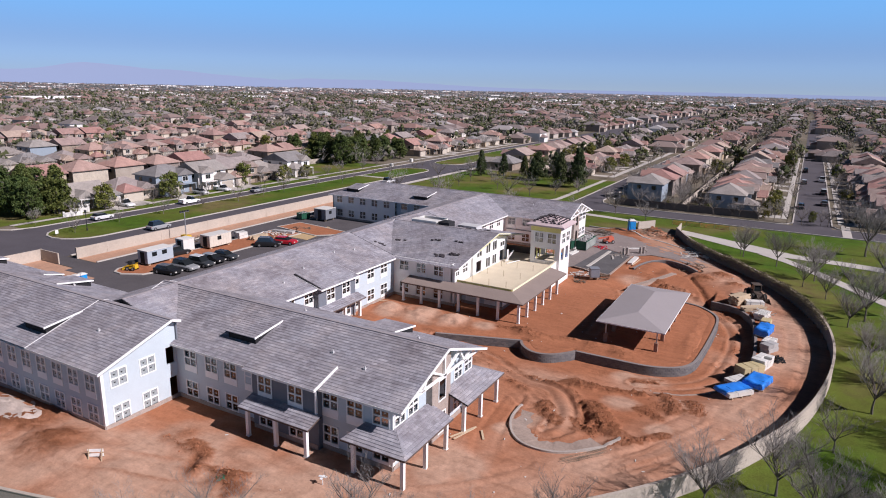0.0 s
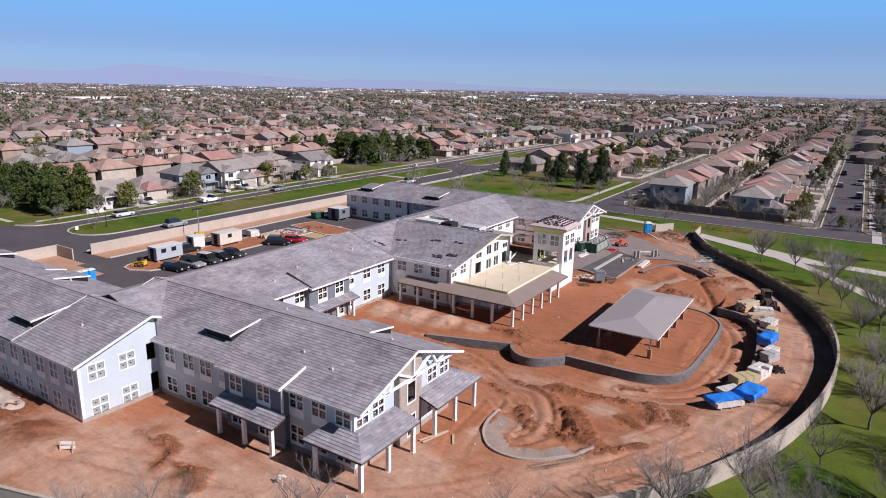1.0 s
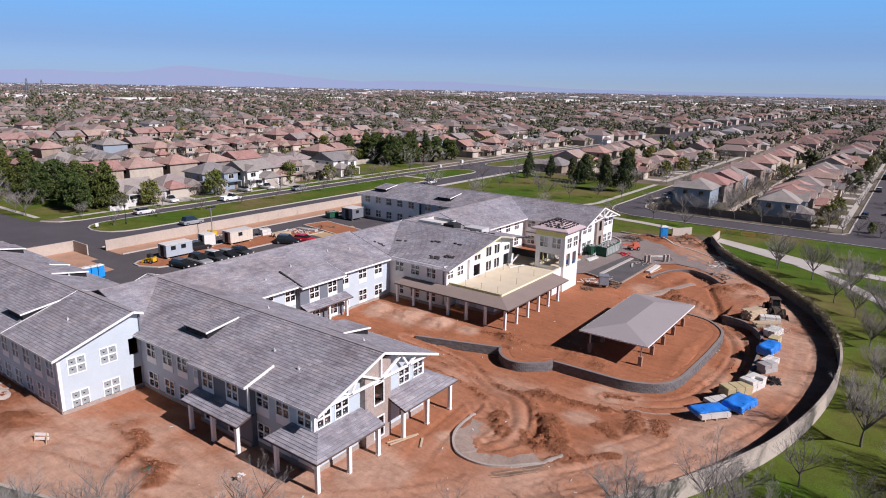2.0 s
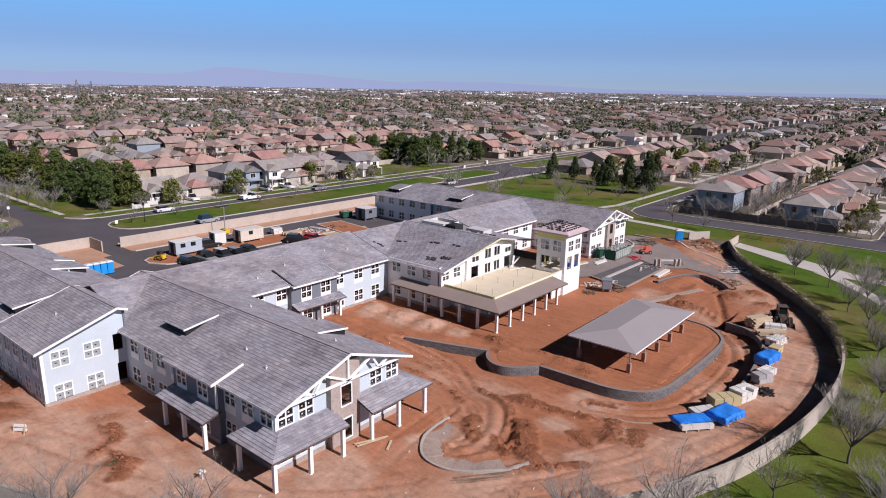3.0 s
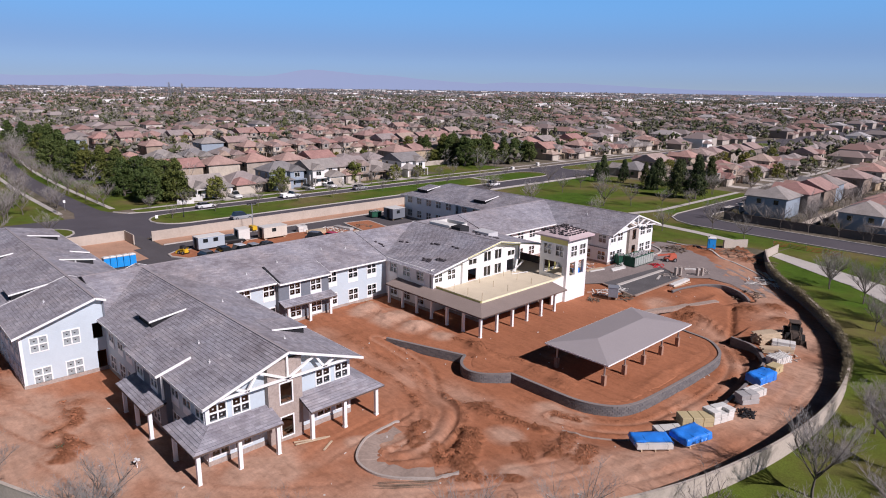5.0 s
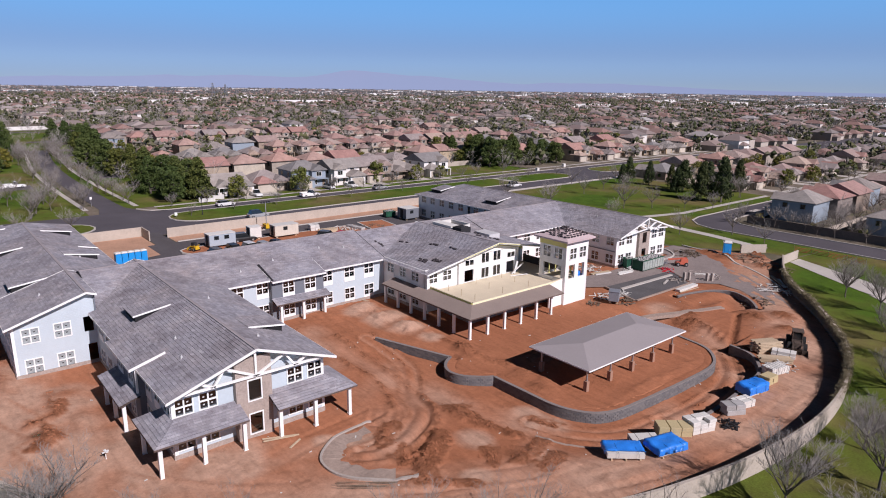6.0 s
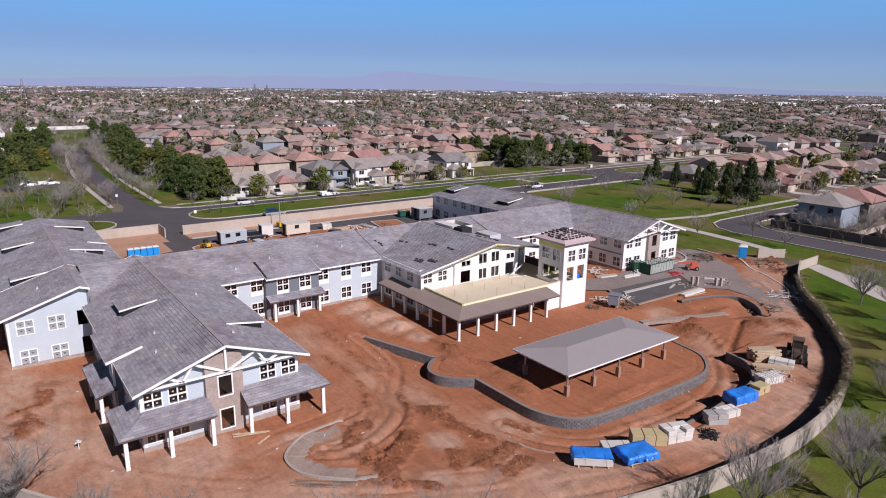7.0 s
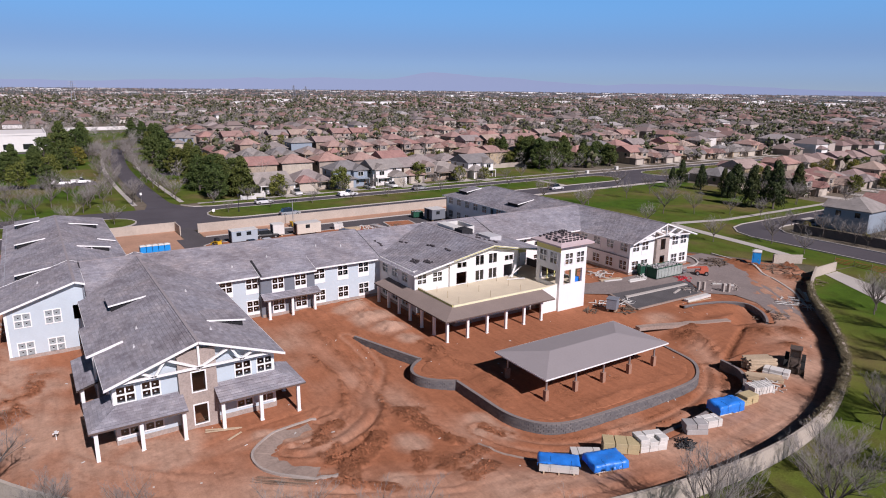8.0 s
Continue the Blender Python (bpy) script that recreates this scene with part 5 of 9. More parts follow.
# raised roof over the dark bay and the dormers
for x0, x1 in ((-39.9, -31.9),):
    bm = bmesh.new()
    uv = bm.loops.layers.uv.new("UVMap")
    up = Vector((0, 3.1, 3.1 * 0.30))
    slope(bm, uv, (0, 36.5, 5.82), (1, 0, 0), up.normalized(), lambda v: (x0, x1), up.length)
    part("bay_roof", bm, M_TILE, building)
    bm = bmesh.new()
    beam(bm, (x1, 36.5, 5.74), (x1, 39.6, 6.66), 0.09, 0.22)
    beam(bm, (x0, 36.5, 5.74), (x1, 36.5, 5.74), 0.07, 0.2)
    face(bm, ((x0, 36.5, 5.68), (x1, 36.5, 5.68), (x1, 39.4, 6.5), (x0, 39.4, 6.5)))
    box(bm, -32.28, -32.12, 36.98, 37.16, 3.4, 5.7)
    part("bay_fascia", bm, M_WHITE, building, "white edge boards and downpipe of the bay")
dormer(-44.9, -41.2, 39.4, 43.1, FWS)
dormer(-60.0 - 3.6, -59.9, 31.2, 35.1, (29.4, 5.72, 0.333))
dormer(-81.6, -78.0, 31.2, 35.1, (29.4, 5.72, 0.333))
dormer(-97.0, -93.6, 31.2, 34.8, (29.4, 5.72, 0.333))
dormer(-34.6, -31.0, 50.6, 46.9, FWN)
dormer(-73.8, -70.2, 42.8, 38.6, (44.6, 5.72, 0.333))
dormer(-91.4, -87.9, 42.8, 38.6, (44.6, 5.72, 0.333))
dormer(-81.0, -78.6, 44.3, 41.8, (44.6, 5.72, 0.333), 0.3)
# porches of the front wing
E_, I_ = 2.92, 3.75
skirt_roof("porch_roof", [((-22.6, 35.6, E_), (-22.6, 43.1, E_), (-25.0, 43.1, I_), (-25.0, 38.0, I_)), ((-28.6, 35.6, E_), (-22.6, 35.6, E_), (-25.0, 38.0, I_), (-27.6, 38.0, I_))], M_TILE, "tiled hipped porch roof")
skirt_roof("porch_roof", [((-22.6, 45.7, E_), (-22.6, 53.5, E_), (-25.0, 51.4, I_), (-25.0, 45.7, I_)), ((-22.6, 53.5, E_), (-28.0, 53.5, E_), (-27.0, 51.4, I_), (-25.0, 51.4, I_))], M_TILE, "tiled hipped porch roof")
skirt_roof("porch_roof", [((-39.5, 35.4, 2.8), (-31.7, 35.4, 2.8), (-31.7, 37.2, 3.35), (-39.5, 37.2, 3.35))], M_TILE, "tiled lean-to porch roof")
for x, y in ((-23.1, 36.1), (-23.1, 39.45), (-23.1, 42.8), (-23.1, 46.05), (-23.1, 49.4), (-23.1, 52.9), (-27.7, 36.1), (-27.6, 53.0)):
    porch_post(x, y, 2.85)
for x in (-38.8, -35.6, -32.3):
    porch_post(x, 35.85, 2.74)
# middle wing
wing_wall((-50.0, 51.4), (-50.0, 57.8), 5.95, M_SIDE, [2.1, 5.4], [2.1, 5.4], zu=3.95, zl=0.85)
wing_wall((-49.2, 57.8), (-49.2, 65.0), 5.85, M_SIDEDARK, [2.2, 5.3], [2.2, 5.3], zu=3.75, zl=0.8, apron=0.7)
wing_wall((-50.0, 65.0), (-50.0, 75.4), 5.95, M_SIDE, [1.1, 4.6, 7.8], [1.1, 4.6, 7.8], zu=3.95, zl=0.8)
for y in (57.8, 65.0):
    bm = bmesh.new()
    box(bm, -50.1, -49.22, y - 0.1, y + 0.1, 0, 5.85)
    part("wall", bm, M_SIDEDARK, building)
wing_wall((-66, 75.4), (-66, 44.0), 5.95, M_SIDE, [3 + 4 * k for k in range(7)], [3 + 4 * k for k in range(7)])
roof_y(38.0, 75.3, -49.3, 5.74, -57.9, 8.4, -66.6, 5.74)
bm = bmesh.new()
uv = bm.loops.layers.uv.new("UVMap")
up = Vector((-4.0, 0, 4.0 * 0.285))
slope(bm, uv, (-48.6, 0, 5.66), (0, 1, 0), up.normalized(), lambda v: (57.6, 65.2), up.length)
part("bay_roof", bm, M_TILE, building)
bm = bmesh.new()
beam(bm, (-48.6, 57.6, 5.57), (-48.6, 65.2, 5.57), 0.07, 0.2)
for y in (57.6, 65.2):
    beam(bm, (-48.6, y, 5.58), (-52.4, y, 6.66), 0.09, 0.16)
part("bay_fascia", bm, M_WHITE, building)
skirt_roof("porch_roof", [((-47.7, 57.6, 2.8), (-47.7, 65.4, 2.8), (-49.2, 65.4, 3.3), (-49.2, 57.6, 3.3))], M_TILE, "tiled lean-to porch roof")
for y in (58.4, 61.5, 64.6):
    porch_post(-48.15, y, 2.74)
# central block
wing_wall((-50.0, 75.4), (-39.9, 75.4), 5.9, M_WRAP, [1.8, 4.65, 7.5], [1.8, 4.65, 7.5], zu=4.05)
GZ = 3.15
LOW = [(0.7, 2.0, 4.05, 5.35), (3.1, 4.5, 4.05, 5.35)]
bm = bmesh.new()
wall_face(bm, (-40.3, 75.4), (-40.3, 81.2), 0.0, 6.0, LOW)
part("wall", bm, M_WRAP, building, "white sheathed wall")
for u0, u1, v0, v1 in LOW:
    put_window((-40.3, 75.4), Vector((0, 1)), (u0 + u1) / 2, v0, u1 - u0, v1 - v0)
UPS = [(0.85, 2.55, 3.2, 4.9), (0.95, 2.5, 5.55, 6.3), (4.05, 5.45, 3.3, 4.75), (4.05, 5.45, 5.5, 6.9), (6.35, 7.75, 3.3, 4.75), (6.35, 7.75, 5.5, 6.9), (9.1, 10.7, 3.15, 4.9), (9.2, 10.7, 5.5, 6.25)]
bm = bmesh.new()
wall_face(bm, (-39.9, 81.2), (-39.9, 93.0), 0.0, 6.95, UPS)
part("wall", bm, M_WRAP, building, "white sheathed gable wall with open doorways")
for i, (u0, u1, v0, v1) in enumerate(UPS):
    if i not in (0, 6):
        put_window((-39.9, 81.2), Vector((0, 1)), (u0 + u1) / 2, v0, u1 - u0, v1 - v0, 2, 1)
bm = bmesh.new()
for x in (-39.9, -40.1):
    face(bm, ((x, 81.2, 6.9), (x, 93.0, 6.9), (x, 87.8, 8.0)))
part("gable", bm, M_WRAP, building, "white sheathed gable")
bm = bmesh.new()
box(bm, -40.4, -39.92, 81.0, 81.2, 0, 6.7)
part("wall", bm, M_WRAP, building)
bm = bmesh.new()
beam(bm, (-38.92, 81.0, 6.93), (-38.92, 87.8, 8.22), 0.05, 0.14, up=(1, 0, 0))
beam(bm, (-38.92, 98.2, 6.2), (-38.92, 87.8, 8.22), 0.05, 0.14, up=(1, 0, 0))
beam(bm, (-39.84, 81.3, 6.6), (-39.84, 87.8, 7.80), 0.06, 0.42, up=(1, 0, 0))
beam(bm, (-39.84, 93.0, 6.84), (-39.84, 87.8, 7.80), 0.06, 0.46, up=(1, 0, 0))
part("sheathing_strip", bm, M_YELLOW, building, "yellow sheathing under the gable edge")
roof_x(-58, -39.0, 74.8, 5.74, 87.8, 8.24, 98.2, 6.23)
wing_wall((-43.4, 93.1), (-43.4, 97.4), 6.2, M_WRAP, [2.3], (), base=False)
bm = bmesh.new()
box(bm, -43.3, -35.9, 93.0, 97.4, 2.95, GZ)
part("terrace_deck", bm, M_PLY, building, "bare plywood terrace deck")
bm = bmesh.new()
box(bm, -43.3, -35.9, 97.4, 97.5, 0.0, 4.3)
part("deck_rail_wall", bm, M_EAVE, building, "dark brown boarded edge of the deck")
bm = bmesh.new()
wall_face(bm, (-39.9, 93.0), (-50, 93.0), 0.0, 6.8, ())
part("wall", bm, M_SIDE, building)
roof_y(75.3, 97.5, -49.3, 5.5, -57.9, 8.1, -66.6, 5.5, trim=False)
for a, b in (((-49.2, 75.22, 5.62), (-57.8, 75.22, 8.18)), ((-48.9, 57.75, 5.76), (-52.9, 57.7, 6.98))):
    bm = bmesh.new()
    beam(bm, a, b, 0.26, 0.12)
    part("valley_flashing", bm, M_BLACK, building, "dark bar along the roof step")
# corner boards
for x, y, z in ((-25.1, 37.75, 5.9), (-25.1, 51.4, 5.9), (-49.9, 30.0, 5.85), (-38.2, 115.0, 5.55), (-38.2, 129.8, 5.55), (-39.9, 75.4, 5.85)):
    inward = 1 if y in (37.75, 30.0, 115.0, 75.4) else -1
    bm = bmesh.new()
    y0, y1 = sorted((y - 0.014 * inward, y + 0.26 * inward))
    box(bm, x - 0.26, x + 0.014, y0, y1, 0.0, z)
    part("corner_board", bm, M_WHITE, building, "white corner board")
# roof well with plant
bm = bmesh.new()
for q in ((-55.2, -50.6, 88.6, 88.8, 7.0, 8.5), (-55.2, -50.6, 92.4, 92.6, 7.0, 8.5), (-50.8, -50.6, 88.8, 92.4, 7.0, 8.4), (-55.2, -55.0, 88.8, 92.4, 7.0, 8.5), (-55.3, -50.5, 88.5, 90.2, 8.5, 8.58)):
    box(bm, *q)
part("roof_well", bm, M_PALEBOX, building, "pale boxed roof well under construction")
bm = bmesh.new()
box(bm, -50.2, -48.2, 88.6, 90.6, 7.4, 8.6)
box(bm, -50.0, -48.4, 88.8, 90.4, 8.6, 8.75, taper=0.2)
part("roof_unit", bm, M_BLACK, building, "black boxed plant unit on the roof")
bm = bmesh.new()
box(bm, -48.0, -44.6, 91.2, 93.4, 7.2, 7.95)
part("well_boards", bm, M_VENT, building, "grey sheet boarding round the roof well")
rnd = random.Random(3)
for x, y, n in ((-43.6, 77.6, 11), (-41.9, 78.6, 9), (-46.6, 82.4, 4), (-43.4, 83.0, 3), (-44.6, 89.4, 5), (-42.6, 90.2, 5), (-46.8, 91.2, 5), (-52.0, 80.6, 4), (-53.6, 77.0, 4)):
    for k in range(n):
        bm = bmesh.new()
        px, py = x + rnd.uniform(-0.9, 0.9), y + rnd.uniform(-0.35, 0.35)
        pz = 5.74 + 0.2 * (py - 74.8) if py < 87.8 else 8.24 - 0.193 * (py - 87.8)
        if px < -49.5:
            pz = max(pz, 5.5 + (-49.3 - px) * 0.302)
        box(bm, -0.2, 0.2, -0.12, 0.12, -0.04, rnd.uniform(0.08, 0.2), 0, pose(px, py, pz, rnd.uniform(-6, 14), rnd.uniform(-8, 8), rnd.uniform(-35, 35)))
        part("roof_tile", bm, M_STACK, building, "dark loose roof tile left on the roof")
# terrace and its verandah
bm = bmesh.new()
box(bm, -39.85, -31.6, 76.1, 92.9, 2.95, GZ)
part("terrace_deck", bm, M_PLY, building, "bare plywood terrace deck")
for p in (((-39.8, 75.9), (-31.5, 75.9)), ((-31.5, 75.9), (-31.5, 92.9))):
    bm = bmesh.new()
    beam(bm, (*p[0], 3.5), (*p[1], 3.5), 0.2, 0.6)
    part("parapet", bm, M_YELLOW if p[0][1] == p[1][1] else M_PALEYELLOW, building, "yellow sheathed parapet")
    bm = bmesh.new()
    beam(bm, (*p[0], 3.82), (*p[1], 3.82), 0.26, 0.04)
    part("parapet_cap", bm, M_PLY, building)
wing_wall((-39.9, 77.6), (-33.6, 77.6), 2.93, M_SIDE, (), [1.5, 4.4], zl=1.1)
wing_wall((-33.6, 77.6), (-33.6, 93.0), 2.93, M_WRAP, (), [2.0, 5.2, 8.6, 12.0], zl=1.1)
VE, VI = 2.95, 3.55
skirt_roof("verandah_roof", [((-47.2, 73.1, VE), (-28.8, 73.1, VE), (-31.5, 75.8, VI), (-47.2, 75.8, VI)), ((-28.8, 73.1, VE), (-28.8, 90.2, VE), (-31.5, 90.2, VI), (-31.5, 75.8, VI))], M_PORCH, "brown membrane verandah roof", 5.0)
for k in range(7):
    porch_post(-29.6 - 2.95 * k, 73.85, 2.92)
for k in range(1, 6):
    porch_post(-29.6, 73.85 + 2.95 * k, 2.92)
for k in range(9):
    bm = bmesh.new()
    x, y = -38.5 + (k % 3) * 2.6, 78.0 + (k // 3) * 5.0
    beam(bm, (x, y, GZ), (x, y, GZ + 0.9), 0.05, 0.05)
    part("guard_stake", bm, M_LUMBER, building, "thin timber stake on the deck")
bm = bmesh.new()
for a, b in (((-38.9, 90.4, GZ + 0.1), (-38.4, 92.3, GZ + 1.6)), ((-38.7, 90.8, GZ + 0.1), (-39.2, 91.9, GZ + 1.7)), ((-38.3, 89.6, GZ + 0.06), (-37.2, 92.0, GZ + 0.2))):
    beam(bm, a, b, 0.25, 0.06)
part("leaning_board", bm, M_WRAP, building, "pale boards leaning by the doorway")
bm = bmesh.new()
for x in (-31.62, -31.38):
    face(bm, ((x, 90.25, 0), (x, 92.88, 0), (x, 92.88, 3.9), (x, 90.25, 3.5)))
face(bm, ((-31.62, 90.25, 0), (-31.38, 90.25, 0), (-31.38, 90.25, 3.5), (-31.62, 90.25, 3.5)))
part("wall", bm, M_WRAP, building, "white sheathed end wall beside the tower")
bm = bmesh.new()
box(bm, -43.38, -43.3, 93.2, 97.3, 5.2, 6.1)
part("sheathing_strip", bm, M_YELLOW, building, "yellow sheathing under the deep eaves")
# tower
TX0, TX1, TY0, TY1, TZ = -35.8, -31.0, 92.9, 97.7, 9.15
bm = bmesh.new()
wall_face(bm, (TX0, TY0), (TX1, TY0), 0, TZ, [(0.7, 4.0, 3.7, 5.6), (0.7, 2.0, 6.55, 8.05), (2.8, 4.1, 6.55, 8.05)], 0.25)
wall_face(bm, (TX1, TY0), (TX1, TY1), 0, TZ, [(0.75, 2.05, 3.7, 5.7), (2.85, 4.15, 3.7, 5.7), (0.85, 2.15, 6.55, 8.05), (2.95, 4.25, 6.55, 8.05)], 0.25)
wall_face(bm, (TX1, TY1), (TX0, TY1), 0, TZ, [(0.7, 4.0, 3.7, 5.6)], 0.25)
wall_face(bm, (TX0, TY1), (TX0, TY0), 0, TZ, [(0.7, 4.0, 3.7, 5.6)], 0.25)
for x, y in ((TX0, TY0), (TX1 - 0.3, TY0), (TX0, TY1 - 0.3), (TX1 - 0.3, TY1 - 0.3)):
    box(bm, x - 0.012, x + 0.312, y - 0.012, y + 0.312, 0, TZ)
part("tower", bm, M_WRAP, building, "square white sheathed tower with open upper storey")
for o, d, us in (((TX0, TY0), (1, 0), (1.35, 3.45)), ((TX1, TY0), (0, 1), (1.5, 3.6))):
    for u in us:
        put_window(o, Vector(d), u, 6.55, 1.3, 1.5)
for x, y in ((TX0 + 1.1, TY1 - 0.5), (TX0 + 2.3, TY1 - 0.5), (TX0 + 3.5, TY1 - 0.5), (TX0 + 0.5, TY0 + 1.6), (TX0 + 0.5, TY0 + 3.0)):
    bm = bmesh.new()
    beam(bm, (x, y, 3.5), (x, y, 5.8), 0.14, 0.14)
    part("tower_stud", bm, M_YELLOW, building, "yellowish bare framing stud")
bm = bmesh.new()
box(bm, TX0 + 0.26, TX1 - 0.26, TY0 + 0.26, TY1 - 0.26, 3.3, 3.5)
part("tower_floor", bm, M_PLY, building)
bm = bmesh.new()
box(bm, TX0 - 0.04, TX1 + 0.02, TY0 - 0.06, TY0 - 0.01, 8.3, 9.1)
part("sheathing_strip", bm, M_YELLOW, building, "yellow and tan sheathing under the tower eaves")
bm = bmesh.new()
box(bm, TX0 - 0.7, TX1 + 0.7, TY0 - 0.7, TY1 + 0.7, TZ, TZ + 0.22)
part("tower_eave", bm, M_PINK, building, "pale pinkish eaves board")
bm = bmesh.new()
cx, cy = (TX0 + TX1) / 2, (TY0 + TY1) / 2
rim = [(TX0 - 0.7, TY0 - 0.7), (TX1 + 0.7, TY0 - 0.7), (TX1 + 0.7, TY1 + 0.7), (TX0 - 0.7, TY1 + 0.7)]
for a, b in zip(rim, rim[1:] + rim[:1]):
    face(bm, ((*a, TZ + 0.23), (*b, TZ + 0.23), (cx, cy, TZ + 1.45)))
part("tower_roof", bm, M_PINK, building, "pyramid roof in pinkish underlay")
rnd = random.Random(5)
for side in range(4):
    m = Matrix.Translation((cx, cy, TZ + 0.23)) @ Matrix.Rotation(side * math.pi / 2, 4, "Z")
    for row in range(6):
        y = -2.3 + row * 0.42
        n = 7 - row
        for k in range(n):
            if rnd.random() < 0.12:
                continue
            bm = bmesh.new()
            x = (k - (n - 1) / 2) * 0.68 + rnd.uniform(-0.07, 0.07)
            z = (y + 3.1) / 3.1 * 1.22
            box(bm, -0.2, 0.2, -0.09, 0.09, -0.02, rnd.uniform(0.1, 0.2), 0, m @ pose(x, y + rnd.uniform(-0.04, 0.04), z, rnd.uniform(10, 24), 0, rnd.uniform(-12, 12)))
            part("roof_tile", bm, M_STACK, building, "dark loose roof tile on the tower")
# north middle wing and far wing
wing_wall((-50.0, 97.5), (-50.0, 115.0), 5.75, M_WRAP, [1.6, 4.8, 8.0, 11.2, 14.4], [1.6, 4.8, 8.0, 11.2, 14.4])
roof_y(97.5, 122, -49.2, 5.6, -57.9, 8.1, -66.6, 5.6)
bm = bmesh.new()
wall_face(bm, (-66, 97.5), (-50, 97.5), 0.0, 5.75, ())
part("wall", bm, M_SIDE, building)
wing_wall((-93.0, 115.0), (-76.0, 115.0), 5.6, M_WRAP, [2.0, 5.2, 8.4, 11.6, 14.8], [2.0, 5.2, 8.4, 11.6, 14.8])
wing_wall((-76.0, 115.6), (-66.0, 115.6), 5.6, M_SIDE, [2.0, 5.2, 8.4], [2.0, 5.2, 8.4])
wing_wall((-50.0, 115.0), (-38.2, 115.0), 5.6, M_WRAP, [1.5, 4.5, 7.5, 10.5], [1.5, 4.5, 7.5, 10.5])
wing_wall((-38.2, 115.0), (-38.2, 121.0), 5.6, M_WRAP, [1.4, 3.6], [1.4, 3.6])
wing_wall((-38.2, 124.0), (-38.2, 129.8), 5.6, M_WRAP, [2.2, 4.4], [2.2, 4.4])
wing_wall((-37.7, 121.0), (-37.7, 124.0), 6.6, M_STONE, (), (), [(0.9, 2.1, 0.4, 2.5), (0.9, 2.1, 3.5, 5.4)], base=False)
for y in (121.0, 124.0):
    bm = bmesh.new()
    box(bm, -38.3, -37.72, y - 0.1, y + 0.1, 0, 6.6)
    part("wall", bm, M_STONE, building)
wing_wall((-38.2, 129.8), (-93.0, 129.8), 5.6, M_WRAP, [3 + 4 * k for k in range(13)], [3 + 4 * k for k in range(13)])
wing_wall((-93.0, 129.8), (-93.0, 115.0), 5.6, M_WRAP, [3, 7, 11], [3, 7, 11])
gable_fill(-38.2, 115.0, 129.8, 5.6, 122.4, 7.85, M_WRAP)
for z in (2.9, 5.2):
    bm = bmesh.new()
    beam(bm, (-49.6, 114.86, z), (-38.3, 114.86, z), 0.08, 0.16)
    part("band_board", bm, M_WHITE if z > 4 else M_SIDEDARK, building, "horizontal board along the wall")
roof_x(-93.7, -37.0, 114.4, 5.5, 122.4, 8.1, 130.4, 5.5, hip0=True)
bm = bmesh.new()
xt = -37.15
for a, b in (((114.9, 5.55), (122.4, 7.95)), ((129.9, 5.55), (122.4, 7.95)), ((116.2, 5.7), (122.4, 6.2)), ((128.6, 5.7), (122.4, 6.2)), ((122.4, 6.1), (122.4, 7.9)), ((120.0, 7.1), (122.2, 6.2)), ((124.8, 7.1), (122.6, 6.2)), ((118.2, 6.5), (119.6, 6.0)), ((126.6, 6.5), (125.2, 6.0))):
    beam(bm, (xt, a[0], a[1]), (xt, b[0], b[1]), 0.18, 0.2, up=(1, 0, 0))
part("gable_truss", bm, M_WHITE, building, "white open timber truss in the gable")
dormer(-90.4, -86.8, 116.4, 120.6, (114.4, 5.5, 0.325))
dormer(-72.4, -68.8, 116.4, 120.6, (114.4, 5.5, 0.325))
rnd = random.Random(12)
for x, y, k in ((-33.5, 41.0, 0), (-29.5, 40.2, 1), (-45.5, 40.6, 0), (-55, 33.5, 1), (-62, 33.0, 0), (-53.5, 60, 2), (-54.6, 67.5, 2), (-52.2, 55, 2), (-53.8, 71, 2), (-28.2, 46.6, 3), (-42, 47.2, 3), (-70, 40.4, 4), (-60.5, 118.5, 5), (-72, 118, 5), (-55, 119, 5), (-46, 119.6, 5)):
    z = (5.72 + 0.348 * (y - 37.1), 5.72 + 0.348 * (y - 37.1), 5.74 + 0.309 * (-49.3 - x), 5.72 + 0.348 * (52.1 - y), 5.72 + 0.333 * (44.6 - y), 5.5 + 0.325 * (y - 114.4))[k]
    if x < -52 and y < 36:
        z = 5.72 + 0.333 * (y - 29.4)
    bm = bmesh.new()
    box(bm, x - 0.12, x + 0.12, y - 0.12, y + 0.12, z - 0.1, z + 0.14, taper=0.03)
    tube(bm, [(x, y, z + 0.12), (x, y, z + 0.3)], [0.055, 0.055], 8)
    part("roof_vent", bm, M_VENT, building, "small pale roof vent")
ob_world_mode[0] = False

# ---- pavilion and garden walls ----
pavilion = thing("pavilion", "open pavilion with grey hipped roof on slim boxed posts", "pavilion", at=(-15.2, 81.8, 0))
ob_world_mode[0] = True
X0, X1, Y0, Y1, ZE, ZR = -19.2, -11.2, 73.0, 90.7, 2.85, 3.5
bm = bmesh.new()
h = 4.0
xm = (X0 + X1) / 2
q = [(X0, Y0, ZE), (X1, Y0, ZE), (X1, Y1, ZE), (X0, Y1, ZE), (xm, Y0 + h, ZR), (xm, Y1 - h, ZR)]
for f in ((0, 1, 4), (1, 2, 5, 4), (2, 3, 5), (3, 0, 4, 5)):
    face(bm, [q[i] for i in f])
    face(bm, [(q[i][0], q[i][1], q[i][2] - 0.16) for i in f][::-1])
part("roof", bm, M_PAVROOF, pavilion)
bm = bmesh.new()
for a, b in (((X0, Y0), (X1, Y0)), ((X1, Y0), (X1, Y1)), ((X1, Y1), (X0, Y1)), ((X0, Y1), (X0, Y0))):
    beam(bm, (*a, ZE - 0.075), (*b, ZE - 0.075), 0.06, 0.14)
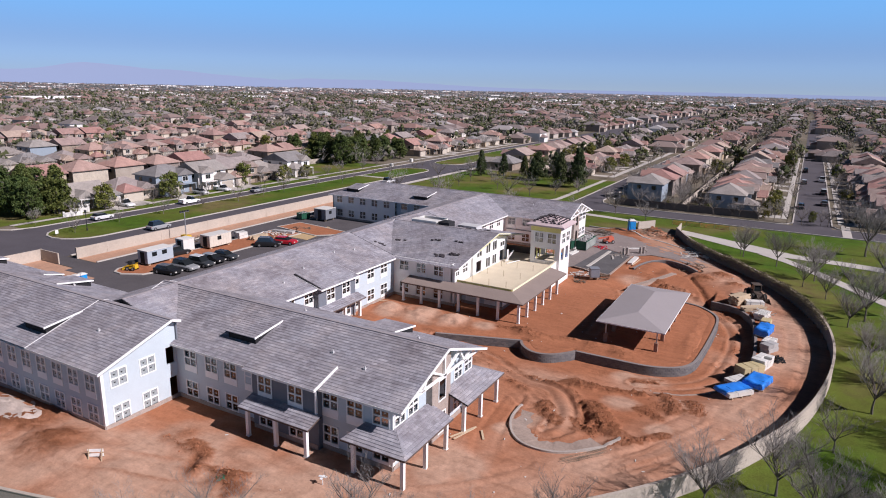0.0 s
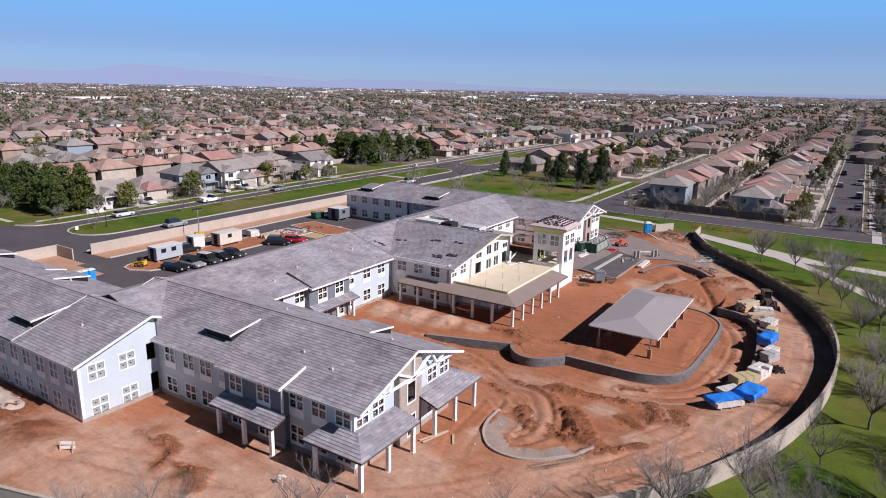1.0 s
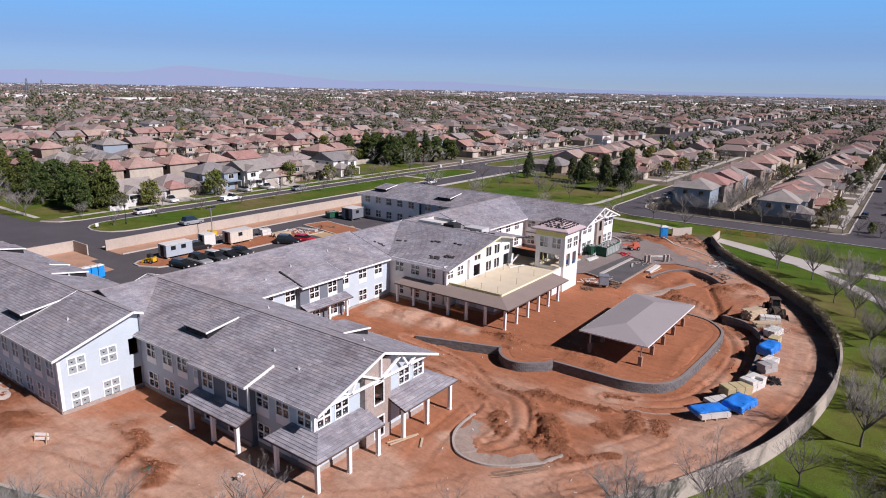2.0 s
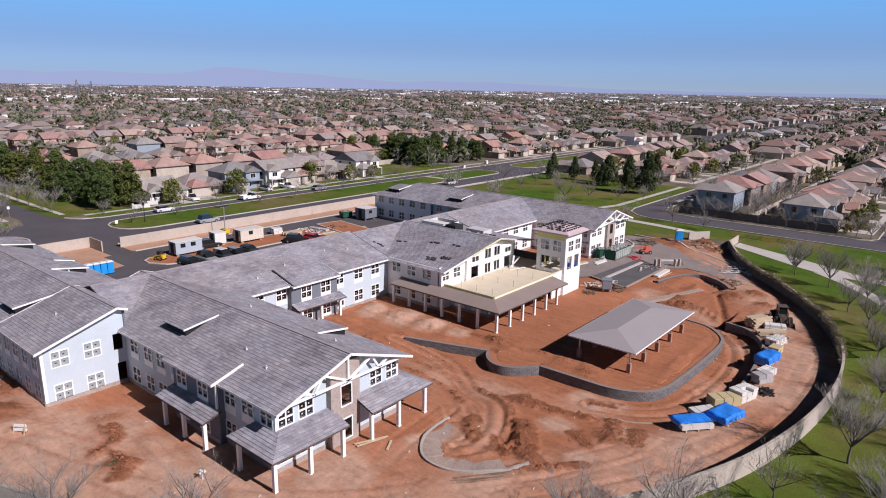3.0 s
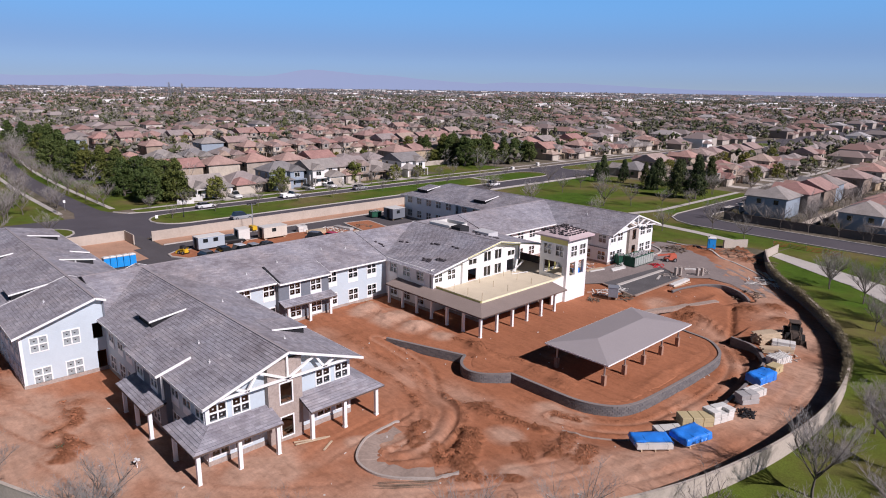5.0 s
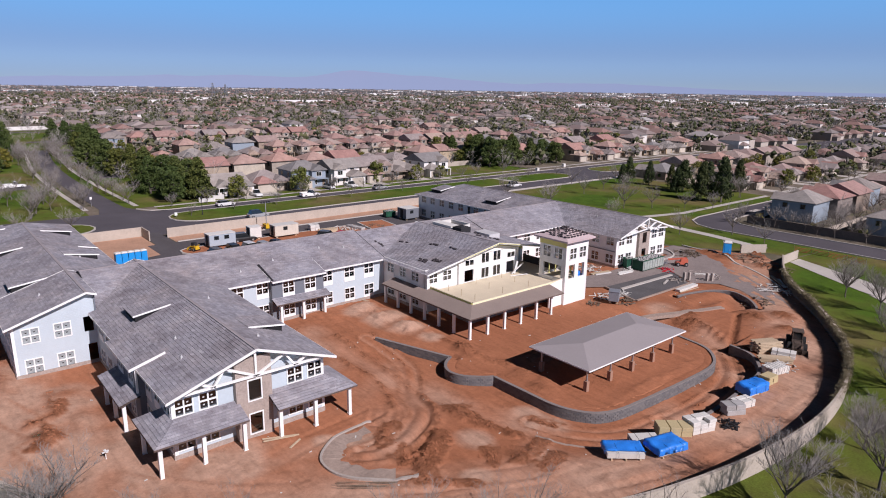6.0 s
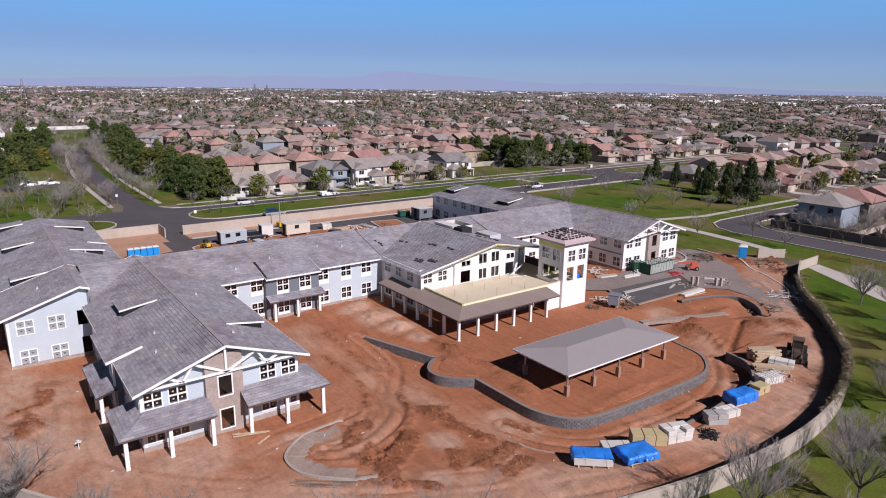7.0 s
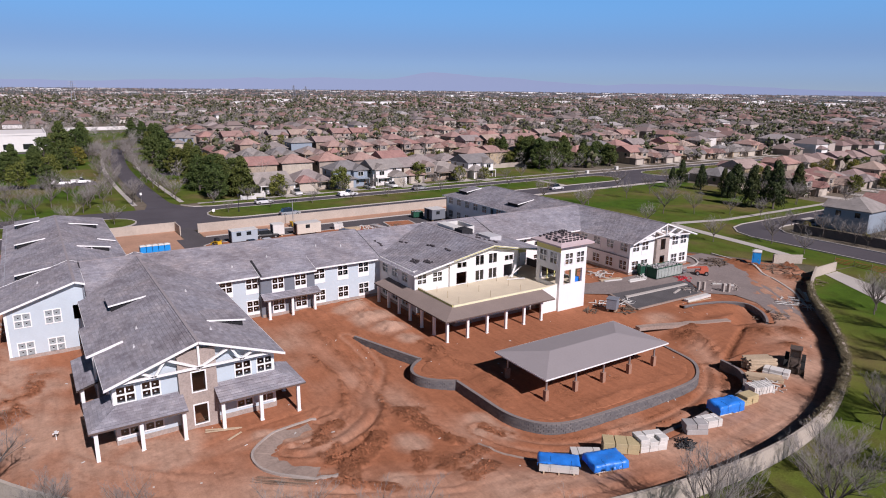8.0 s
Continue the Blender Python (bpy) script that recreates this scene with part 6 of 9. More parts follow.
part("fascia", bm, M_WHITE, pavilion, "white edge board")
for k in range(5):
    for x in (X0 + 1.0, X1 - 1.0):
        y = Y0 + 1.0 + k * (Y1 - Y0 - 2.0) / 4
        bm = bmesh.new()
        box(bm, x - 0.07, x + 0.07, y - 0.07, y + 0.07, 1.0, ZE - 0.1)
        post = part("post", bm, M_STEEL, pavilion)
        bm = bmesh.new()
        box(bm, x - 0.21, x + 0.21, y - 0.21, y + 0.21, -0.2, 1.15)
        part("post_base", bm, M_PAVBASE, pavilion, "brown boxed post base")
ob_world_mode[0] = False


def block_wall(name, line, z0, z1, label, cap=True):
    """A curved retaining wall of split-faced blocks in running courses."""
    wall = thing(name, label, "retaining wall", kind="structure")
    rnd = random.Random(len(line))
    L = [0.0]
    for a, b in zip(line, line[1:]):
        L.append(L[-1] + math.dist(a, b))

    def at(s):
        s = max(0.0, min(L[-1] - 1e-4, s))
        i = max(k for k in range(len(L)) if L[k] <= s)
        i = min(i, len(line) - 2)
        t = (s - L[i]) / (L[i + 1] - L[i] + 1e-9)
        return Vector((line[i][0] + (line[i + 1][0] - line[i][0]) * t, line[i][1] + (line[i + 1][1] - line[i][1]) * t, 0))
    bm = bmesh.new()
    n = int(round((z1 - z0) / 0.2))
    for c in range(n):
        s = 0.0 if c % 2 else -0.22
        while s < L[-1] - 0.1:
            a, b = at(s + 0.012), at(s + 0.438)
            if (b - a).length > 0.1:
                o = rnd.uniform(-0.012, 0.012)
                zc = z0 + 0.2 * c
                d = (b - a).normalized()
                nn = Vector((-d.y, d.x, 0)) * o
                beam(bm, a + nn + Vector((0, 0, zc + 0.1)), b + nn + Vector((0, 0, zc + 0.1)), 0.3, 0.188)
            s += 0.45
    ob = part("block", bm, M_BLOCKS, wall)
    ob["kind"] = "stuff"
    if cap:
        bm = bmesh.new()
        ribbon(bm, line, 0.33, z1, z1 + 0.06)
        part("coping", bm, M_COPING, wall, "flat coping dusted with earth")
    return wall


M_BLOCKS = island_material("split_faced_block", [(0, (0.125, 0.122, 0.128)), (0.5, (0.15, 0.148, 0.15)), (1, (0.18, 0.172, 0.17))])
block_wall("retaining_wall", INNER, -1.1, 0.1, "grey split-block retaining wall curving round the pavilion lawn")
block_wall("retaining_wall", BULGE, -1.1, 0.1, "grey split-block retaining wall in a rounded bulge")
block_wall("retaining_wall", STRAIGHT, -0.9, 0.1, "low grey split-block retaining wall before the verandah")
block_wall("retaining_wall", EASTWALL, -1.1, 0.1, "grey split-block retaining wall beside the material stacks")
block_wall("retaining_wall", NORTHARC, -0.9, 0.1, "grey split-block retaining wall round a sunken planter")
for line, w, lab in ((KERBLOOP, 0.2, "pale concrete kerb looping round a planting bed"), (LOWKERB, 0.9, "pale concrete footing strip in the earth")):
    bm = bmesh.new()
    ribbon(bm, line, w, lambda p: -0.3, (lambda p: earth_height(p[0], p[1])[0] + 0.18) if line is KERBLOOP else (lambda p: max(0.16, earth_height(p[0], p[1])[0] + 0.06)))
    tagged(part("kerb", bm, M_SLAB if line is KERBLOOP else M_APRON), lab, "kerb", kind="structure")

bm = bmesh.new()
ins = []
for i, p in enumerate(KERBLOOP[2:-4]):
    a, b = KERBLOOP[max(i + 1, 0)], KERBLOOP[i + 3]
    d = Vector((b[0] - a[0], b[1] - a[1])).normalized()
    w = 1.75 + 0.8 * noise.noise((i * 0.33, 2.0, 0))
    ins.append((bm.verts.new((p[0], p[1], earth_height(*p)[0] + 0.09)), bm.verts.new((p[0] - d.y * w, p[1] + d.x * w, earth_height(p[0] - d.y * w, p[1] + d.x * w)[0] + 0.02))))
for a, b in zip(ins, ins[1:]):
    bm.faces.new((a[0], b[0], b[1], a[1]))
tagged(part("concrete_apron", bm, M_APRON), "pale concrete apron inside the looping kerb", "paving", kind="structure")
# boundary wall
boundary = thing("boundary_wall", "long curved beige stuccoed block wall round the site", "wall", kind="structure")
bm = bmesh.new()
ribbon(bm, BOUND, 0.2, -0.3, 1.75)
part("wall_run", bm, M_BLOCKWALL, boundary)
# thin dark skin added inside: paints in the shade on this face
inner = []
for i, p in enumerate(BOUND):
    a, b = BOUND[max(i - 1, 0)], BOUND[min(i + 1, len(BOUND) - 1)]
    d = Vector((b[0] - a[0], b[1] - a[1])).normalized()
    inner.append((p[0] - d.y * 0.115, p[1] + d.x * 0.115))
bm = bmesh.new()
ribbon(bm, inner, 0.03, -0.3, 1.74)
part("wall_inner_face", bm, M_INNERSHADE, boundary, "thin dark inner skin, the wall's shade put into its colour")
bm = bmesh.new()
ribbon(bm, BOUND, 0.26, 1.75, 1.82)
part("wall_coping", bm, M_BLOCKWALL, boundary)
west_wall = thing("boundary_wall", "straight beige block wall along the avenue with a gap for the drive", "wall", kind="structure")
for a, b in (((-106, 62.3), (-106, 135)), ((-110, 46), (-110, 58.6)), ((-110, 58.6), (-105, 58.6)), ((-106, 135), (-72, 135)), ((-30.2, 143.4), (-27.4, 147.6)), ((-21.6, 141), (-21.8, 147.8))):
    d = Vector((b[0] - a[0], b[1] - a[1]))
    n = max(1, int(d.length / 5.4))
    for k in range(n):
        p, q = Vector(a) + d * (k / n), Vector(a) + d * ((k + 1) / n)
        e = d.normalized() * 0.02
        bm = bmesh.new()
        beam(bm, (p.x + e.x, p.y + e.y, 0.65 if p.x > -40 else 0.8), (q.x - e.x, q.y - e.y, 0.65 if p.x > -40 else 0.8), 0.2, 1.9 if p.x > -40 else 2.2)
        part("wall_panel", bm, M_BLOCKWALL, west_wall)
        bm = bmesh.new()
        box(bm, p.x - 0.13, p.x + 0.13, p.y - 0.13, p.y + 0.13, -0.2, 1.62 if p.x > -40 else 1.94)
        part("wall_pier", bm, M_BLOCKWALL, west_wall)


# dry brush that overhangs the wall from the park side
rnd = random.Random(41)
bm = bmesh.new()
hedge = [(p, q) for p, q in zip(BOUND, BOUND[1:]) if 88 < p[1] < 131]
for p, q in hedge:
    d = Vector((q[0] - p[0], q[1] - p[1], 0)).normalized()
    n = Vector((d.y, -d.x, 0))
    full = min(1.0, (p[1] - 86) / 14) * min(1.0, (133 - p[1]) / 8)
    for k in range(int(900 * full)):
        along = rnd.uniform(0, 1.6)
        puff = 0.55 + 0.5 * noise.noise((p[0] * 0.35 + along * 0.2, p[1] * 0.35, 4.0)) + 0.4 * noise.noise((p[0] * 1.1, p[1] * 1.1 + along, 9.0))
        o = Vector((*p, 0)) + d * along + n * rnd.gauss(-0.06, 0.2) + Vector((0, 0, rnd.uniform(0.5, 1.6) if k % 4 == 0 else 1.5 + rnd.uniform(0.0, 0.75) * puff))
        v = (Vector((rnd.uniform(-1, 1), rnd.uniform(-1, 1), rnd.uniform(-0.3, 0.8))) - n * 0.4).normalized()
        s_ = v.cross(Vector((rnd.uniform(-1, 1), rnd.uniform(-1, 1), 0.4))).normalized()
        face(bm, (o - s_ * 0.022, o + s_ * 0.022, o + v * rnd.uniform(0.2, 0.42)))
tagged(part("dry_hedge", bm, M_BRUSH), "dry brown brush growing along the outside of the wall", "hedge", kind="stuff")


# ---- site things ----
def tarp_stack(x, y, L, W, H, turn, label, bare=False):
    """A stack under a tarpaulin that sags and folds over its edges."""
    e = thing("tarped_stack", label, "building material", "material stacks", (x, y, 0.05))
    e.matrix_basis = pose(x, y, 0.05, 0, 0, turn)
    bm = bmesh.new()
    box(bm, -L / 2 + 0.1, L / 2 - 0.1, -W / 2 + 0.1, W / 2 - 0.1, 0.12, H - 0.08)
    part("sheet_pack", bm, M_PALEBOX, e, "pale stacked sheets")
    for k in (-1, 0, 1):
        bm = bmesh.new()
        box(bm, k * L * 0.36 - 0.06, k * L * 0.36 + 0.06, -W / 2, W / 2, -0.05, 0.12)
        part("bearer", bm, M_LUMBER, e)
    bm = bmesh.new()
    n, m = 22, 16
    v = {}
    for i in range(n + 1):
        for j in range(m + 1):
            a, b = (i / n - 0.5) * (L + 1.1), (j / m - 0.5) * (W + 1.1)
            over = max(0, abs(a) - L / 2) + max(0, abs(b) - W / 2)
            z = H - min(H - 0.25, over * 1.7) + 0.13 * noise.noise((a * 0.9 + x, b * 1.0, 1)) + 0.12 * abs(noise.noise((a * 1.2 + b * 2.2 + x, b * 1.1 - a, 4))) + 0.03 * noise.noise((a * 5 + x, b * 4, 1)) * (1 + over * 2)
            ax = max(-L / 2 - 0.05, min(L / 2 + 0.05, a)) + 0.07 * noise.noise((b * 3, x, 2)) * (over > 0)
            by = max(-W / 2 - 0.05, min(W / 2 + 0.05, b)) + 0.07 * noise.noise((a * 3, x, 5)) * (over > 0)
            if bare and b < -W / 2 + 0.42:
                z, by = H + 0.02 + 0.03 * noise.noise((a * 3, b, 7)), -W / 2 + 0.42 + 0.12 * noise.noise((a * 1.5, 3.0, x))
            v[i, j] = bm.verts.new((ax, by, max(0.04, z)))
    for i in range(n):
        for j in range(m):
            bm.faces.new((v[i, j], v[i + 1, j], v[i + 1, j + 1], v[i, j + 1]))
    part("tarpaulin", bm, M_TARP, e, "creased blue tarpaulin", smooth=True)
    bm = bmesh.new()
    for k in (-0.2, 0.3):
        tube(bm, [(k * L, -W / 2 - 0.09, 0.3), (k * L, -W / 2 - 0.07, H + 0.02), (k * L, W / 2 + 0.07, H + 0.02), (k * L, W / 2 + 0.09, 0.1)], [0.012] * 4, 4)
    part("strap", bm, M_RUBBER, e)
    return e


def crate_stack(name, x, y, turn, nx, ny, nz, sx, sy, sz, material, label, jitter=0.05, straps=True, pallet=True):
    """Wrapped bundles in rows and layers on pallets."""
    e = thing(name, label, "building material", "material stacks")
    e.matrix_basis = pose(x, y, 0.04, 0, 0, turn)
    rnd = random.Random(int(x * 31 + y * 7))
    if pallet:
        bm = bmesh.new()
        for k in range(4):
            yy = (k - 1.5) * ny * sy / 3.6
            box(bm, -nx * sx / 2, nx * sx / 2, yy - 0.06, yy + 0.06, -0.04, 0.12)
        part("pallet", bm, M_LUMBER, e)
    for i in range(nx):
        for j in range(ny):
            for k in range(nz):
                if k == nz - 1 and nz > 2 and rnd.random() < 0.2:
                    continue
                cx, cy = (i + 0.5 - nx / 2) * sx + rnd.uniform(-jitter, jitter), (j + 0.5 - ny / 2) * sy + rnd.uniform(-jitter, jitter)
                bm = bmesh.new()
                vs = box(bm, cx - sx * 0.48, cx + sx * 0.48, cy - sy * 0.48, cy + sy * 0.48, 0.12 + k * sz, 0.12 + (k + 0.97) * sz)
                bmesh.ops.bevel(bm, geom=bm.edges[:], offset=0.02, segments=1, affect="EDGES")
                b = part("wrapped_block", bm, material, e)
                if straps:
                    bm = bmesh.new()
                    for f in (-0.25, 0.25):
                        box(bm, cx + f * sx - 0.02, cx + f * sx + 0.02, cy - sy * 0.488, cy + sy * 0.488, 0.11 + k * sz, 0.128 + (k + 0.97) * sz)
                    part("band", bm, M_BLACK, b)
    return e


def lumber_stack(x, y, turn, L, rows, layers, label):
    e = thing("lumber_stack", label, "building material", "material stacks")
    e.matrix_basis = pose(x, y, 0.05, 0, 0, turn)
    rnd = random.Random(int(x * 17 + y))
    for k in range(layers):
        for r in range(rows):
            bm = bmesh.new()
            o, w = rnd.uniform(-0.25, 0.25), 0.26
            yy = (r - rows / 2) * 0.29
            box(bm, -L / 2 + o, L / 2 + o, yy, yy + w, 0.1 + k * 0.19, 0.1 + k * 0.19 + 0.15, 0, Matrix.Rotation(rnd.uniform(-0.02, 0.02), 4, "Z"))
            part("board", bm, M_LUMBER, e)
        if k % 3 == 0:
            bm = bmesh.new()
            for f in (-0.35, 0.35):
                box(bm, f * L - 0.05, f * L + 0.05, -rows * 0.15, rows * 0.15, 0.06 + k * 0.19, 0.1 + k * 0.19)
            part("spacer", bm, M_LUMBER, e)
    return e


tarp_stack(-3.0, 67.2, 3.3, 2.2, 0.62, 49, "low stack of sheets under a creased blue tarpaulin on the earth", True)
tarp_stack(-1.1, 70.5, 3.0, 2.0, 0.85, 74, "stack under a blue tarpaulin with straps beside the retaining wall")
tarp_stack(-1.5, 87.0, 2.9, 1.6, 1.15, 80, "tall stack under a blue tarpaulin")
crate_stack("board_pallet", -3.0, 70.3, 56, 1, 1, 1, 2.6, 1.3, 0.35, M_PALEBOX, "flat pallet of pale boards beside blue tarpaulins", pallet=True)
crate_stack("tan_bundle_stack", -2.1, 73.3, 50, 3, 1, 2, 0.98, 1.5, 0.46, M_TANBOX, "olive-tan wrapped bundles on pallets", 0.03, False)
crate_stack("white_block_stack", -1.0, 75.7, 72, 3, 2, 4, 0.85, 0.75, 0.30, M_PALEBOX, "white wrapped blocks stacked on pallets", 0.05, False)
crate_stack("grey_bundle_stack", -0.6, 81.2, 60, 2, 1, 2, 1.0, 1.2, 0.5, M_GREYBOX, "grey bundles strapped on pallets", 0.06, False)
crate_stack("plank_bundle", -0.7, 83.3, 76, 1, 2, 2, 2.2, 0.6, 0.36, M_PALEBOX, "pale bundle of long boards")
crate_stack("yellow_lumber_bundle", -1.5, 90.1, 84, 3, 1, 3, 0.85, 1.2, 0.28, M_TANBOX, "yellowish lumber bundles on pallets", 0.06, False)
crate_stack("white_block_stack", -2.1, 93.6, 74, 3, 2, 2, 0.85, 0.7, 0.42, M_PALEBOX, "white wrapped bundles on the earth", 0.06)
lumber_stack(-5.5, 98.9, 62, 3.0, 5, 7, "tall stack of raw timber boards beside the loader")
lumber_stack(-3.4, 96.6, 40, 3.4, 4, 3, "loose pile of pale boards")
crate_stack("sheet_bundle", -3.5, 98.9, 20, 1, 1, 2, 2.6, 1.2, 0.35, M_PALEBOX, "pale sheet bundle leaning by the lumber", 0.1)


def rubble(name, x, y, r, n, h, material, label, seed, long=0.5):
    """A heap of odd sticks and lumps, joined."""
    rnd = random.Random(seed)
    bm = bmesh.new()
    for _ in range(n):
        a, d = rnd.uniform(0, math.tau), r * math.sqrt(rnd.random())
        px, py = x + d * math.cos(a), y + d * math.sin(a)
        z = earth_height(px, py)[0] + h * (1 - d / r) * rnd.random()
        t, l = rnd.uniform(0, math.tau), rnd.uniform(0.2, 1.0) * long
        beam(bm, (px - l * math.cos(t), py - l * math.sin(t), z + 0.05), (px + l * math.cos(t), py + l * math.sin(t), z + rnd.uniform(0.03, 0.35)), rnd.uniform(0.05, 0.17), rnd.uniform(0.03, 0.1))
    tagged(part(name, bm, material), label, "debris", kind="stuff")


rubble("dark_rubble", 0.3, 78.6, 0.9, 45, 0.4, M_BLACK, "heap of dark offcuts on the earth", 1, 0.4)
rubble("timber_scraps", -14.4, 116.6, 2.0, 34, 0.6, M_DEBRIS, "pile of brown timber scraps by the planter", 2, 0.7)
rubble("timber_scraps", -2.5, 95.6, 1.8, 40, 0.3, M_PALEBOX, "scattered pale board scraps", 3, 0.5)
rubble("timber_scraps", -36, 134, 3.0, 70, 0.5, M_DEBRIS, "scattered dark timber and debris by the far wall", 4, 0.9)
rubble("timber_scraps", -15.6, 124.4, 2.6, 50, 0.5, M_PALEBOX, "heap of pale panels by the boundary wall", 5, 0.9)
rubble("timber_scraps", -26.4, 122, 3.2, 30, 0.2, M_SLAB, "loose concrete and pipe pieces", 6, 0.8)
rubble("timber_scraps", -27.4, 116.4, 1.5, 22, 0.35, M_SLAB, "broken concrete and forms lying on the court", 7, 0.8)
rubble("timber_scraps", -26.4, 101.2, 1.3, 26, 0.3, M_DEBRIS, "dark timber forms at the court edge", 27, 1.0)
rubble("timber_scraps", -43, 112.6, 3.0, 22, 0.2, M_DEBRIS, "timber offcuts beside the far wing", 8, 1.2)
rubble("timber_scraps", -29.8, 100.8, 1.8, 26, 0.2, M_PALEBOX, "white panels and offcuts by the tower", 9, 0.8)
rubble("timber_scraps", -28.8, 103.8, 1.4, 26, 0.35, M_PALEBOX, "white rolls and panels piled on the court", 28, 0.9)
rubble("timber_scraps", -28.6, 96.8, 1.0, 18, 0.25, M_DEBRIS, "dark timber in a hollow beside the tower", 29, 0.7)
rubble("timber_scraps", -100, 84, 2.5, 40, 0.5, M_DEBRIS, "debris on the earth strip by the wall", 10, 0.7)
rubble("timber_scraps", -91, 93, 3.5, 70, 0.7, M_PALEBOX, "mixed stores and scrap in the yard", 11, 0.8)
for x, y, t, l in ((-23.05, 45.95, 69, 3.1), (-22.85, 45.75, 76, 2.8), (-21.4, 46.45, 122, 1.6), (-23.6, 113.6, 88, 5.0), (-50, 71.5, 30, 3)):
    bm = bmesh.new()
    box(bm, -l / 2, l / 2, -0.09, 0.09, 0.02, 0.07)
    ob = tagged(part("plank", bm, M_LUMBER), "pale plank lying on the red earth", "plank", "loose planks")
    ob.matrix_basis = pose(x, y, earth_height(x, y)[0] + 0.05, 0, 1.5, t)
bm = bmesh.new()
box(bm, -0.4, 0.4, -2.6, 2.6, 0, 0.35)
ob = tagged(part("concrete_slab", bm, M_PALEBOX), "long pale precast slab lying on the ground", "slab")
ob.matrix_basis = pose(-24.3, 114.0, 0.1, 0, 0, 0)
for x, y in ((-27.0, 117.9), (-26.5, 118.5), (-24.5, 120.4), (-24.0, 121.0)):
    bm = bmesh.new()
    box(bm, -0.2, 0.2, -0.2, 0.2, 0, 1.35)
    bmesh.ops.bevel(bm, geom=bm.edges[:], offset=0.03, segments=1, affect="EDGES")
    ob = tagged(part("concrete_pier", bm, M_SLAB), "short square concrete pier", "pier", "gate piers")
    ob.matrix_basis = pose(x, y, 0.1)


# strips and forms on the entry court
for (x0, y0), (x1, y1), w, mat, lab in (((-30.1, 105.4), (-29.7, 118.6), 0.55, M_CONCRETE, "pale concrete edging strip on the court"), ((-27.6, 113.0), (-28.4, 115.4), 0.3, M_CONCRETE, "pale concrete edging strip on the court"),
                                        ((-25.5, 102.6), (-25.3, 117.2), 0.3, M_APRON, "earth-stained kerb form along the court edge"), ((-32.2, 104.4), (-25.8, 102.4), 0.3, M_APRON, "long timber form along the court edge"),
                                        ((-35.2, 111.8), (-34.9, 115.2), 0.5, M_PALEBOX, "white boards lying on the lane"), ((-35.8, 112.6), (-35.4, 116.0), 0.35, M_PALEBOX, "white boards lying on the lane"), ((-38.0, 108.3), (-37.2, 112.2), 0.7, M_LUMBER, "flat pile of raw timber on the lane edge"), ((-37.4, 108.6), (-36.7, 111.8), 0.3, M_PALEBOX, "pale boards lying beside the timber"), ((-27.7, 122.4), (-25.3, 124.4), 0.5, M_PALEBOX, "white board lying by the piers"),
                                        ((-15.8, 127.6), (-19.2, 131.4), 0.5, M_LUMBER, "pale planks by the boundary wall"), ((-15.0, 126.6), (-17.6, 130.4), 0.4, M_PALEBOX, "pale panel by the boundary wall")):
    bm = bmesh.new()
    beam(bm, (x0, y0, 0.22), (x1, y1, 0.22), w, 0.16)
    tagged(part("edging_strip" if mat is M_CONCRETE else "board", bm, mat), lab, "strip" if mat is M_CONCRETE else "board", "court strips")


def toilet(label, group):
    e = thing("portable_toilet", label, "portable toilet", group)
    bm = bmesh.new()
    box(bm, -0.56, 0.56, -0.56, 0.56, 0.08, 2.05, taper=0.03)
    part("cabin", bm, M_TOILET, e)
    bm = bmesh.new()
    box(bm, -0.6, 0.6, -0.6, 0.6, 2.05, 2.16)
    box(bm, -0.54, 0.54, -0.54, 0.54, 2.16, 2.3, taper=0.16)
    part("roof", bm, M_PALEBOX, e, "pale domed roof")
    bm = bmesh.new()
    box(bm, -0.62, 0.62, -0.62, 0.62, -0.02, 0.1)
    part("skid", bm, M_RUBBER, e)
    bm = bmesh.new()
    box(bm, 0.55, 0.58, -0.36, 0.36, 0.16, 1.95)
    d = part("door", bm, M_TOILET, e)
    bm = bmesh.new()
    box(bm, 0.58, 0.62, 0.24, 0.3, 0.95, 1.15)
    part("handle", bm, M_STEEL, d)
    return e


one = toilet("blue plastic portable toilet with a pale roof on the earth", "toilets")
one.matrix_basis = pose(-30.5, 138.5, 0.1, 0, 0, -60) @ Matrix.Scale(1.25, 4)
for k in range(5):
    c = copy_thing(one, pose(-90.6 + 0.05 * k, 49.5 + 1.0 * k, 0.06, 0, 0, 4))
    c.scale = (0.86, 0.86, 0.9)
    c["label"] = "bright blue portable toilet in a row of five by the gate"


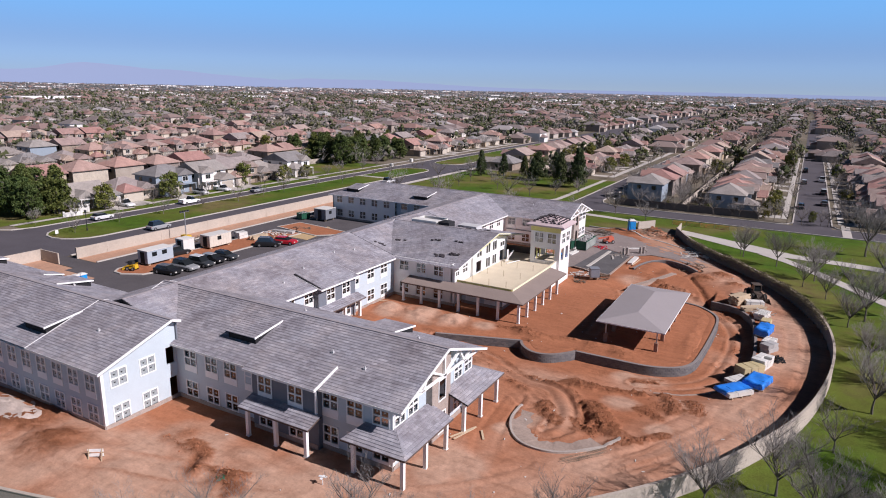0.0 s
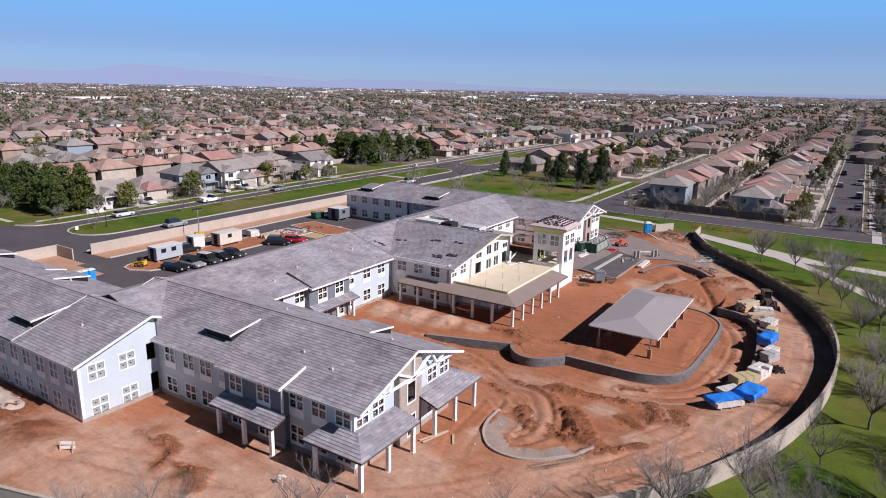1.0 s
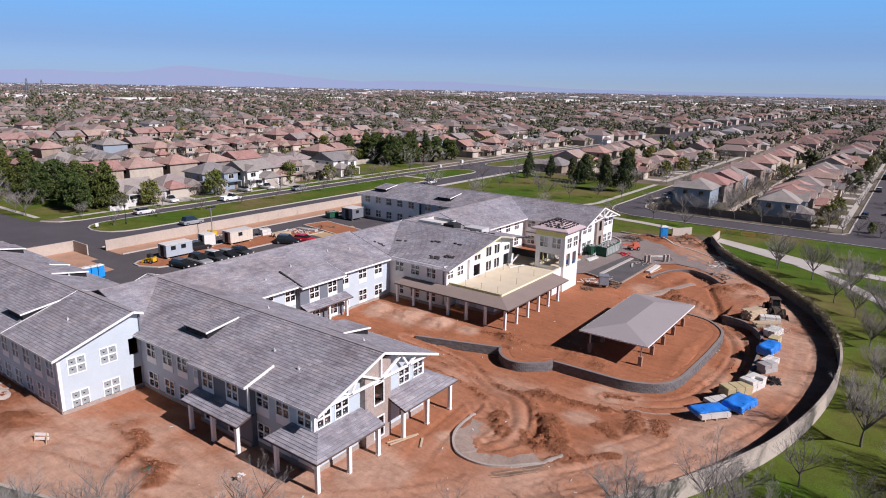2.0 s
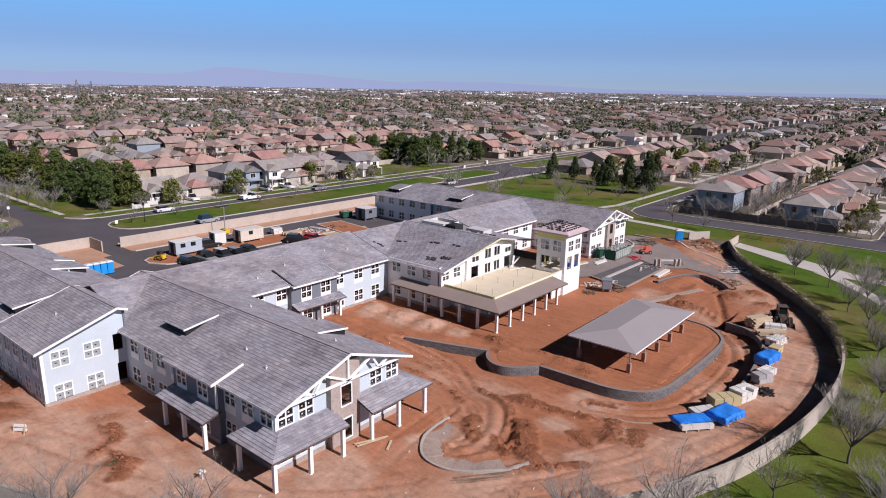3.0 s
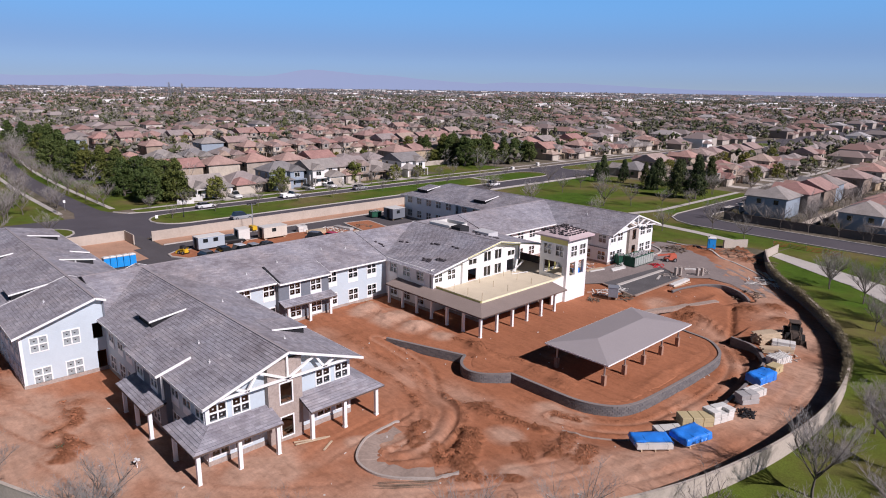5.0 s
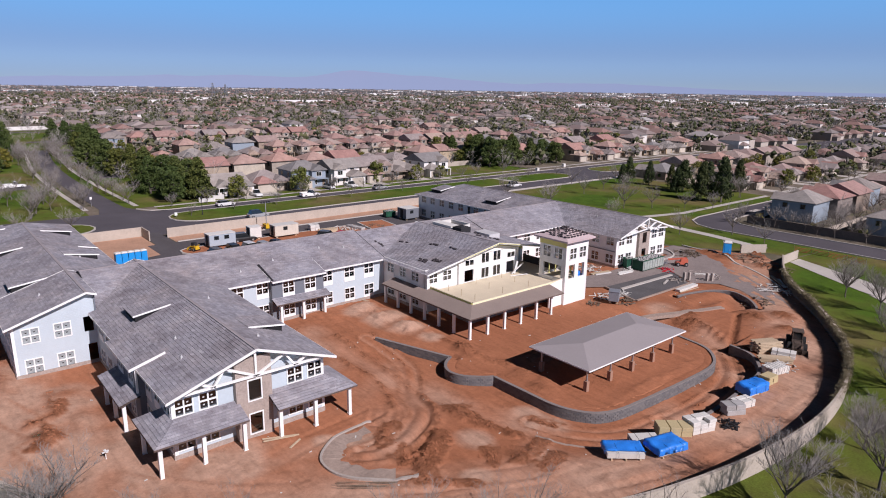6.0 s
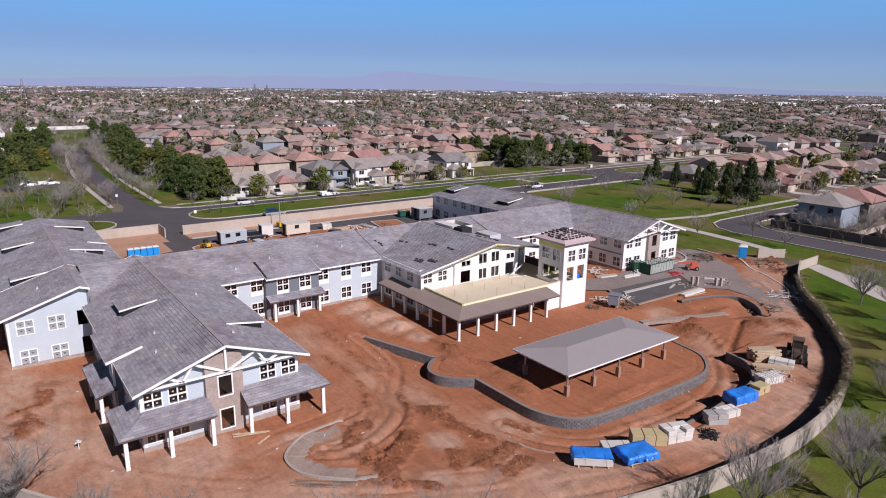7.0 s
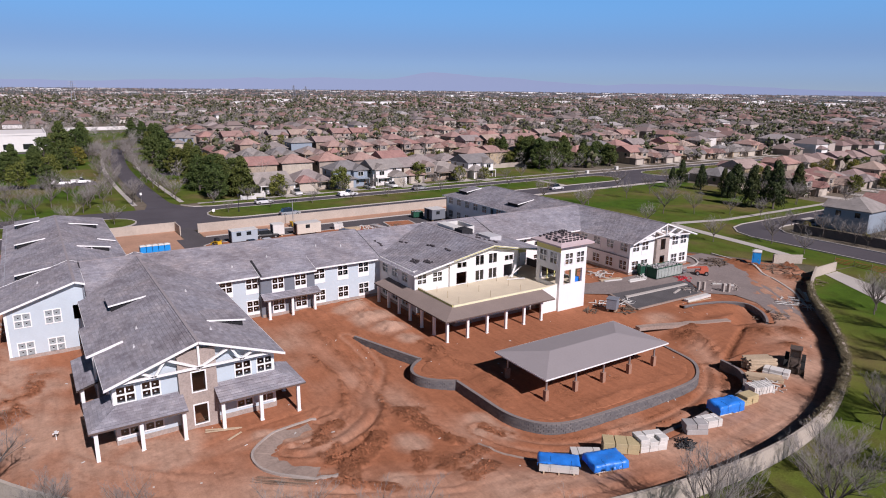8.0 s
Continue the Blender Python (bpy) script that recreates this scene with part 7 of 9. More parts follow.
def skip_bin(x, y, turn, L, label, w=0.9, h=1.3, side=None):
    e = thing("skip_container", label, "skip", "skips")
    e.matrix_basis = pose(x, y, 0.15, 0, 0, turn)
    for x0, x1, y0, y1, mat in ((-L / 2, L / 2, -w, -w + 0.08, side), (-L / 2, L / 2, w - 0.08, w, side), (-L / 2, -L / 2 + 0.08, -w + 0.08, w - 0.08, None), (L / 2 - 0.08, L / 2, -w + 0.08, w - 0.08, None)):
        bm = bmesh.new()
        box(bm, x0, x1, y0, y1, 0.15, h)
        part("side_panel", bm, mat or M_GREEN, e)
    bm = bmesh.new()
    box(bm, -L / 2, L / 2, -w, w, 0.1, 0.2)
    part("floor_plate", bm, M_GREEN, e)
    n = int(L / 0.7)
    for k in range(n):
        xx = -L / 2 + (k + 0.5) * L / n
        for s in (-1, 1):
            bm = bmesh.new()
            box(bm, xx - 0.05, xx + 0.05, s * w - 0.06, s * w + 0.06, 0.15, h)
            part("rib", bm, side or M_GREEN, e)
    for s in (-1, 1):
        bm = bmesh.new()
        box(bm, -L / 2 - 0.04, L / 2 + 0.04, s * w - 0.08, s * w + 0.08, h, h + 0.1)
        part("rim", bm, M_GREEN, e)
    bm = bmesh.new()
    rnd = random.Random(int(x * 10))
    for k in range(int(13 * L)):
        px, py = rnd.uniform(-L / 2 + 0.4, L / 2 - 0.4), rnd.uniform(-w + 0.3, w - 0.3)
        beam(bm, (px, py, h - 0.3), (px + rnd.uniform(-0.6, 0.6), py + rnd.uniform(-0.4, 0.4), h + rnd.uniform(-0.1, 0.35)), 0.2, 0.12)
    part("rubbish", bm, M_GREYBOX, e, "grey building rubbish")["kind"] = "stuff"
    return e


M_SKIPSIDE = plain("weathered_green_steel", (0.34, 0.37, 0.34), 0.65, 0.35, 1.0, 5.0, 0.2, 0.01)
skip_bin(-36.7, 117.0, 60, 1.7, "small dark green steel skip by the far gable", 0.8, 1.6)
skip_bin(-34.8, 119.6, 90, 6.2, "long weathered green roll-off skip filled with rubbish", 1.1, 1.75, M_SKIPSIDE)
skip_bin(-97.2, 109.6, 80, 2.4, "green steel skip on the parking lot")
rubble("wrapping_heap", -35.6, 115.4, 0.9, 22, 0.8, M_PALEBOX, "pale wrapping and offcuts heaped beside the skip", 26, 0.5)


def cabin(name, x, y, turn, L, W, H, material, label, wins=2, rib=True, top=None):
    e = thing(name, label, "site cabin", "site cabins")
    e.matrix_basis = pose(x, y, 0.16, 0, 0, turn)
    bm = bmesh.new()
    box(bm, -L / 2, L / 2, -W / 2, W / 2, 0.35, H)
    bmesh.ops.bevel(bm, geom=bm.edges[:], offset=0.04, segments=1, affect="EDGES")
    part("body", bm, material, e)
    bm = bmesh.new()
    box(bm, -L / 2 - 0.06, L / 2 + 0.06, -W / 2 - 0.06, W / 2 + 0.06, H, H + 0.07)
    part("roof", bm, top or M_PALEBOX, e)
    if rib:
        for k in range(int(L / 0.6)):
            for s in (-1, 1):
                bm = bmesh.new()
                xx = -L / 2 + 0.3 + k * 0.6
                box(bm, xx - 0.09, xx + 0.09, s * W / 2 - 0.025, s * W / 2 + 0.025, 0.4, H - 0.08)
                part("rib", bm, material, e)
    for k in range(wins):
        bm = bmesh.new()
        xx = -L / 2 + L * (k + 0.7) / (wins + 0.6)
        box(bm, xx - 0.45, xx + 0.45, -W / 2 - 0.04, -W / 2 + 0.01, 1.5, 2.2)
        part("window", bm, M_CARGLASS, e, "small dark window")
    # flat black panel, painting the shade of an open doorway
    bm = bmesh.new()
    box(bm, -L / 2 - 0.05, -L / 2 + 0.01, -0.5, 0.5, 0.4, H - 0.2)
    part("door", bm, M_DARK, e, "black panel for the shade of an open doorway")
    for xx in (-L / 2 + 0.5, L / 2 - 0.5):
        for s in (-1, 1):
            bm = bmesh.new()
            box(bm, xx - 0.2, xx + 0.2, s * W / 3 - 0.15, s * W / 3 + 0.15, -0.02, 0.35)
            part("support", bm, M_LUMBER, e)
    return e


cabin("site_office", -92.8, 67.8, 90, 5.0, 2.5, 2.45, M_TRAILER, "grey-blue site office trailer with small windows", 2, False)
cabin("storage_box", -94.6, 75.2, 88, 2.3, 2.2, 2.45, M_PALEBOX, "white storage box in the yard", 0, False)
cabin("shipping_container", -93.2, 81.0, 90, 5.1, 2.5, 2.45, M_CONTAINER, "cream steel shipping container", 1)
# shelter is charcoal all over to stand for the shade of its open mouth
cabin("equipment_shelter", -92.6, 111.6, 90, 3.6, 3.4, 2.6, M_SIDEDARK, "pale-roofed shelter by the far wing, its open mouth's shade put into charcoal walls", 1, False)
M_CABINET = plain("slate_grey_steel", (0.20, 0.215, 0.245), 0.55, 0.15, 0.8, 7.0, 0.15, 0.01)
cabin("generator_cabinet", -27.1, 99.3, -60, 1.5, 1.4, 1.75, M_CABINET, "slate-grey metal cabinet with a dark open slot on the earth", 0, False, M_CABINET)


def wheel(e, x, y, r, w):
    bm = bmesh.new()
    disc(bm, (x, y, r), (0, 1, 0), r, w, 16)
    t = part("wheel", bm, M_RUBBER, e, "black tyre")
    bm = bmesh.new()
    disc(bm, (x, y, r), (0, 1, 0), r * 0.55, w + 0.03, 10)
    part("rim", bm, M_STEEL, t)


def tractor_loader(x, y, turn):
    e = thing("loader", "dusty dark wheeled loader with a raised cab on the haul road", "loader")
    e.matrix_basis = pose(x, y, 0.05, 0, 0, turn)
    bm = bmesh.new()
    box(bm, -2.2, 0.6, -0.7, 0.7, 0.7, 1.6, taper=0.1)
    box(bm, 0.6, 1.9, -0.55, 0.55, 0.7, 1.45, taper=0.12)
    part("body", bm, M_MACHINE, e)
    bm = bmesh.new()
    box(bm, -0.9, 0.5, -0.65, 0.65, 1.6, 2.7, taper=0.1)
    c = part("cab", bm, M_CARGLASS, e, "dark glazed cab")
    bm = bmesh.new()
    box(bm, -1.0, 0.6, -0.75, 0.75, 2.7, 2.82)
    part("cab_roof", bm, M_MACHINE, c)
    for s in (-0.62, 0.62):
        for xx in (-0.88, 0.48):
            bm = bmesh.new()
            box(bm, xx - 0.05, xx + 0.05, s - 0.05, s + 0.05, 1.6, 2.7)
            part("cab_pillar", bm, M_MACHINE, c)
        bm = bmesh.new()
        beam(bm, (0.2, s, 1.5), (2.0, s, 1.3), 0.14, 0.22)
        beam(bm, (2.0, s, 1.3), (3.0, s, 0.5), 0.14, 0.2)
        part("lift_arm", bm, M_MACHINE, e)
    bm = bmesh.new()
    for q in (((2.8, 0.1), (3.8, 0.1)), ((2.8, 0.1), (2.7, 0.9)),):
        face(bm, ((q[0][0], -1.3, q[0][1]), (q[1][0], -1.3, q[1][1]), (q[1][0], 1.3, q[1][1]), (q[0][0], 1.3, q[0][1])))
    for s in (-1.3, 1.3):
        face(bm, ((2.8, s, 0.1), (3.8, s, 0.1), (2.7, s, 0.9)))
    bmesh.ops.solidify(bm, geom=bm.faces[:], thickness=0.05)
    part("bucket", bm, M_MACHINE, e, "worn wide bucket")
    for xx, r in ((-1.4, 0.78), (1.3, 0.7)):
        for s in (-1.0, 1.0):
            wheel(e, xx, s, r, 0.5)
    bm = bmesh.new()
    tube(bm, [(-1.6, 0.45, 1.5), (-1.6, 0.45, 2.5)], [0.06, 0.06], 8)
    part("exhaust", bm, M_RUBBER, e)
    return e


tractor_loader(-3.6, 102.6, -64)
bpy.data.objects["loader"].scale = (0.82, 0.82, 0.82)


def boom_lift(x, y, turn):
    e = thing("boom_lift", "orange-red boom lift folded down on the haul road", "boom lift")
    e.matrix_basis = pose(x, y, 0.14, 0, 0, turn) @ Matrix.Scale(1.25, 4)
    bm = bmesh.new()
    box(bm, -1.5, 1.5, -0.9, 0.9, 0.5, 1.1, taper=0.06)
    part("chassis", bm, M_ORANGE, e)
    bm = bmesh.new()
    box(bm, -1.6, 0.4, -0.8, 0.8, 1.1, 1.9, taper=0.12)
    part("turret", bm, M_ORANGE, e)
    bm = bmesh.new()
    beam(bm, (-1.2, 0, 2.0), (3.8, 0, 1.5), 0.35, 0.4)
    part("boom", bm, M_ORANGE, e)
    bm = bmesh.new()
    for z in (0.6, 1.1, 1.6):
        for a, b in (((3.9, -0.8), (3.9, 0.8)), ((4.8, -0.8), (4.8, 0.8)), ((3.9, -0.8), (4.8, -0.8)), ((3.9, 0.8), (4.8, 0.8))):
            beam(bm, (*a, z), (*b, z), 0.06, 0.06)
    for a in ((3.9, -0.8), (3.9, 0.8), (4.8, -0.8), (4.8, 0.8)):
        beam(bm, (*a, 0.55), (*a, 1.62), 0.06, 0.06)
    box(bm, 3.9, 4.8, -0.8, 0.8, 0.5, 0.56)
    part("basket", bm, M_STEEL, e)
    for xx in (-1.1, 1.1):
        for s in (-0.95, 0.95):
            wheel(e, xx, s, 0.5, 0.35)
    return e


boom_lift(-31.9, 125.4, 225)
bpy.data.objects["boom_lift"].scale = (0.62, 0.62, 0.7)


def mini_loader(x, y, turn):
    e = thing("skid_loader", "small yellow skid loader on the kerbed island", "loader")
    e.matrix_basis = pose(x, y, 0.18, 0, 0, turn) @ Matrix.Scale(0.75, 4)
    bm = bmesh.new()
    box(bm, -1.2, 0.9, -0.6, 0.6, 0.4, 1.2, taper=0.08)
    part("body", bm, M_YPAINT, e)
    bm = bmesh.new()
    box(bm, -0.5, 0.6, -0.5, 0.5, 1.2, 2.0, taper=0.06)
    part("cab", bm, M_BLACK, e)
    bm = bmesh.new()
    box(bm, 1.3, 1.9, -0.8, 0.8, 0.05, 0.6, taper=0.1)
    part("bucket", bm, M_YPAINT, e)
    bm = bmesh.new()
    for s in (-0.68, 0.68):
        beam(bm, (-1.0, s, 1.4), (1.3, s, 0.8), 0.12, 0.2)
    part("lift_arm", bm, M_YPAINT, e)
    for xx in (-0.7, 0.6):
        for s in (-0.75, 0.75):
            wheel(e, xx, s, 0.4, 0.3)


mini_loader(-91.9, 62.6, 200)


# ---- cars ----
def car_kind(name, paint, L, W, H, pickup=False, label="", group="parked cars"):
    e = thing(name, label, "car", group)
    bm = bmesh.new()
    secs = [(-L / 2, 0.45, 0.8), (-L / 2 + 0.15, 0.3, 0.95), (-L * 0.28, 0.28, 1.0), (L * 0.16, 0.28, 0.98), (L / 2 - 0.35, 0.3, 0.82), (L / 2, 0.42, 0.68)]
    rows = [[bm.verts.new((x, s * W / 2 * (1 if 0 < i < 5 else 0.88), z)) for s, z in ((-1, z0), (-1, (z0 + z1) / 2 + 0.1), (-0.9, z1), (0.9, z1), (1, (z0 + z1) / 2 + 0.1), (1, z0))] for i, (x, z0, z1) in enumerate(secs)]
    for a, b in zip(rows, rows[1:]):
        for k in range(6):
            bm.faces.new((a[k], a[(k + 1) % 6], b[(k + 1) % 6], b[k]))
    bm.faces.new(rows[0][::-1])
    bm.faces.new(rows[-1])
    bmesh.ops.recalc_face_normals(bm, faces=bm.faces[:])
    part("body", bm, paint, e)
    x0, x1 = (-0.3, L * 0.22) if pickup else (-L * 0.42, L * 0.22)
    bm = bmesh.new()
    lo = [(x0, -W * 0.44), (x1, -W * 0.44), (x1, W * 0.44), (x0, W * 0.44)]
    hi = [(x0 + 0.35, -W * 0.36), (x1 - 0.75, -W * 0.36), (x1 - 0.75, W * 0.36), (x0 + 0.35, W * 0.36)]
    a, b = [bm.verts.new((*p, 0.96)) for p in lo], [bm.verts.new((*p, H - 0.05)) for p in hi]
    for k in range(4):
        bm.faces.new((a[k], a[(k + 1) % 4], b[(k + 1) % 4], b[k]))
    bm.faces.new(b)
    part("glasshouse", bm, M_CARGLASS, e, "dark windows")
    bm = bmesh.new()
    box(bm, x0 + 0.33, x1 - 0.73, -W * 0.37, W * 0.37, H - 0.06, H, taper=0.05)
    part("roof", bm, paint, e)
    if pickup:
        bm = bmesh.new()
        for yy in (-W / 2 + 0.06, W / 2 - 0.06):
            box(bm, -L / 2 + 0.1, -0.35, yy - 0.05, yy + 0.05, 0.95, 1.2)
        box(bm, -L / 2 + 0.05, -L / 2 + 0.15, -W / 2 + 0.06, W / 2 - 0.06, 0.95, 1.2)
        part("bed_side", bm, paint, e)
    for xx in (-L * 0.31, L * 0.32):
        for s in (-1, 1):
            wheel(e, xx, s * (W / 2 - 0.1), 0.34, 0.22)
    for s in (-1, 1):
        bm = bmesh.new()
        box(bm, L / 2 - 0.12, L / 2 + 0.01, s * W * 0.36 - 0.16, s * W * 0.36 + 0.16, 0.58, 0.72)
        part("headlight", bm, M_PALEBOX, e)
        bm = bmesh.new()
        box(bm, -L / 2 - 0.01, -L / 2 + 0.1, s * W * 0.38 - 0.12, s * W * 0.38 + 0.12, 0.68, 0.86)
        part("tail_light", bm, M_CARRED, e)
    return e


sedan = car_kind("car", M_CARPAINT, 4.6, 1.85, 1.48, False, "parked dark saloon car on asphalt")
sedan.matrix_basis = pose(-85.8, 64.6, 0.05, 0, 0, 8)
suv = car_kind("car", M_CARPAINT, 4.8, 1.95, 1.8, False, "parked dark estate car on asphalt")
suv.matrix_basis = pose(-85.5, 67.6, 0.05, 0, 0, 4)
pickup = car_kind("pickup_truck", M_CARWHITE, 5.6, 2.0, 1.85, True, "white pickup truck parked at the kerb")
pickup.matrix_basis = pose(-133.6, 108.6, 0.02, 0, 0, 92)
redcar = car_kind("car", M_CARRED, 4.6, 1.85, 1.45, False, "red car parked on the lot")
redcar.matrix_basis = pose(-84.2, 89.6, 0.05, 0, 0, 15)
for src, x, y, a in ((suv, -85.2, 70.5, 5), (sedan, -85.4, 73.2, 3), (sedan, -85.2, 75.8, 6), (suv, -85.6, 86.6, 30), (suv, -94.0, 72.8, 86), (suv, -114.6, 85.0, 90), (sedan, -132.8, 84.6, 92), (sedan, -133.2, 131.6, 92), (sedan, -142.6, 119.8, 2), (pickup, -142.2, 127.0, 0),
                     (suv, -113.4, 168.0, 90), (sedan, 0.9, 196, 90), (suv, 6.4, 228, 90), (sedan, 0.9, 252, 92), (pickup, 6.4, 262, 88), (sedan, 6.4, 205, 90), (suv, 0.9, 290, 90),
                     (pickup, -142.6, 97.0, 0), (sedan, -48.6, 232, 90), (suv, -48.6, 285, 90), (suv, -206, 130, 90), (sedan, -204, 170, 88), (pickup, -193.5, 42.0, 90), (pickup, -194.5, 47.4, 92)):
    copy_thing(src, pose(x, y, 0.05 if x > -100 else 0.02, 0, 0, a))


# small things before the south-west wing
e = thing("barricade", "small white site barricade standing on the earth", "barricade", at=(-46.2, 26.7, 0.0))
for z in (0.45, 0.85):
    bm = bmesh.new()
    box(bm, -0.6, 0.6, -0.03, 0.03, z, z + 0.24)
    part("board", bm, M_WHITE, e)
for x in (-0.5, 0.5):
    bm = bmesh.new()
    beam(bm, (x, -0.35, 0.0), (x, 0.0, 1.1), 0.07, 0.07)
    beam(bm, (x, 0.35, 0.0), (x, 0.0, 1.1), 0.07, 0.07)
    part("leg", bm, M_LUMBER, e)
e.matrix_basis = pose(-46.2, 26.7, 0.05, 0, 0, 35)
bm = bmesh.new()
for k in range(14):
    a = k * 0.9
    face(bm, [(0.5 * math.cos(a) * (1 + 0.3 * j) * 0.5 + 0.2 * j, 0.4 * math.sin(a), 0.1 + 0.04 * k + 0.1 * j) for j in (0, 1)] + [(0.3 * math.cos(a + 1), 0.3 * math.sin(a + 1), 0.5)])
ob = tagged(part("plastic_sheet", bm, plain("green_plastic", (0.02, 0.35, 0.17), 0.4)), "crumpled bright green plastic lying in a dug hole", "litter")
ob.matrix_basis = pose(-35.4, 29.6, 0.25)
bm = bmesh.new()
beam(bm, (0, 0, 0), (0, 0, 1.3), 0.08, 0.08)
beam(bm, (-0.5, 0, 1.2), (0.5, 0.1, 1.3), 0.3, 0.05)
beam(bm, (0, -0.35, 1.1), (0, 0.35, 1.25), 0.25, 0.05)
ob = tagged(part("survey_stake", bm, M_WHITE), "white survey stake with boards on the earth", "stake")
ob.matrix_basis = pose(-28.6, 33.4, 0.0) @ Matrix.Scale(0.7, 4)
bm = bmesh.new()
rows_ = []
for i in range(9):
    r = 3.4 * i / 8
    rows_.append([bm.verts.new((-60.5 + 1.35 * r * math.cos(a), 27.6 + 0.5 * r * math.sin(a) * (1 + 0.3 * noise.noise((a * 1.3, r, 2.0))), earth_height(-60.5 + 1.35 * r * math.cos(a), 27.6 + 0.5 * r * math.sin(a))[0] - 0.05 + 0.55 * math.exp(-(r / 1.9) ** 2) * (1 + 0.5 * noise.noise((3 * math.cos(a) * r, 3 * math.sin(a) * r, 5.0))))) for a in (k * math.tau / 22 for k in range(22))])
for a, b in zip(rows_, rows_[1:]):
    for k in range(22):
        bm.faces.new((a[k], a[(k + 1) % 22], b[(k + 1) % 22], b[k]))
tagged(part("gravel_heap", bm, plain("pale_gravel", (0.46, 0.38, 0.33), 0.95, 0.25, 0.8, 9.0, 0.6, 0.05), smooth=True), "low spread heap of pale gravel beside the wing", "gravel", kind="stuff")
# bundle of reinforcing bars by the kerb
bars = thing("rebar_bundle", "bundle of rusty reinforcing bars lying by the kerb", "steel bars")
bars.matrix_basis = pose(-12.2, 48.2, 0.12, 0, 0, 52)
rnd = random.Random(8)
for k in range(16):
    bm = bmesh.new()
    o = rnd.uniform(-0.6, 0.6)
    tube(bm, [(-2.6 + o, (k - 8) * 0.06, 0.03 + 0.05 * (k % 3)), (2.6 + o, (k - 8) * 0.06 + rnd.uniform(-0.3, 0.3), 0.05)], [0.02, 0.02], 4)
    part("bar", bm, M_DEBRIS, bars)

# portable light tower by the west wall
mast = thing("light_tower", "portable light tower with a thin mast by the wall", "light tower", at=(-101.4, 81.0, 0.02))
for nm, q, mat in (("trailer", (-0.9, 0.9, -0.5, 0.5, 0.4, 1.2), M_YPAINT), ("mast", (-0.07, 0.07, -0.07, 0.07, 1.2, 5.6), M_STEEL), ("crossbar", (-0.06, 0.06, -1.0, 1.0, 5.6, 5.7), M_STEEL)):
    bm = bmesh.new()
    box(bm, *q)
    part(nm, bm, mat, mast)
for yy in (-0.85, -0.3, 0.3, 0.85):
    bm = bmesh.new()
    box(bm, -0.12, 0.16, yy - 0.18, yy + 0.18, 5.7, 6.0, taper=0.03)
    part("lamp_head", bm, M_BLACK, mast)
for yy in (-0.6, 0.6):
    wheel(mast, 0.0, yy, 0.32, 0.18)
crate_stack("white_block_stack", -94.6, 88.4, 80, 2, 2, 2, 1.0, 0.9, 0.6, M_PALEBOX, "white wrapped bundles beside the container", 0.1, False)
crate_stack("tan_bundle_stack", -91.0, 96.4, 12, 3, 1, 1, 1.6, 1.2, 0.5, M_GREYBOX, "grey bundles lying on the lot", 0.15, False)
lumber_stack(-91.2, 89.8, 84, 3.6, 5, 4, "stack of raw boards on the lot beside the container")
rubble("timber_scraps", -90.6, 101.0, 2.4, 36, 0.4, M_DEBRIS, "mixed dark scrap on the parking lot", 21, 0.8)
rubble("timber_scraps", -40.6, 111.0, 2.6, 26, 0.25, M_PALEBOX, "pale offcuts on the lane by the far wing", 22, 0.9)
rubble("timber_scraps", -31.9, 120.8, 1.3, 26, 0.3, M_CARRED, "reddish painted steel pieces by the boom lift", 23, 0.9)
rubble("timber_scraps", -26.6, 138.6, 2.6, 44, 0.5, M_DEBRIS, "broken timber heaped beside the toilet", 30, 1.0)
rubble("timber_scraps", -20.4, 137.0, 2.6, 40, 0.4, M_DEBRIS, "heap of earth-stained timber by the wall", 24, 0.9)

# small pale scraps strewn over the site
rs = np.random.RandomState(63)
P = np.stack((rs.uniform(-46, -2, 170), rs.uniform(30, 122, 170)), -1)
P = P[[inside(SITE, x, y) and not (x < -26 and 36 < y < 53) and not (-48 < x < -28.6 and 73 < y < 98) and not (x < -38 and y > 52) for x, y in P]]
bm = bmesh.new()
for (x, y), z in zip(P, earth(P[:, 0], P[:, 1])[0]):
    l, w = 0.03 + 0.14 * rs.rand() ** 2, rs.uniform(0.02, 0.06)
    box(bm, -l, l, -w, w, 0.0, 0.04, 0, pose(x, y, z + 0.02, 0, 0, rs.uniform(0, 180)))
tagged(part("site_litter", bm, M_PALEBOX), "small pale wood and paper scraps on the earth", "litter", kind="stuff")

# low kerb that carries on the curve of the retaining wall
bm = bmesh.new()
ribbon(bm, smooth_line([(-14.2, 124.6), (-19.3, 129.9), (-27.0, 135.0), (-34.0, 138.6), (-40, 139.6)], 1.0), 0.32, lambda p: -0.2, lambda p: max(0.2, earth_height(p[0], p[1])[0] + 0.08))
tagged(part("kerb", bm, M_CONCRETE), "pale concrete kerb along the haul road", "kerb", kind="structure")
bm = bmesh.new()
LINEKERB = smooth_line([(-3.2, 71.6), (-4.2, 69.6), (-5.3, 67.6), (-6.7, 66.2), (-8.4, 65.1), (-10.4, 64.6)], 0.5)
ribbon(bm, LINEKERB, 0.22, lambda p: earth_height(p[0], p[1])[0] - 0.2, lambda p: earth_height(p[0], p[1])[0] + 0.07)
tagged(part("kerb", bm, M_APRON), "low earth-stained kerb curving over the site", "kerb", kind="structure")
# orange mesh fence on the lawn by the road
fence = thing("safety_fence", "sagging orange plastic safety fence on the lawn", "fence")
line = [(-24.6, 153.2), (-21.6, 153.6), (-18.6, 153.4), (-15.6, 153.8), (-12.4, 153.6)]
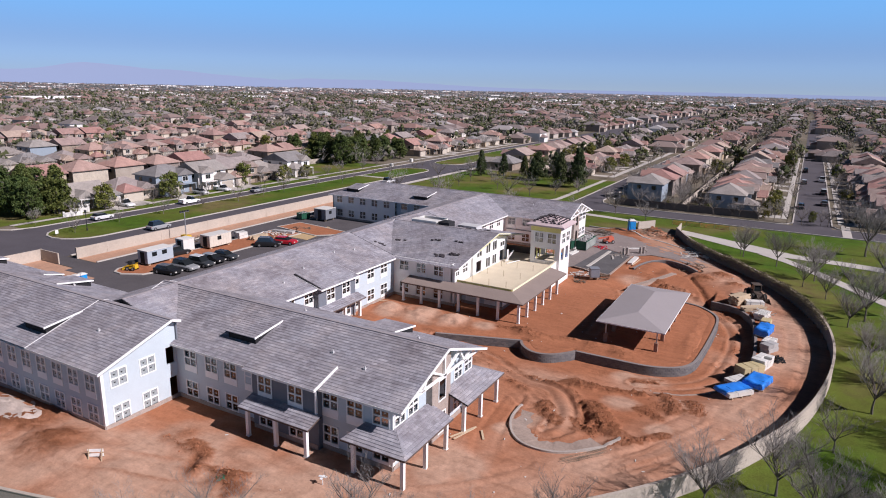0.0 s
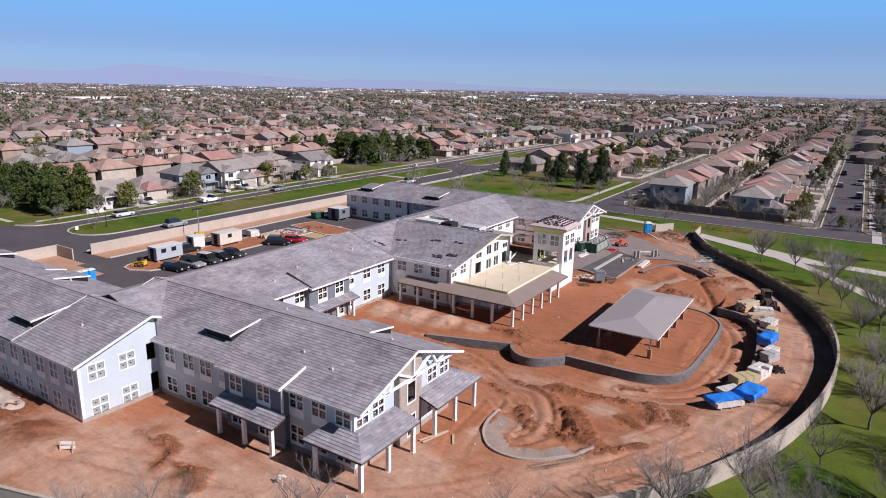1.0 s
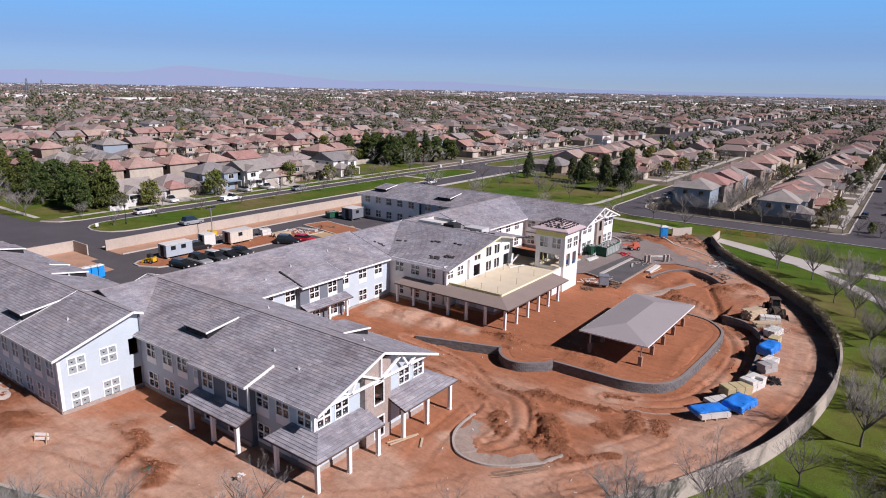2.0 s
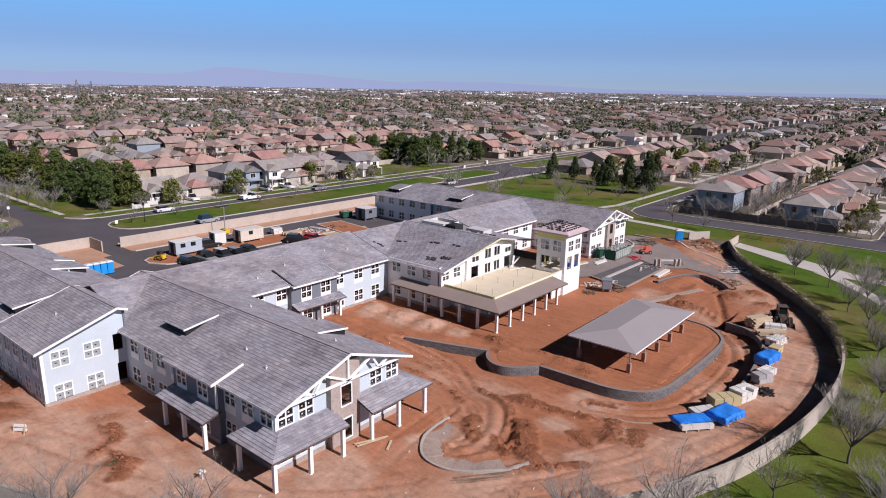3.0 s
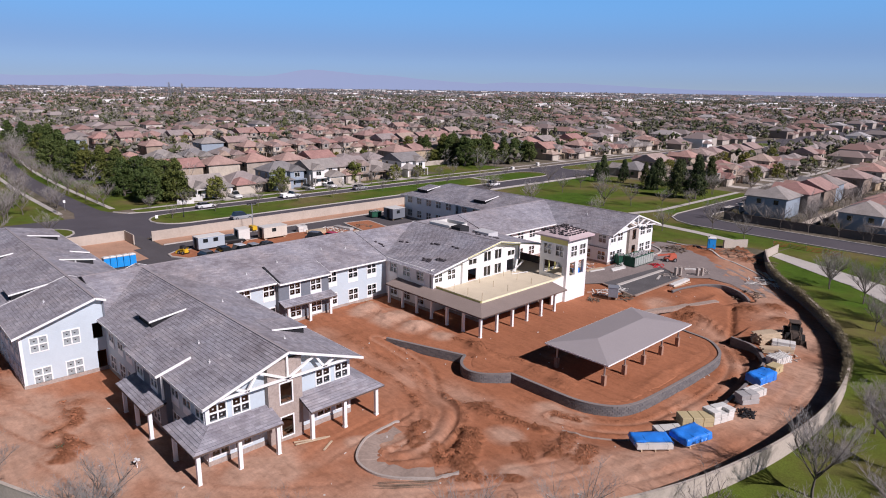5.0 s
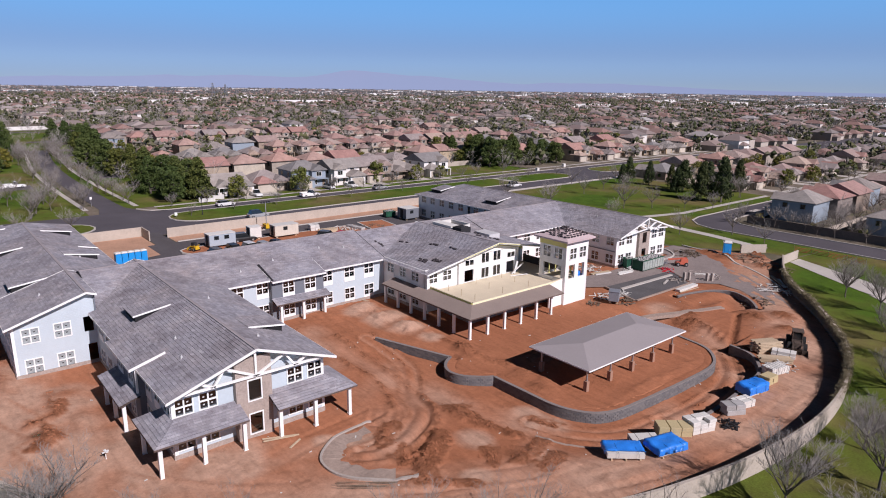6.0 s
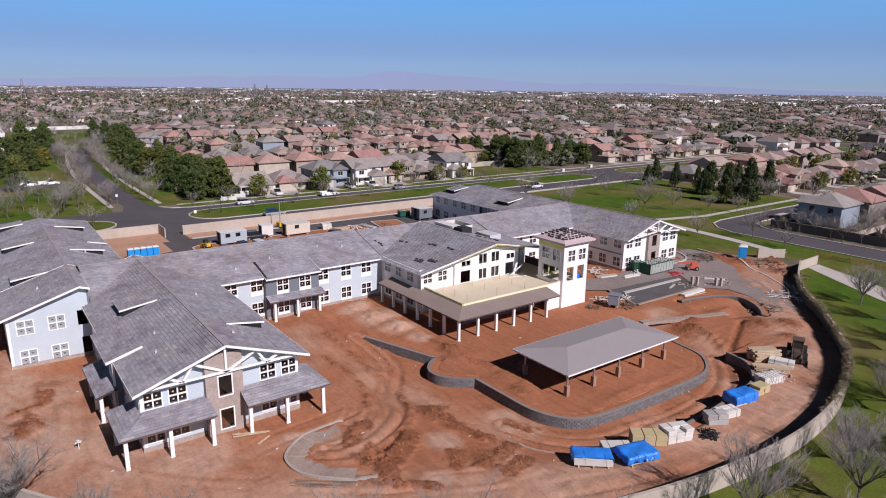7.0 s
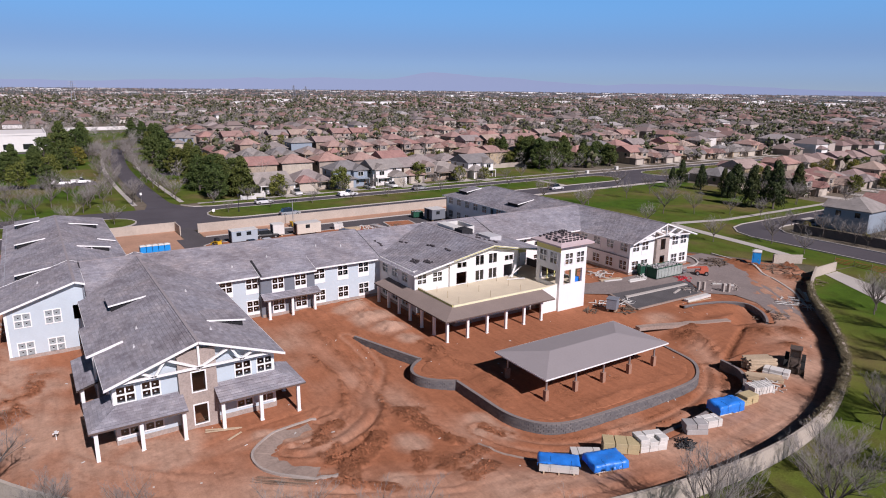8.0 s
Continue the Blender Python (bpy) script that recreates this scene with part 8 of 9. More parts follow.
for k, (a, b) in enumerate(zip(line, line[1:])):
    bm = bmesh.new()
    for z in (0.15, 0.4, 0.65, 0.9):
        mid = ((a[0] + b[0]) / 2, (a[1] + b[1]) / 2, z - 0.1)
        tube(bm, [(*a, z), mid, (*b, z)], [0.035, 0.035, 0.035], 4)
    part("mesh_band", bm, M_ORANGE, fence)
for a in line:
    bm = bmesh.new()
    tube(bm, [(*a, -0.2), (*a, 1.15)], [0.03, 0.03], 5)
    part("stake", bm, M_STEEL, fence)
# blue crate in the open storey of the tower
crate = thing("plastic_crate", "blue plastic crate standing in the open tower storey", "crate")
crate.matrix_basis = pose(-31.9, 96.6, 3.5, 0, 0, 6)
bm = bmesh.new()
box(bm, -0.3, 0.3, -0.55, 0.55, 0.0, 0.62, taper=-0.02)
bmesh.ops.bevel(bm, geom=bm.edges[:], offset=0.03, segments=1, affect="EDGES")
part("box", bm, M_TARP, crate)
bm = bmesh.new()
box(bm, -0.33, 0.33, -0.58, 0.58, 0.62, 0.7)
part("lid", bm, M_TARP, crate)

# lamp, signs, boxes and gateway walls along the avenue
lamp = thing("street_lamp", "dark post-top street lamp standing in the grass median", "street lamp", at=(-124.4, 75.8, 0.14))
bm = bmesh.new()
tube(bm, [(0, 0, -0.1), (0, 0, 0.5), (0, 0, 0.52), (0, 0, 3.5)], [0.16, 0.14, 0.08, 0.06], 8)
part("pole", bm, M_BLACK, lamp)
bm = bmesh.new()
tube(bm, [(0, 0, 3.5), (0, 0, 3.62), (0, 0, 4.1), (0, 0, 4.25)], [0.08, 0.2, 0.26, 0.06], 8)
part("lamp_head", bm, M_BLACK, lamp)
for x, y, w, h, top, lab in ((-125.0, 70.0, 0.6, 0.7, 1.1, "small white traffic sign at the tip of the median"), (-150.5, 58.0, 0.5, 0.6, 2.3, "small pale street sign on the verge")):
    sign = thing("road_sign", lab, "sign", "road signs", at=(x, y, 0.1))
    bm = bmesh.new()
    tube(bm, [(0, 0, -0.2), (0, 0, top)], [0.04, 0.04], 6)
    part("post", bm, M_STEEL, sign)
    bm = bmesh.new()
    box(bm, 0.04, 0.08, -w / 2, w / 2, top - h, top)
    part("plate", bm, M_WHITE, sign)
for x, y, s_ in ((-136.4, 204.0, 1.0), (-138.6, 221.6, 1.2), (-147.2, 88.6, 0.9)):
    bm = bmesh.new()
    box(bm, -0.55, 0.55, -0.6, 0.6, -0.05, 1.1 * s_, taper=0.03)
    bmesh.ops.bevel(bm, geom=bm.edges[:], offset=0.05, segments=1, affect="EDGES")
    ob = tagged(part("utility_box", bm, M_PALEBOX), "pale painted utility box on the verge", "utility box", "utility boxes")
    ob.matrix_basis = pose(x, y, 0.05)
for x, y, a in ((-141.0, 83.0, 78), (-144.0, 86.5, 60)):
    e = thing("entrance_wall", "low pale stuccoed entrance wall with end piers", "wall", "entrance walls")
    e.matrix_basis = pose(x, y, 0.02, 0, 0, a)
    bm = bmesh.new()
    box(bm, -1.6, 1.6, -0.15, 0.15, -0.1, 0.95)
    part("panel", bm, M_HWHITE, e)
    for q in (-1.8, 1.8):
        bm = bmesh.new()
        box(bm, q - 0.22, q + 0.22, -0.22, 0.22, -0.1, 1.2)
        part("pier", bm, M_HWHITE, e)

# ---- trees ----
def spike(bm, a, b, r):
    """A fine twig: a three-sided needle."""
    d = (b - a).normalized()
    s = d.cross(Vector((0.31, 0.9, 0.2))).normalized()
    u = s.cross(d)
    q = [bm.verts.new(a + (s * math.cos(k * 2.094) + u * math.sin(k * 2.094)) * r) for k in range(3)]
    t = bm.verts.new(b)
    for k in range(3):
        bm.faces.new((q[k], q[(k + 1) % 3], t))


def bare_tree(h, spread, seed, label, forks=(4, 4, 4, 6, 3), group="bare trees", name="bare_tree"):
    """A leafless tree: tapered trunk, forking limbs and fine twigs."""
    rnd = random.Random(seed)
    e = thing(name, label, "tree", group)
    bm, tw = bmesh.new(), bmesh.new()

    def grow(p, d, length, r, level):
        if level >= 3:
            q = p + (d + Vector((rnd.uniform(-1, 1), rnd.uniform(-1, 1), rnd.uniform(-0.3, 0.6))) * 0.25).normalized() * length
            spike(tw, p, q, max(r * 0.72, 0.008))
            pts = [p, p.lerp(q, 0.33), p.lerp(q, 0.66), q]
        else:
            pts, rad = [p], [r]
            q = p.copy()
            for k in range(3):
                d = (d + Vector((rnd.uniform(-1, 1), rnd.uniform(-1, 1), rnd.uniform(-0.1, 0.5))) * 0.16).normalized()
                q = q + d * length / 3
                pts.append(q.copy())
                rad.append(r * (1 - 0.2 * (k + 1)))
            tube(bm, pts, rad, 7 if level == 0 else 4, cap=False)
        if level >= len(forks):
            return
        n = forks[level]
        for k in range(n):
            t = (0.75 if level == 0 else 0.25) + (0.25 if level == 0 else 0.75) * (k + rnd.random()) / n
            i = min(2, int(t * 3))
            o = pts[i].lerp(pts[i + 1], t * 3 - i) if t < 1 else pts[3]
            a = k * 2.4 + rnd.uniform(-0.5, 0.5) if level == 0 else rnd.uniform(0, math.tau)
            side = Vector((math.cos(a), math.sin(a), 0)) * spread
            nd = (d * (0.75 if level else 0.5) + side * rnd.uniform(0.45, 0.95) + Vector((0, 0, 0.28))).normalized()
            k2 = rnd.uniform(1.3, 1.9) if level == 0 else rnd.uniform(0.42, 0.62)
            grow(o, nd, length * k2, r * (rnd.uniform(0.5, 0.62) if level == 0 else rnd.uniform(0.42, 0.55)), level + 1)

    grow(Vector((0, 0, -0.1)), Vector((0, 0, 1)), h * 0.27, h * 0.017, 0)
    part("trunk", bm, M_BARK, e)
    part("twig_crown", tw, M_TWIG, e, "dense fine leafless twigs")
    return e


def leafy_tree(h, w, seed, material, label, conical=False, clumps=46, leaves=34, size=0.34):
    """An evergreen: trunk, limbs and a crown of many small leaf cards in uneven clumps."""
    rnd = random.Random(seed)
    e = thing("evergreen_tree", label, "tree", "evergreen trees")
    bm, lf = bmesh.new(), bmesh.new()
    tube(bm, [(0, 0, -0.1), (0.05, 0.04, h * 0.3), (0.0, 0.1, h * 0.62), (0.08, 0.05, h * 0.92)], [h * 0.03, h * 0.024, h * 0.014, 0.03], 7)
    for k in range(clumps):
        t = rnd.random() ** 0.8
        z = h * (0.09 + 0.88 * t)
        rr = w * (1.0 - t) ** 0.75 + 0.15 if conical else w * math.sqrt(max(0.05, 1 - (2 * t - 0.85) ** 2 * 0.75))
        a, d = rnd.uniform(0, math.tau), rr * rnd.uniform(0.45, 1.0)
        c = Vector((d * math.cos(a), d * math.sin(a), z))
        if k % 3 == 0:
            tube(bm, [(0, 0.05, z * 0.75), c * 0.55 + Vector((0, 0, z * 0.42)), c], [h * 0.01, h * 0.006, 0.02], 4, cap=False)
        cr = rnd.uniform(0.5, 1.0) * (0.55 + 0.13 * w)
        for _ in range(leaves):
            v = Vector((rnd.gauss(0, 1), rnd.gauss(0, 1), rnd.gauss(0, 0.75))).normalized() * cr * rnd.uniform(0.5, 1.05)
            o = c + v
            n = (v.normalized() + Vector((rnd.uniform(-1, 1), rnd.uniform(-1, 1), rnd.uniform(-0.4, 1)))).normalized()
            s = n.cross(Vector((rnd.uniform(-1, 1), rnd.uniform(-1, 1), 0.3))).normalized()
            u = n.cross(s)
            k2 = size * rnd.uniform(0.6, 1.2)
            face(lf, (o - s * k2, o - u * k2 * 0.55, o + s * k2, o + u * k2 * 0.55))
    part("trunk", bm, M_BARK, e)
    part("crown", lf, material, e, "dense uneven crown of small leaves")
    return e


LIGHT = (7, 5, 4, 5)
BARE = [bare_tree(7.5, 0.9, 11, "leafless grey-brown tree on the lawn", (9, 6, 5, 5, 4)), bare_tree(6.0, 1.0, 12, "small leafless spreading street tree", LIGHT), bare_tree(8.5, 0.8, 13, "tall leafless tree with fine twigs", (9, 6, 5, 5, 4)), bare_tree(5.2, 1.05, 15, "small leafless tree with a dense twiggy crown", (8, 4, 4, 6))]
GREEN = [leafy_tree(11, 4.3, 21, M_EVERGREEN, "dark green dense evergreen tree", True, 130, 46, 0.27), leafy_tree(9, 3.4, 22, M_EVERGREEN, "dark green rounded evergreen tree", False, 100, 46, 0.27), leafy_tree(9.4, 3.6, 23, M_PINE, "dark broad pine tree", True, 130, 44, 0.26), leafy_tree(6.5, 2.8, 24, M_OLIVE, "olive-green broad tree among the houses", False, 60, 44, 0.24), leafy_tree(5, 2.2, 25, M_OLIVE, "small yellow-green broad-leaved garden tree", False, 46, 44, 0.22)]
for k, t in enumerate(BARE + GREEN):
    t.matrix_basis = pose((1.6, 5.6, 9.0, -8.2, -146, -150, -77, -146, -142)[k], (50.2, 59.6, 69.6, 131.5, 83, 77, 202.9, 139, 152)[k], 0, 0, 0, 40 * k)
    if k < 3:
        t.scale = (0.92, 0.92, 0.92)


def plant(src, x, y, s=1.0, seed=0):
    rnd = random.Random(int(x * 13 + y * 7 + seed))
    c = copy_thing(src, pose(x, y, 0.0, 0, 0, rnd.uniform(0, 360)))
    k = s * rnd.uniform(0.85, 1.15)
    c.scale = (k, k, k * rnd.uniform(0.9, 1.1))
    return c


rnd = random.Random(77)


def street_y(x):
    return min(STREET, key=lambda p: abs(p[0] - x))[1]


for x, y, k, q in ((-7.5, 129.5, 2, 0.78), (-1.8, 125.3, 0, 0.8), (4.1, 118.5, 0, 0.85), (2.5, 113.8, 2, 0.66), (5.6, 108.4, 0, 0.6), (12.6, 142.9, 2, 1.25), (10.1, 100, 0, 1.0), (8.0, 96.2, 2, 0.72), (13.6, 90, 0, 0.95), (9.6, 84, 2, 0.7), (12.4, 78.4, 0, 0.95),
                (14, 104, 2, 0.85), (16, 66, 0, 1.0), (13.6, 57, 2, 0.9), (4.4, 45.6, 2, 0.85), (14.2, 126, 2, 0.9), (6.5, 134, 0, 0.3), (21, 133, 2, 0.9), (19, 92, 0, 0.95), (19, 116, 0, 0.9), (20, 76, 2, 0.95)):
    plant(BARE[k], x, y, q * 1.04)
for x, y, k in ((-71.4, 165, 2), (-67, 171, 2), (-99, 150, 0), (-90, 158, 1), (-83, 149, 3), (-80, 177, 1), (-94, 187, 2), (-92, 175, 1), (-62, 178, 3), (-46, 148.6, 3), (-39, 157.6, 1), (-31, 155, 3), (-64, 150, 3), (-105.6, 186, 0), (-88, 190, 1)):
    plant(BARE[1 + 2 * (k % 2)], x, y, 1.25)
for k in range(14):
    plant(BARE[1 + 2 * (k % 2)], -125.4 + rnd.uniform(-1.5, 1.5), 74 + k * 10.4 + rnd.uniform(-2, 2), 0.75)
    plant(BARE[3 - 2 * (k % 2)], -138.2 + rnd.uniform(-0.4, 0.4), 72 + k * 9.5 + rnd.uniform(-2, 2), 0.9)
for k in range(24):
    plant(BARE[1 + 2 * (k % 2)], -149 - k * 6.4, street_y(-149 - k * 6.4) + 4.0 + rnd.uniform(-0.6, 1.4), 1.1)
    plant(BARE[3 - 2 * (k % 2)], -147 - k * 6.5, street_y(-147 - k * 6.5) - 4.0 - rnd.uniform(0, 4.5), 1.3)
plant(BARE[3], -122.6, 48.6, 1.1)
for x, y in ((-120, 30), (-124, 40), (-141, 44), (-148, 46), (-152, 38), (-136, 30), (-160, 48), (-172, 44)):
    plant(BARE[1], x, y, 1.1)
for x, y, q in ((-21.8, 28.4, 0.85), (-28.8, 22.6, 0.85), (-11.0, 36.4, 0.72), (-35.6, 20.6, 0.75), (-16.2, 32.6, 0.5), (-3.0, 45.6, 0.75)):
    plant(BARE[0], x, y, q)
for x, y, k, q in ((11.0, 54.0, 0, 0.72), (16.4, 63.0, 2, 0.72), (18.4, 73.0, 0, 0.75), (8.6, 46.2, 2, 0.66), (-0.6, 43.4, 0, 0.55), (23, 84, 0, 0.8)):
    plant(BARE[k], x, y, q)
# evergreen groups
for x, y, k, q in ((-145.5, 76.2, 1, 0.95), (-147, 82.6, 0, 0.85), (-152, 79, 0, 1.0), (-157, 84, 1, 1.05), (-163, 75.4, 0, 1.05), (-168, 81, 1, 1.1), (-176, 78, 0, 1.0), (-196, 79.4, 0, 1.05), (-203, 77, 1, 1.1), (-210, 75.7, 0, 1.0), (-218, 78, 1, 1.05), (-227, 77, 0, 1.0), (-239, 75, 1, 1.05), (-247, 80.5, 0, 1.05), (-258, 79, 1, 1.0),
                   (-268, 82, 0, 1.05), (-280, 81, 1, 1.1), (-292, 84, 0, 1.1), (-318, 88, 1, 1.2), (-336, 86, 0, 1.2), (-354, 83.6, 0, 1.2), (-186, 82, 3, 1.2), (-286, 86, 3, 1.3)):
    plant(GREEN[k], x, y, q)
for k in range(24):
    plant(GREEN[k % 3], rnd.uniform(-182, -150), rnd.uniform(196, 212), 1.0)
for k in range(8):
    plant(GREEN[k % 3], rnd.uniform(-160, -148), rnd.uniform(214, 240), 0.9)
for x, y, q in ((-98, 202, 0.8), (-103, 213, 0.9), (-91.3, 207, 0.8), (-83.6, 207, 0.75), (-78, 201, 0.95), (-65.6, 192.6, 1.25), (-60.8, 194.6, 1.15), (-67, 217, 1.0), (-75, 214, 0.9)):
    t = plant(GREEN[2], x, y, q)
    t.scale = (t.scale[0] * 0.72, t.scale[1] * 0.72, t.scale[2])
for x, y, k, q in ((-208, 28.7, 0, 0.78), (-190, 31.6, 3, 0.95), (-185, 38.7, 1, 0.7), (-218, 36.4, 0, 0.8), (-234, 46.2, 1, 0.95), (-223, 35.7, 0, 0.8), (-226, 22, 1, 0.8), (-240, 30, 0, 0.7), (-212, 18, 0, 0.8), (-250, 40, 1, 1.1), (-262, 46, 0, 1.2), (-200, 14, 1, 1.0), (-270, 52, 1, 1.2), (-256, 24, 0, 0.7), (-282, 55, 0, 1.1), (-204, 40, 3, 1.2), (-244, 50, 3, 1.2)):
    plant(GREEN[k], x, y, q)
for k in range(12):
    plant(BARE[1 + 2 * (k % 2)], rnd.uniform(-104, -60), rnd.uniform(206, 222), 1.2)
for k in range(12):
    plant(BARE[1 + 2 * (k % 2)], rnd.uniform(-186, -142), rnd.uniform(24, 51), 1.25)
for k in range(16):
    plant(BARE[1 + 2 * (k % 2)], rnd.uniform(-300, -240), rnd.uniform(54, 62) if k % 2 else rnd.uniform(68, 74), 1.4)

# ---- houses ----
def hip_faces(bm, x0, x1, y0, y1, z, rise, mat=0, gable=None, t=0.18):
    """A hipped roof (gable: 'x' or 'y' ridge with gable ends) with thick eaves."""
    w, d = x1 - x0, y1 - y0
    if w >= d:
        i = d / 2 if gable != "x" else 0.0
        r = [(x0 + i, (y0 + y1) / 2, z + rise), (x1 - i, (y0 + y1) / 2, z + rise)]
        q = [(x0, y0, z), (x1, y0, z), (x1, y1, z), (x0, y1, z)]
        fs = [(q[0], q[1], r[1], r[0]), (q[2], q[3], r[0], r[1]), (q[1], q[2], r[1]), (q[3], q[0], r[0])]
    else:
        i = w / 2 if gable != "y" else 0.0
        r = [((x0 + x1) / 2, y0 + i, z + rise), ((x0 + x1) / 2, y1 - i, z + rise)]
        q = [(x0, y0, z), (x1, y0, z), (x1, y1, z), (x0, y1, z)]
        fs = [(q[1], q[2], r[1], r[0]), (q[3], q[0], r[0], r[1]), (q[0], q[1], r[0]), (q[2], q[3], r[1])]
    for f in fs:
        face(bm, f, mat)
    for a, b in zip(q, q[1:] + q[:1]):
        face(bm, ((a[0], a[1], z - t), (b[0], b[1], z - t), b, a), mat)
    face(bm, [(p[0], p[1], z - t) for p in q][::-1], mat)


def house_kind(k, wallmat, roofmat, label):
    """A stuccoed tract house whose front faces +x: main body, garage wing, bay, tiled roofs, windows, doors."""
    rnd = random.Random(300 + k)
    two = k in (0, 1, 3, 4, 6, 7, 9)
    e = thing("house", label, "house", "tract houses")
    D, W = rnd.uniform(12.5, 15.5), rnd.uniform(10.6, 12.2)
    H = 5.2 if two else 2.9
    s = 1 if k % 2 else -1
    bm = bmesh.new()
    box(bm, -D / 2, D / 2 - 3.5, -W / 2, W / 2, 0, H)
    part("wall", bm, wallmat, e)
    bm = bmesh.new()
    gy = sorted((-s * W / 2, s * 0.3))
    box(bm, D / 2 - 3.5, D / 2, gy[0], gy[1], 0, 2.8)
    part("garage", bm, wallmat, e)
    bm = bmesh.new()
    hip_faces(bm, -D / 2 - 0.6, D / 2 - 2.9, -W / 2 - 0.6, W / 2 + 0.6, H + 0.12, 2.5 if two else 2.7, gable=("x", "y", None)[k % 3])
    part("roof", bm, roofmat, e)
    if k % 3 < 2:
        bm = bmesh.new()
        w0, w1 = -W / 2 + 0.02, W / 2 - 0.02
        d0, d1 = -D / 2 + 0.02, D / 2 - 3.52
        if (D - 2.3) >= (W + 1.2):
            if k % 3 == 0:
                for x in (d0, d1):
                    face(bm, ((x, w0, H), (x, w1, H), (x, 0, H + 2.2)))
        elif k % 3 == 1:
            for y in (w0, w1):
                face(bm, ((d0, y, H), (d1, y, H), ((d0 + d1) / 2, y, H + 2.2)))
        if len(bm.faces):
            part("gable", bm, wallmat, e)
        else:
            bm.free()
    bm = bmesh.new()
    hip_faces(bm, D / 2 - 7.0, D / 2 + 0.6, gy[0] - 0.5, gy[1] + 0.5, 2.92, 1.75, gable="x" if k % 2 == 0 else None)
    part("garage_roof", bm, roofmat, e)
    gc = (gy[0] + gy[1]) / 2
    if k % 2 == 0:
        bm = bmesh.new()
        face(bm, ((D / 2 + 0.01, gy[0], 2.8), (D / 2 + 0.01, gy[1], 2.8), (D / 2 + 0.01, gc, 4.4)))
        part("gable", bm, wallmat, e)
    by = sorted((s * 0.7, s * (W / 2 - 0.3)))
    yc = (by[0] + by[1]) / 2
    xs = D / 2 - 2.2
    bm = bmesh.new()
    box(bm, D / 2 - 3.5, xs, by[0], by[1], 0, H - 0.2)
    part("bay", bm, wallmat, e)
    bm = bmesh.new()
    hip_faces(bm, D / 2 - 8.0, xs + 0.5, by[0] - 0.5, by[1] + 0.5, H - 0.05, 1.7, gable="x")
    part("bay_roof", bm, roofmat, e)
    bm = bmesh.new()
    face(bm, ((xs + 0.01, by[0], H - 0.2), (xs + 0.01, by[1], H - 0.2), (xs + 0.01, yc, H + 1.3)))
    part("bay_gable", bm, wallmat, e)
    bm = bmesh.new()
    box(bm, xs, xs + 1.6, by[0] - 0.2, by[1] + 0.2, 2.45, 2.6)
    for y in by:
        box(bm, xs + 1.3, xs + 1.55, y - 0.12, y + 0.12, 0, 2.45)
    part("entry_porch", bm, M_HWHITE if k in (4, 7) else wallmat, e)
    bm = bmesh.new()
    box(bm, xs - 0.02, xs + 0.04, by[1] - 1.3, by[1] - 0.4, 0.05, 2.1)
    part("front_door", bm, M_DEBRIS, e, "dark front door")
    bm = bmesh.new()
    box(bm, D / 2 - 0.02, D / 2 + 0.05, gc - 2.3, gc + 2.3, 0.05, 2.2)
    for z in (0.6, 1.15, 1.7):
        box(bm, D / 2 + 0.02, D / 2 + 0.07, gc - 2.3, gc + 2.3, z - 0.02, z + 0.02)
    part("garage_door", bm, M_GARAGE, e, "panelled garage door")

    def pane(x, y, z, w, h):
        b = bmesh.new()
        box(b, x - 0.04, x + 0.06, y - w / 2 - 0.12, y + w / 2 + 0.12, z - 0.12, z + h + 0.12)
        o = part("window", b, M_HWHITE, e, "white window surround")
        b = bmesh.new()
        box(b, x - 0.05, x + 0.08, y - w / 2, y - 0.04, z, z + h)
        box(b, x - 0.05, x + 0.08, y + 0.04, y + w / 2, z, z + h)
        part("pane", b, M_CARGLASS, o)

    pane(xs, by[0] + 1.1, 0.8, 1.3, 1.3)
    if two:
        pane(xs, yc, 3.3, 1.8, 1.25)
        pane(D / 2 - 3.5, gc, 4.2, 1.4, 0.9)
    for q in (-1, 1):
        for xx in (-D * 0.3, D * 0.05):
            b = bmesh.new()
            z = 3.5 if two else 1.0
            box(b, xx - 0.6, xx + 0.6, q * W / 2 - 0.04, q * W / 2 + 0.05, z, z + 1.2)
            part("window", b, M_CARGLASS, e, "dark side window")
    bm = bmesh.new()
    box(bm, D / 2 + 0.3, D / 2 + 6.0, gc - 2.6, gc + 2.6, -0.02, 0.04)
    part("driveway", bm, M_CONCRETE, e, "pale concrete driveway")
    return e


KINDS = [house_kind(k, m, r, lab) for k, (m, r, lab) in enumerate((
    (M_HWALL, M_HROOF, "two-storey tan stucco house with a tiled roof"), (M_HWALL, M_HROOF, "two-storey beige stucco house with gabled tiled roof"), (M_HWALL, M_HROOF, "single-storey tan stucco house with a hipped tile roof"),
    (M_HBLUE, M_HGREYROOF, "two-storey blue-grey house with brown-grey roof"), (M_HWHITE, M_HGREYROOF, "two-storey white house with grey roof"), (M_HWALL, M_HROOF, "single-storey beige house with a clay tile roof"),
    (M_HWALL, M_HROOF, "two-storey stucco house with a hipped clay roof"), (M_HWHITE, M_HGREYROOF, "two-storey pale house with grey-brown gabled roof"), (M_HWALL, M_HGREYROOF, "single-storey house with grey tile roof"), (M_HWALL, M_HROOF, "two-storey tan house with broad clay roof"), (M_HWHITE, M_HGREYROOF, "single-storey white house with grey gabled roof")))]
spots = []
rnd = random.Random(9)


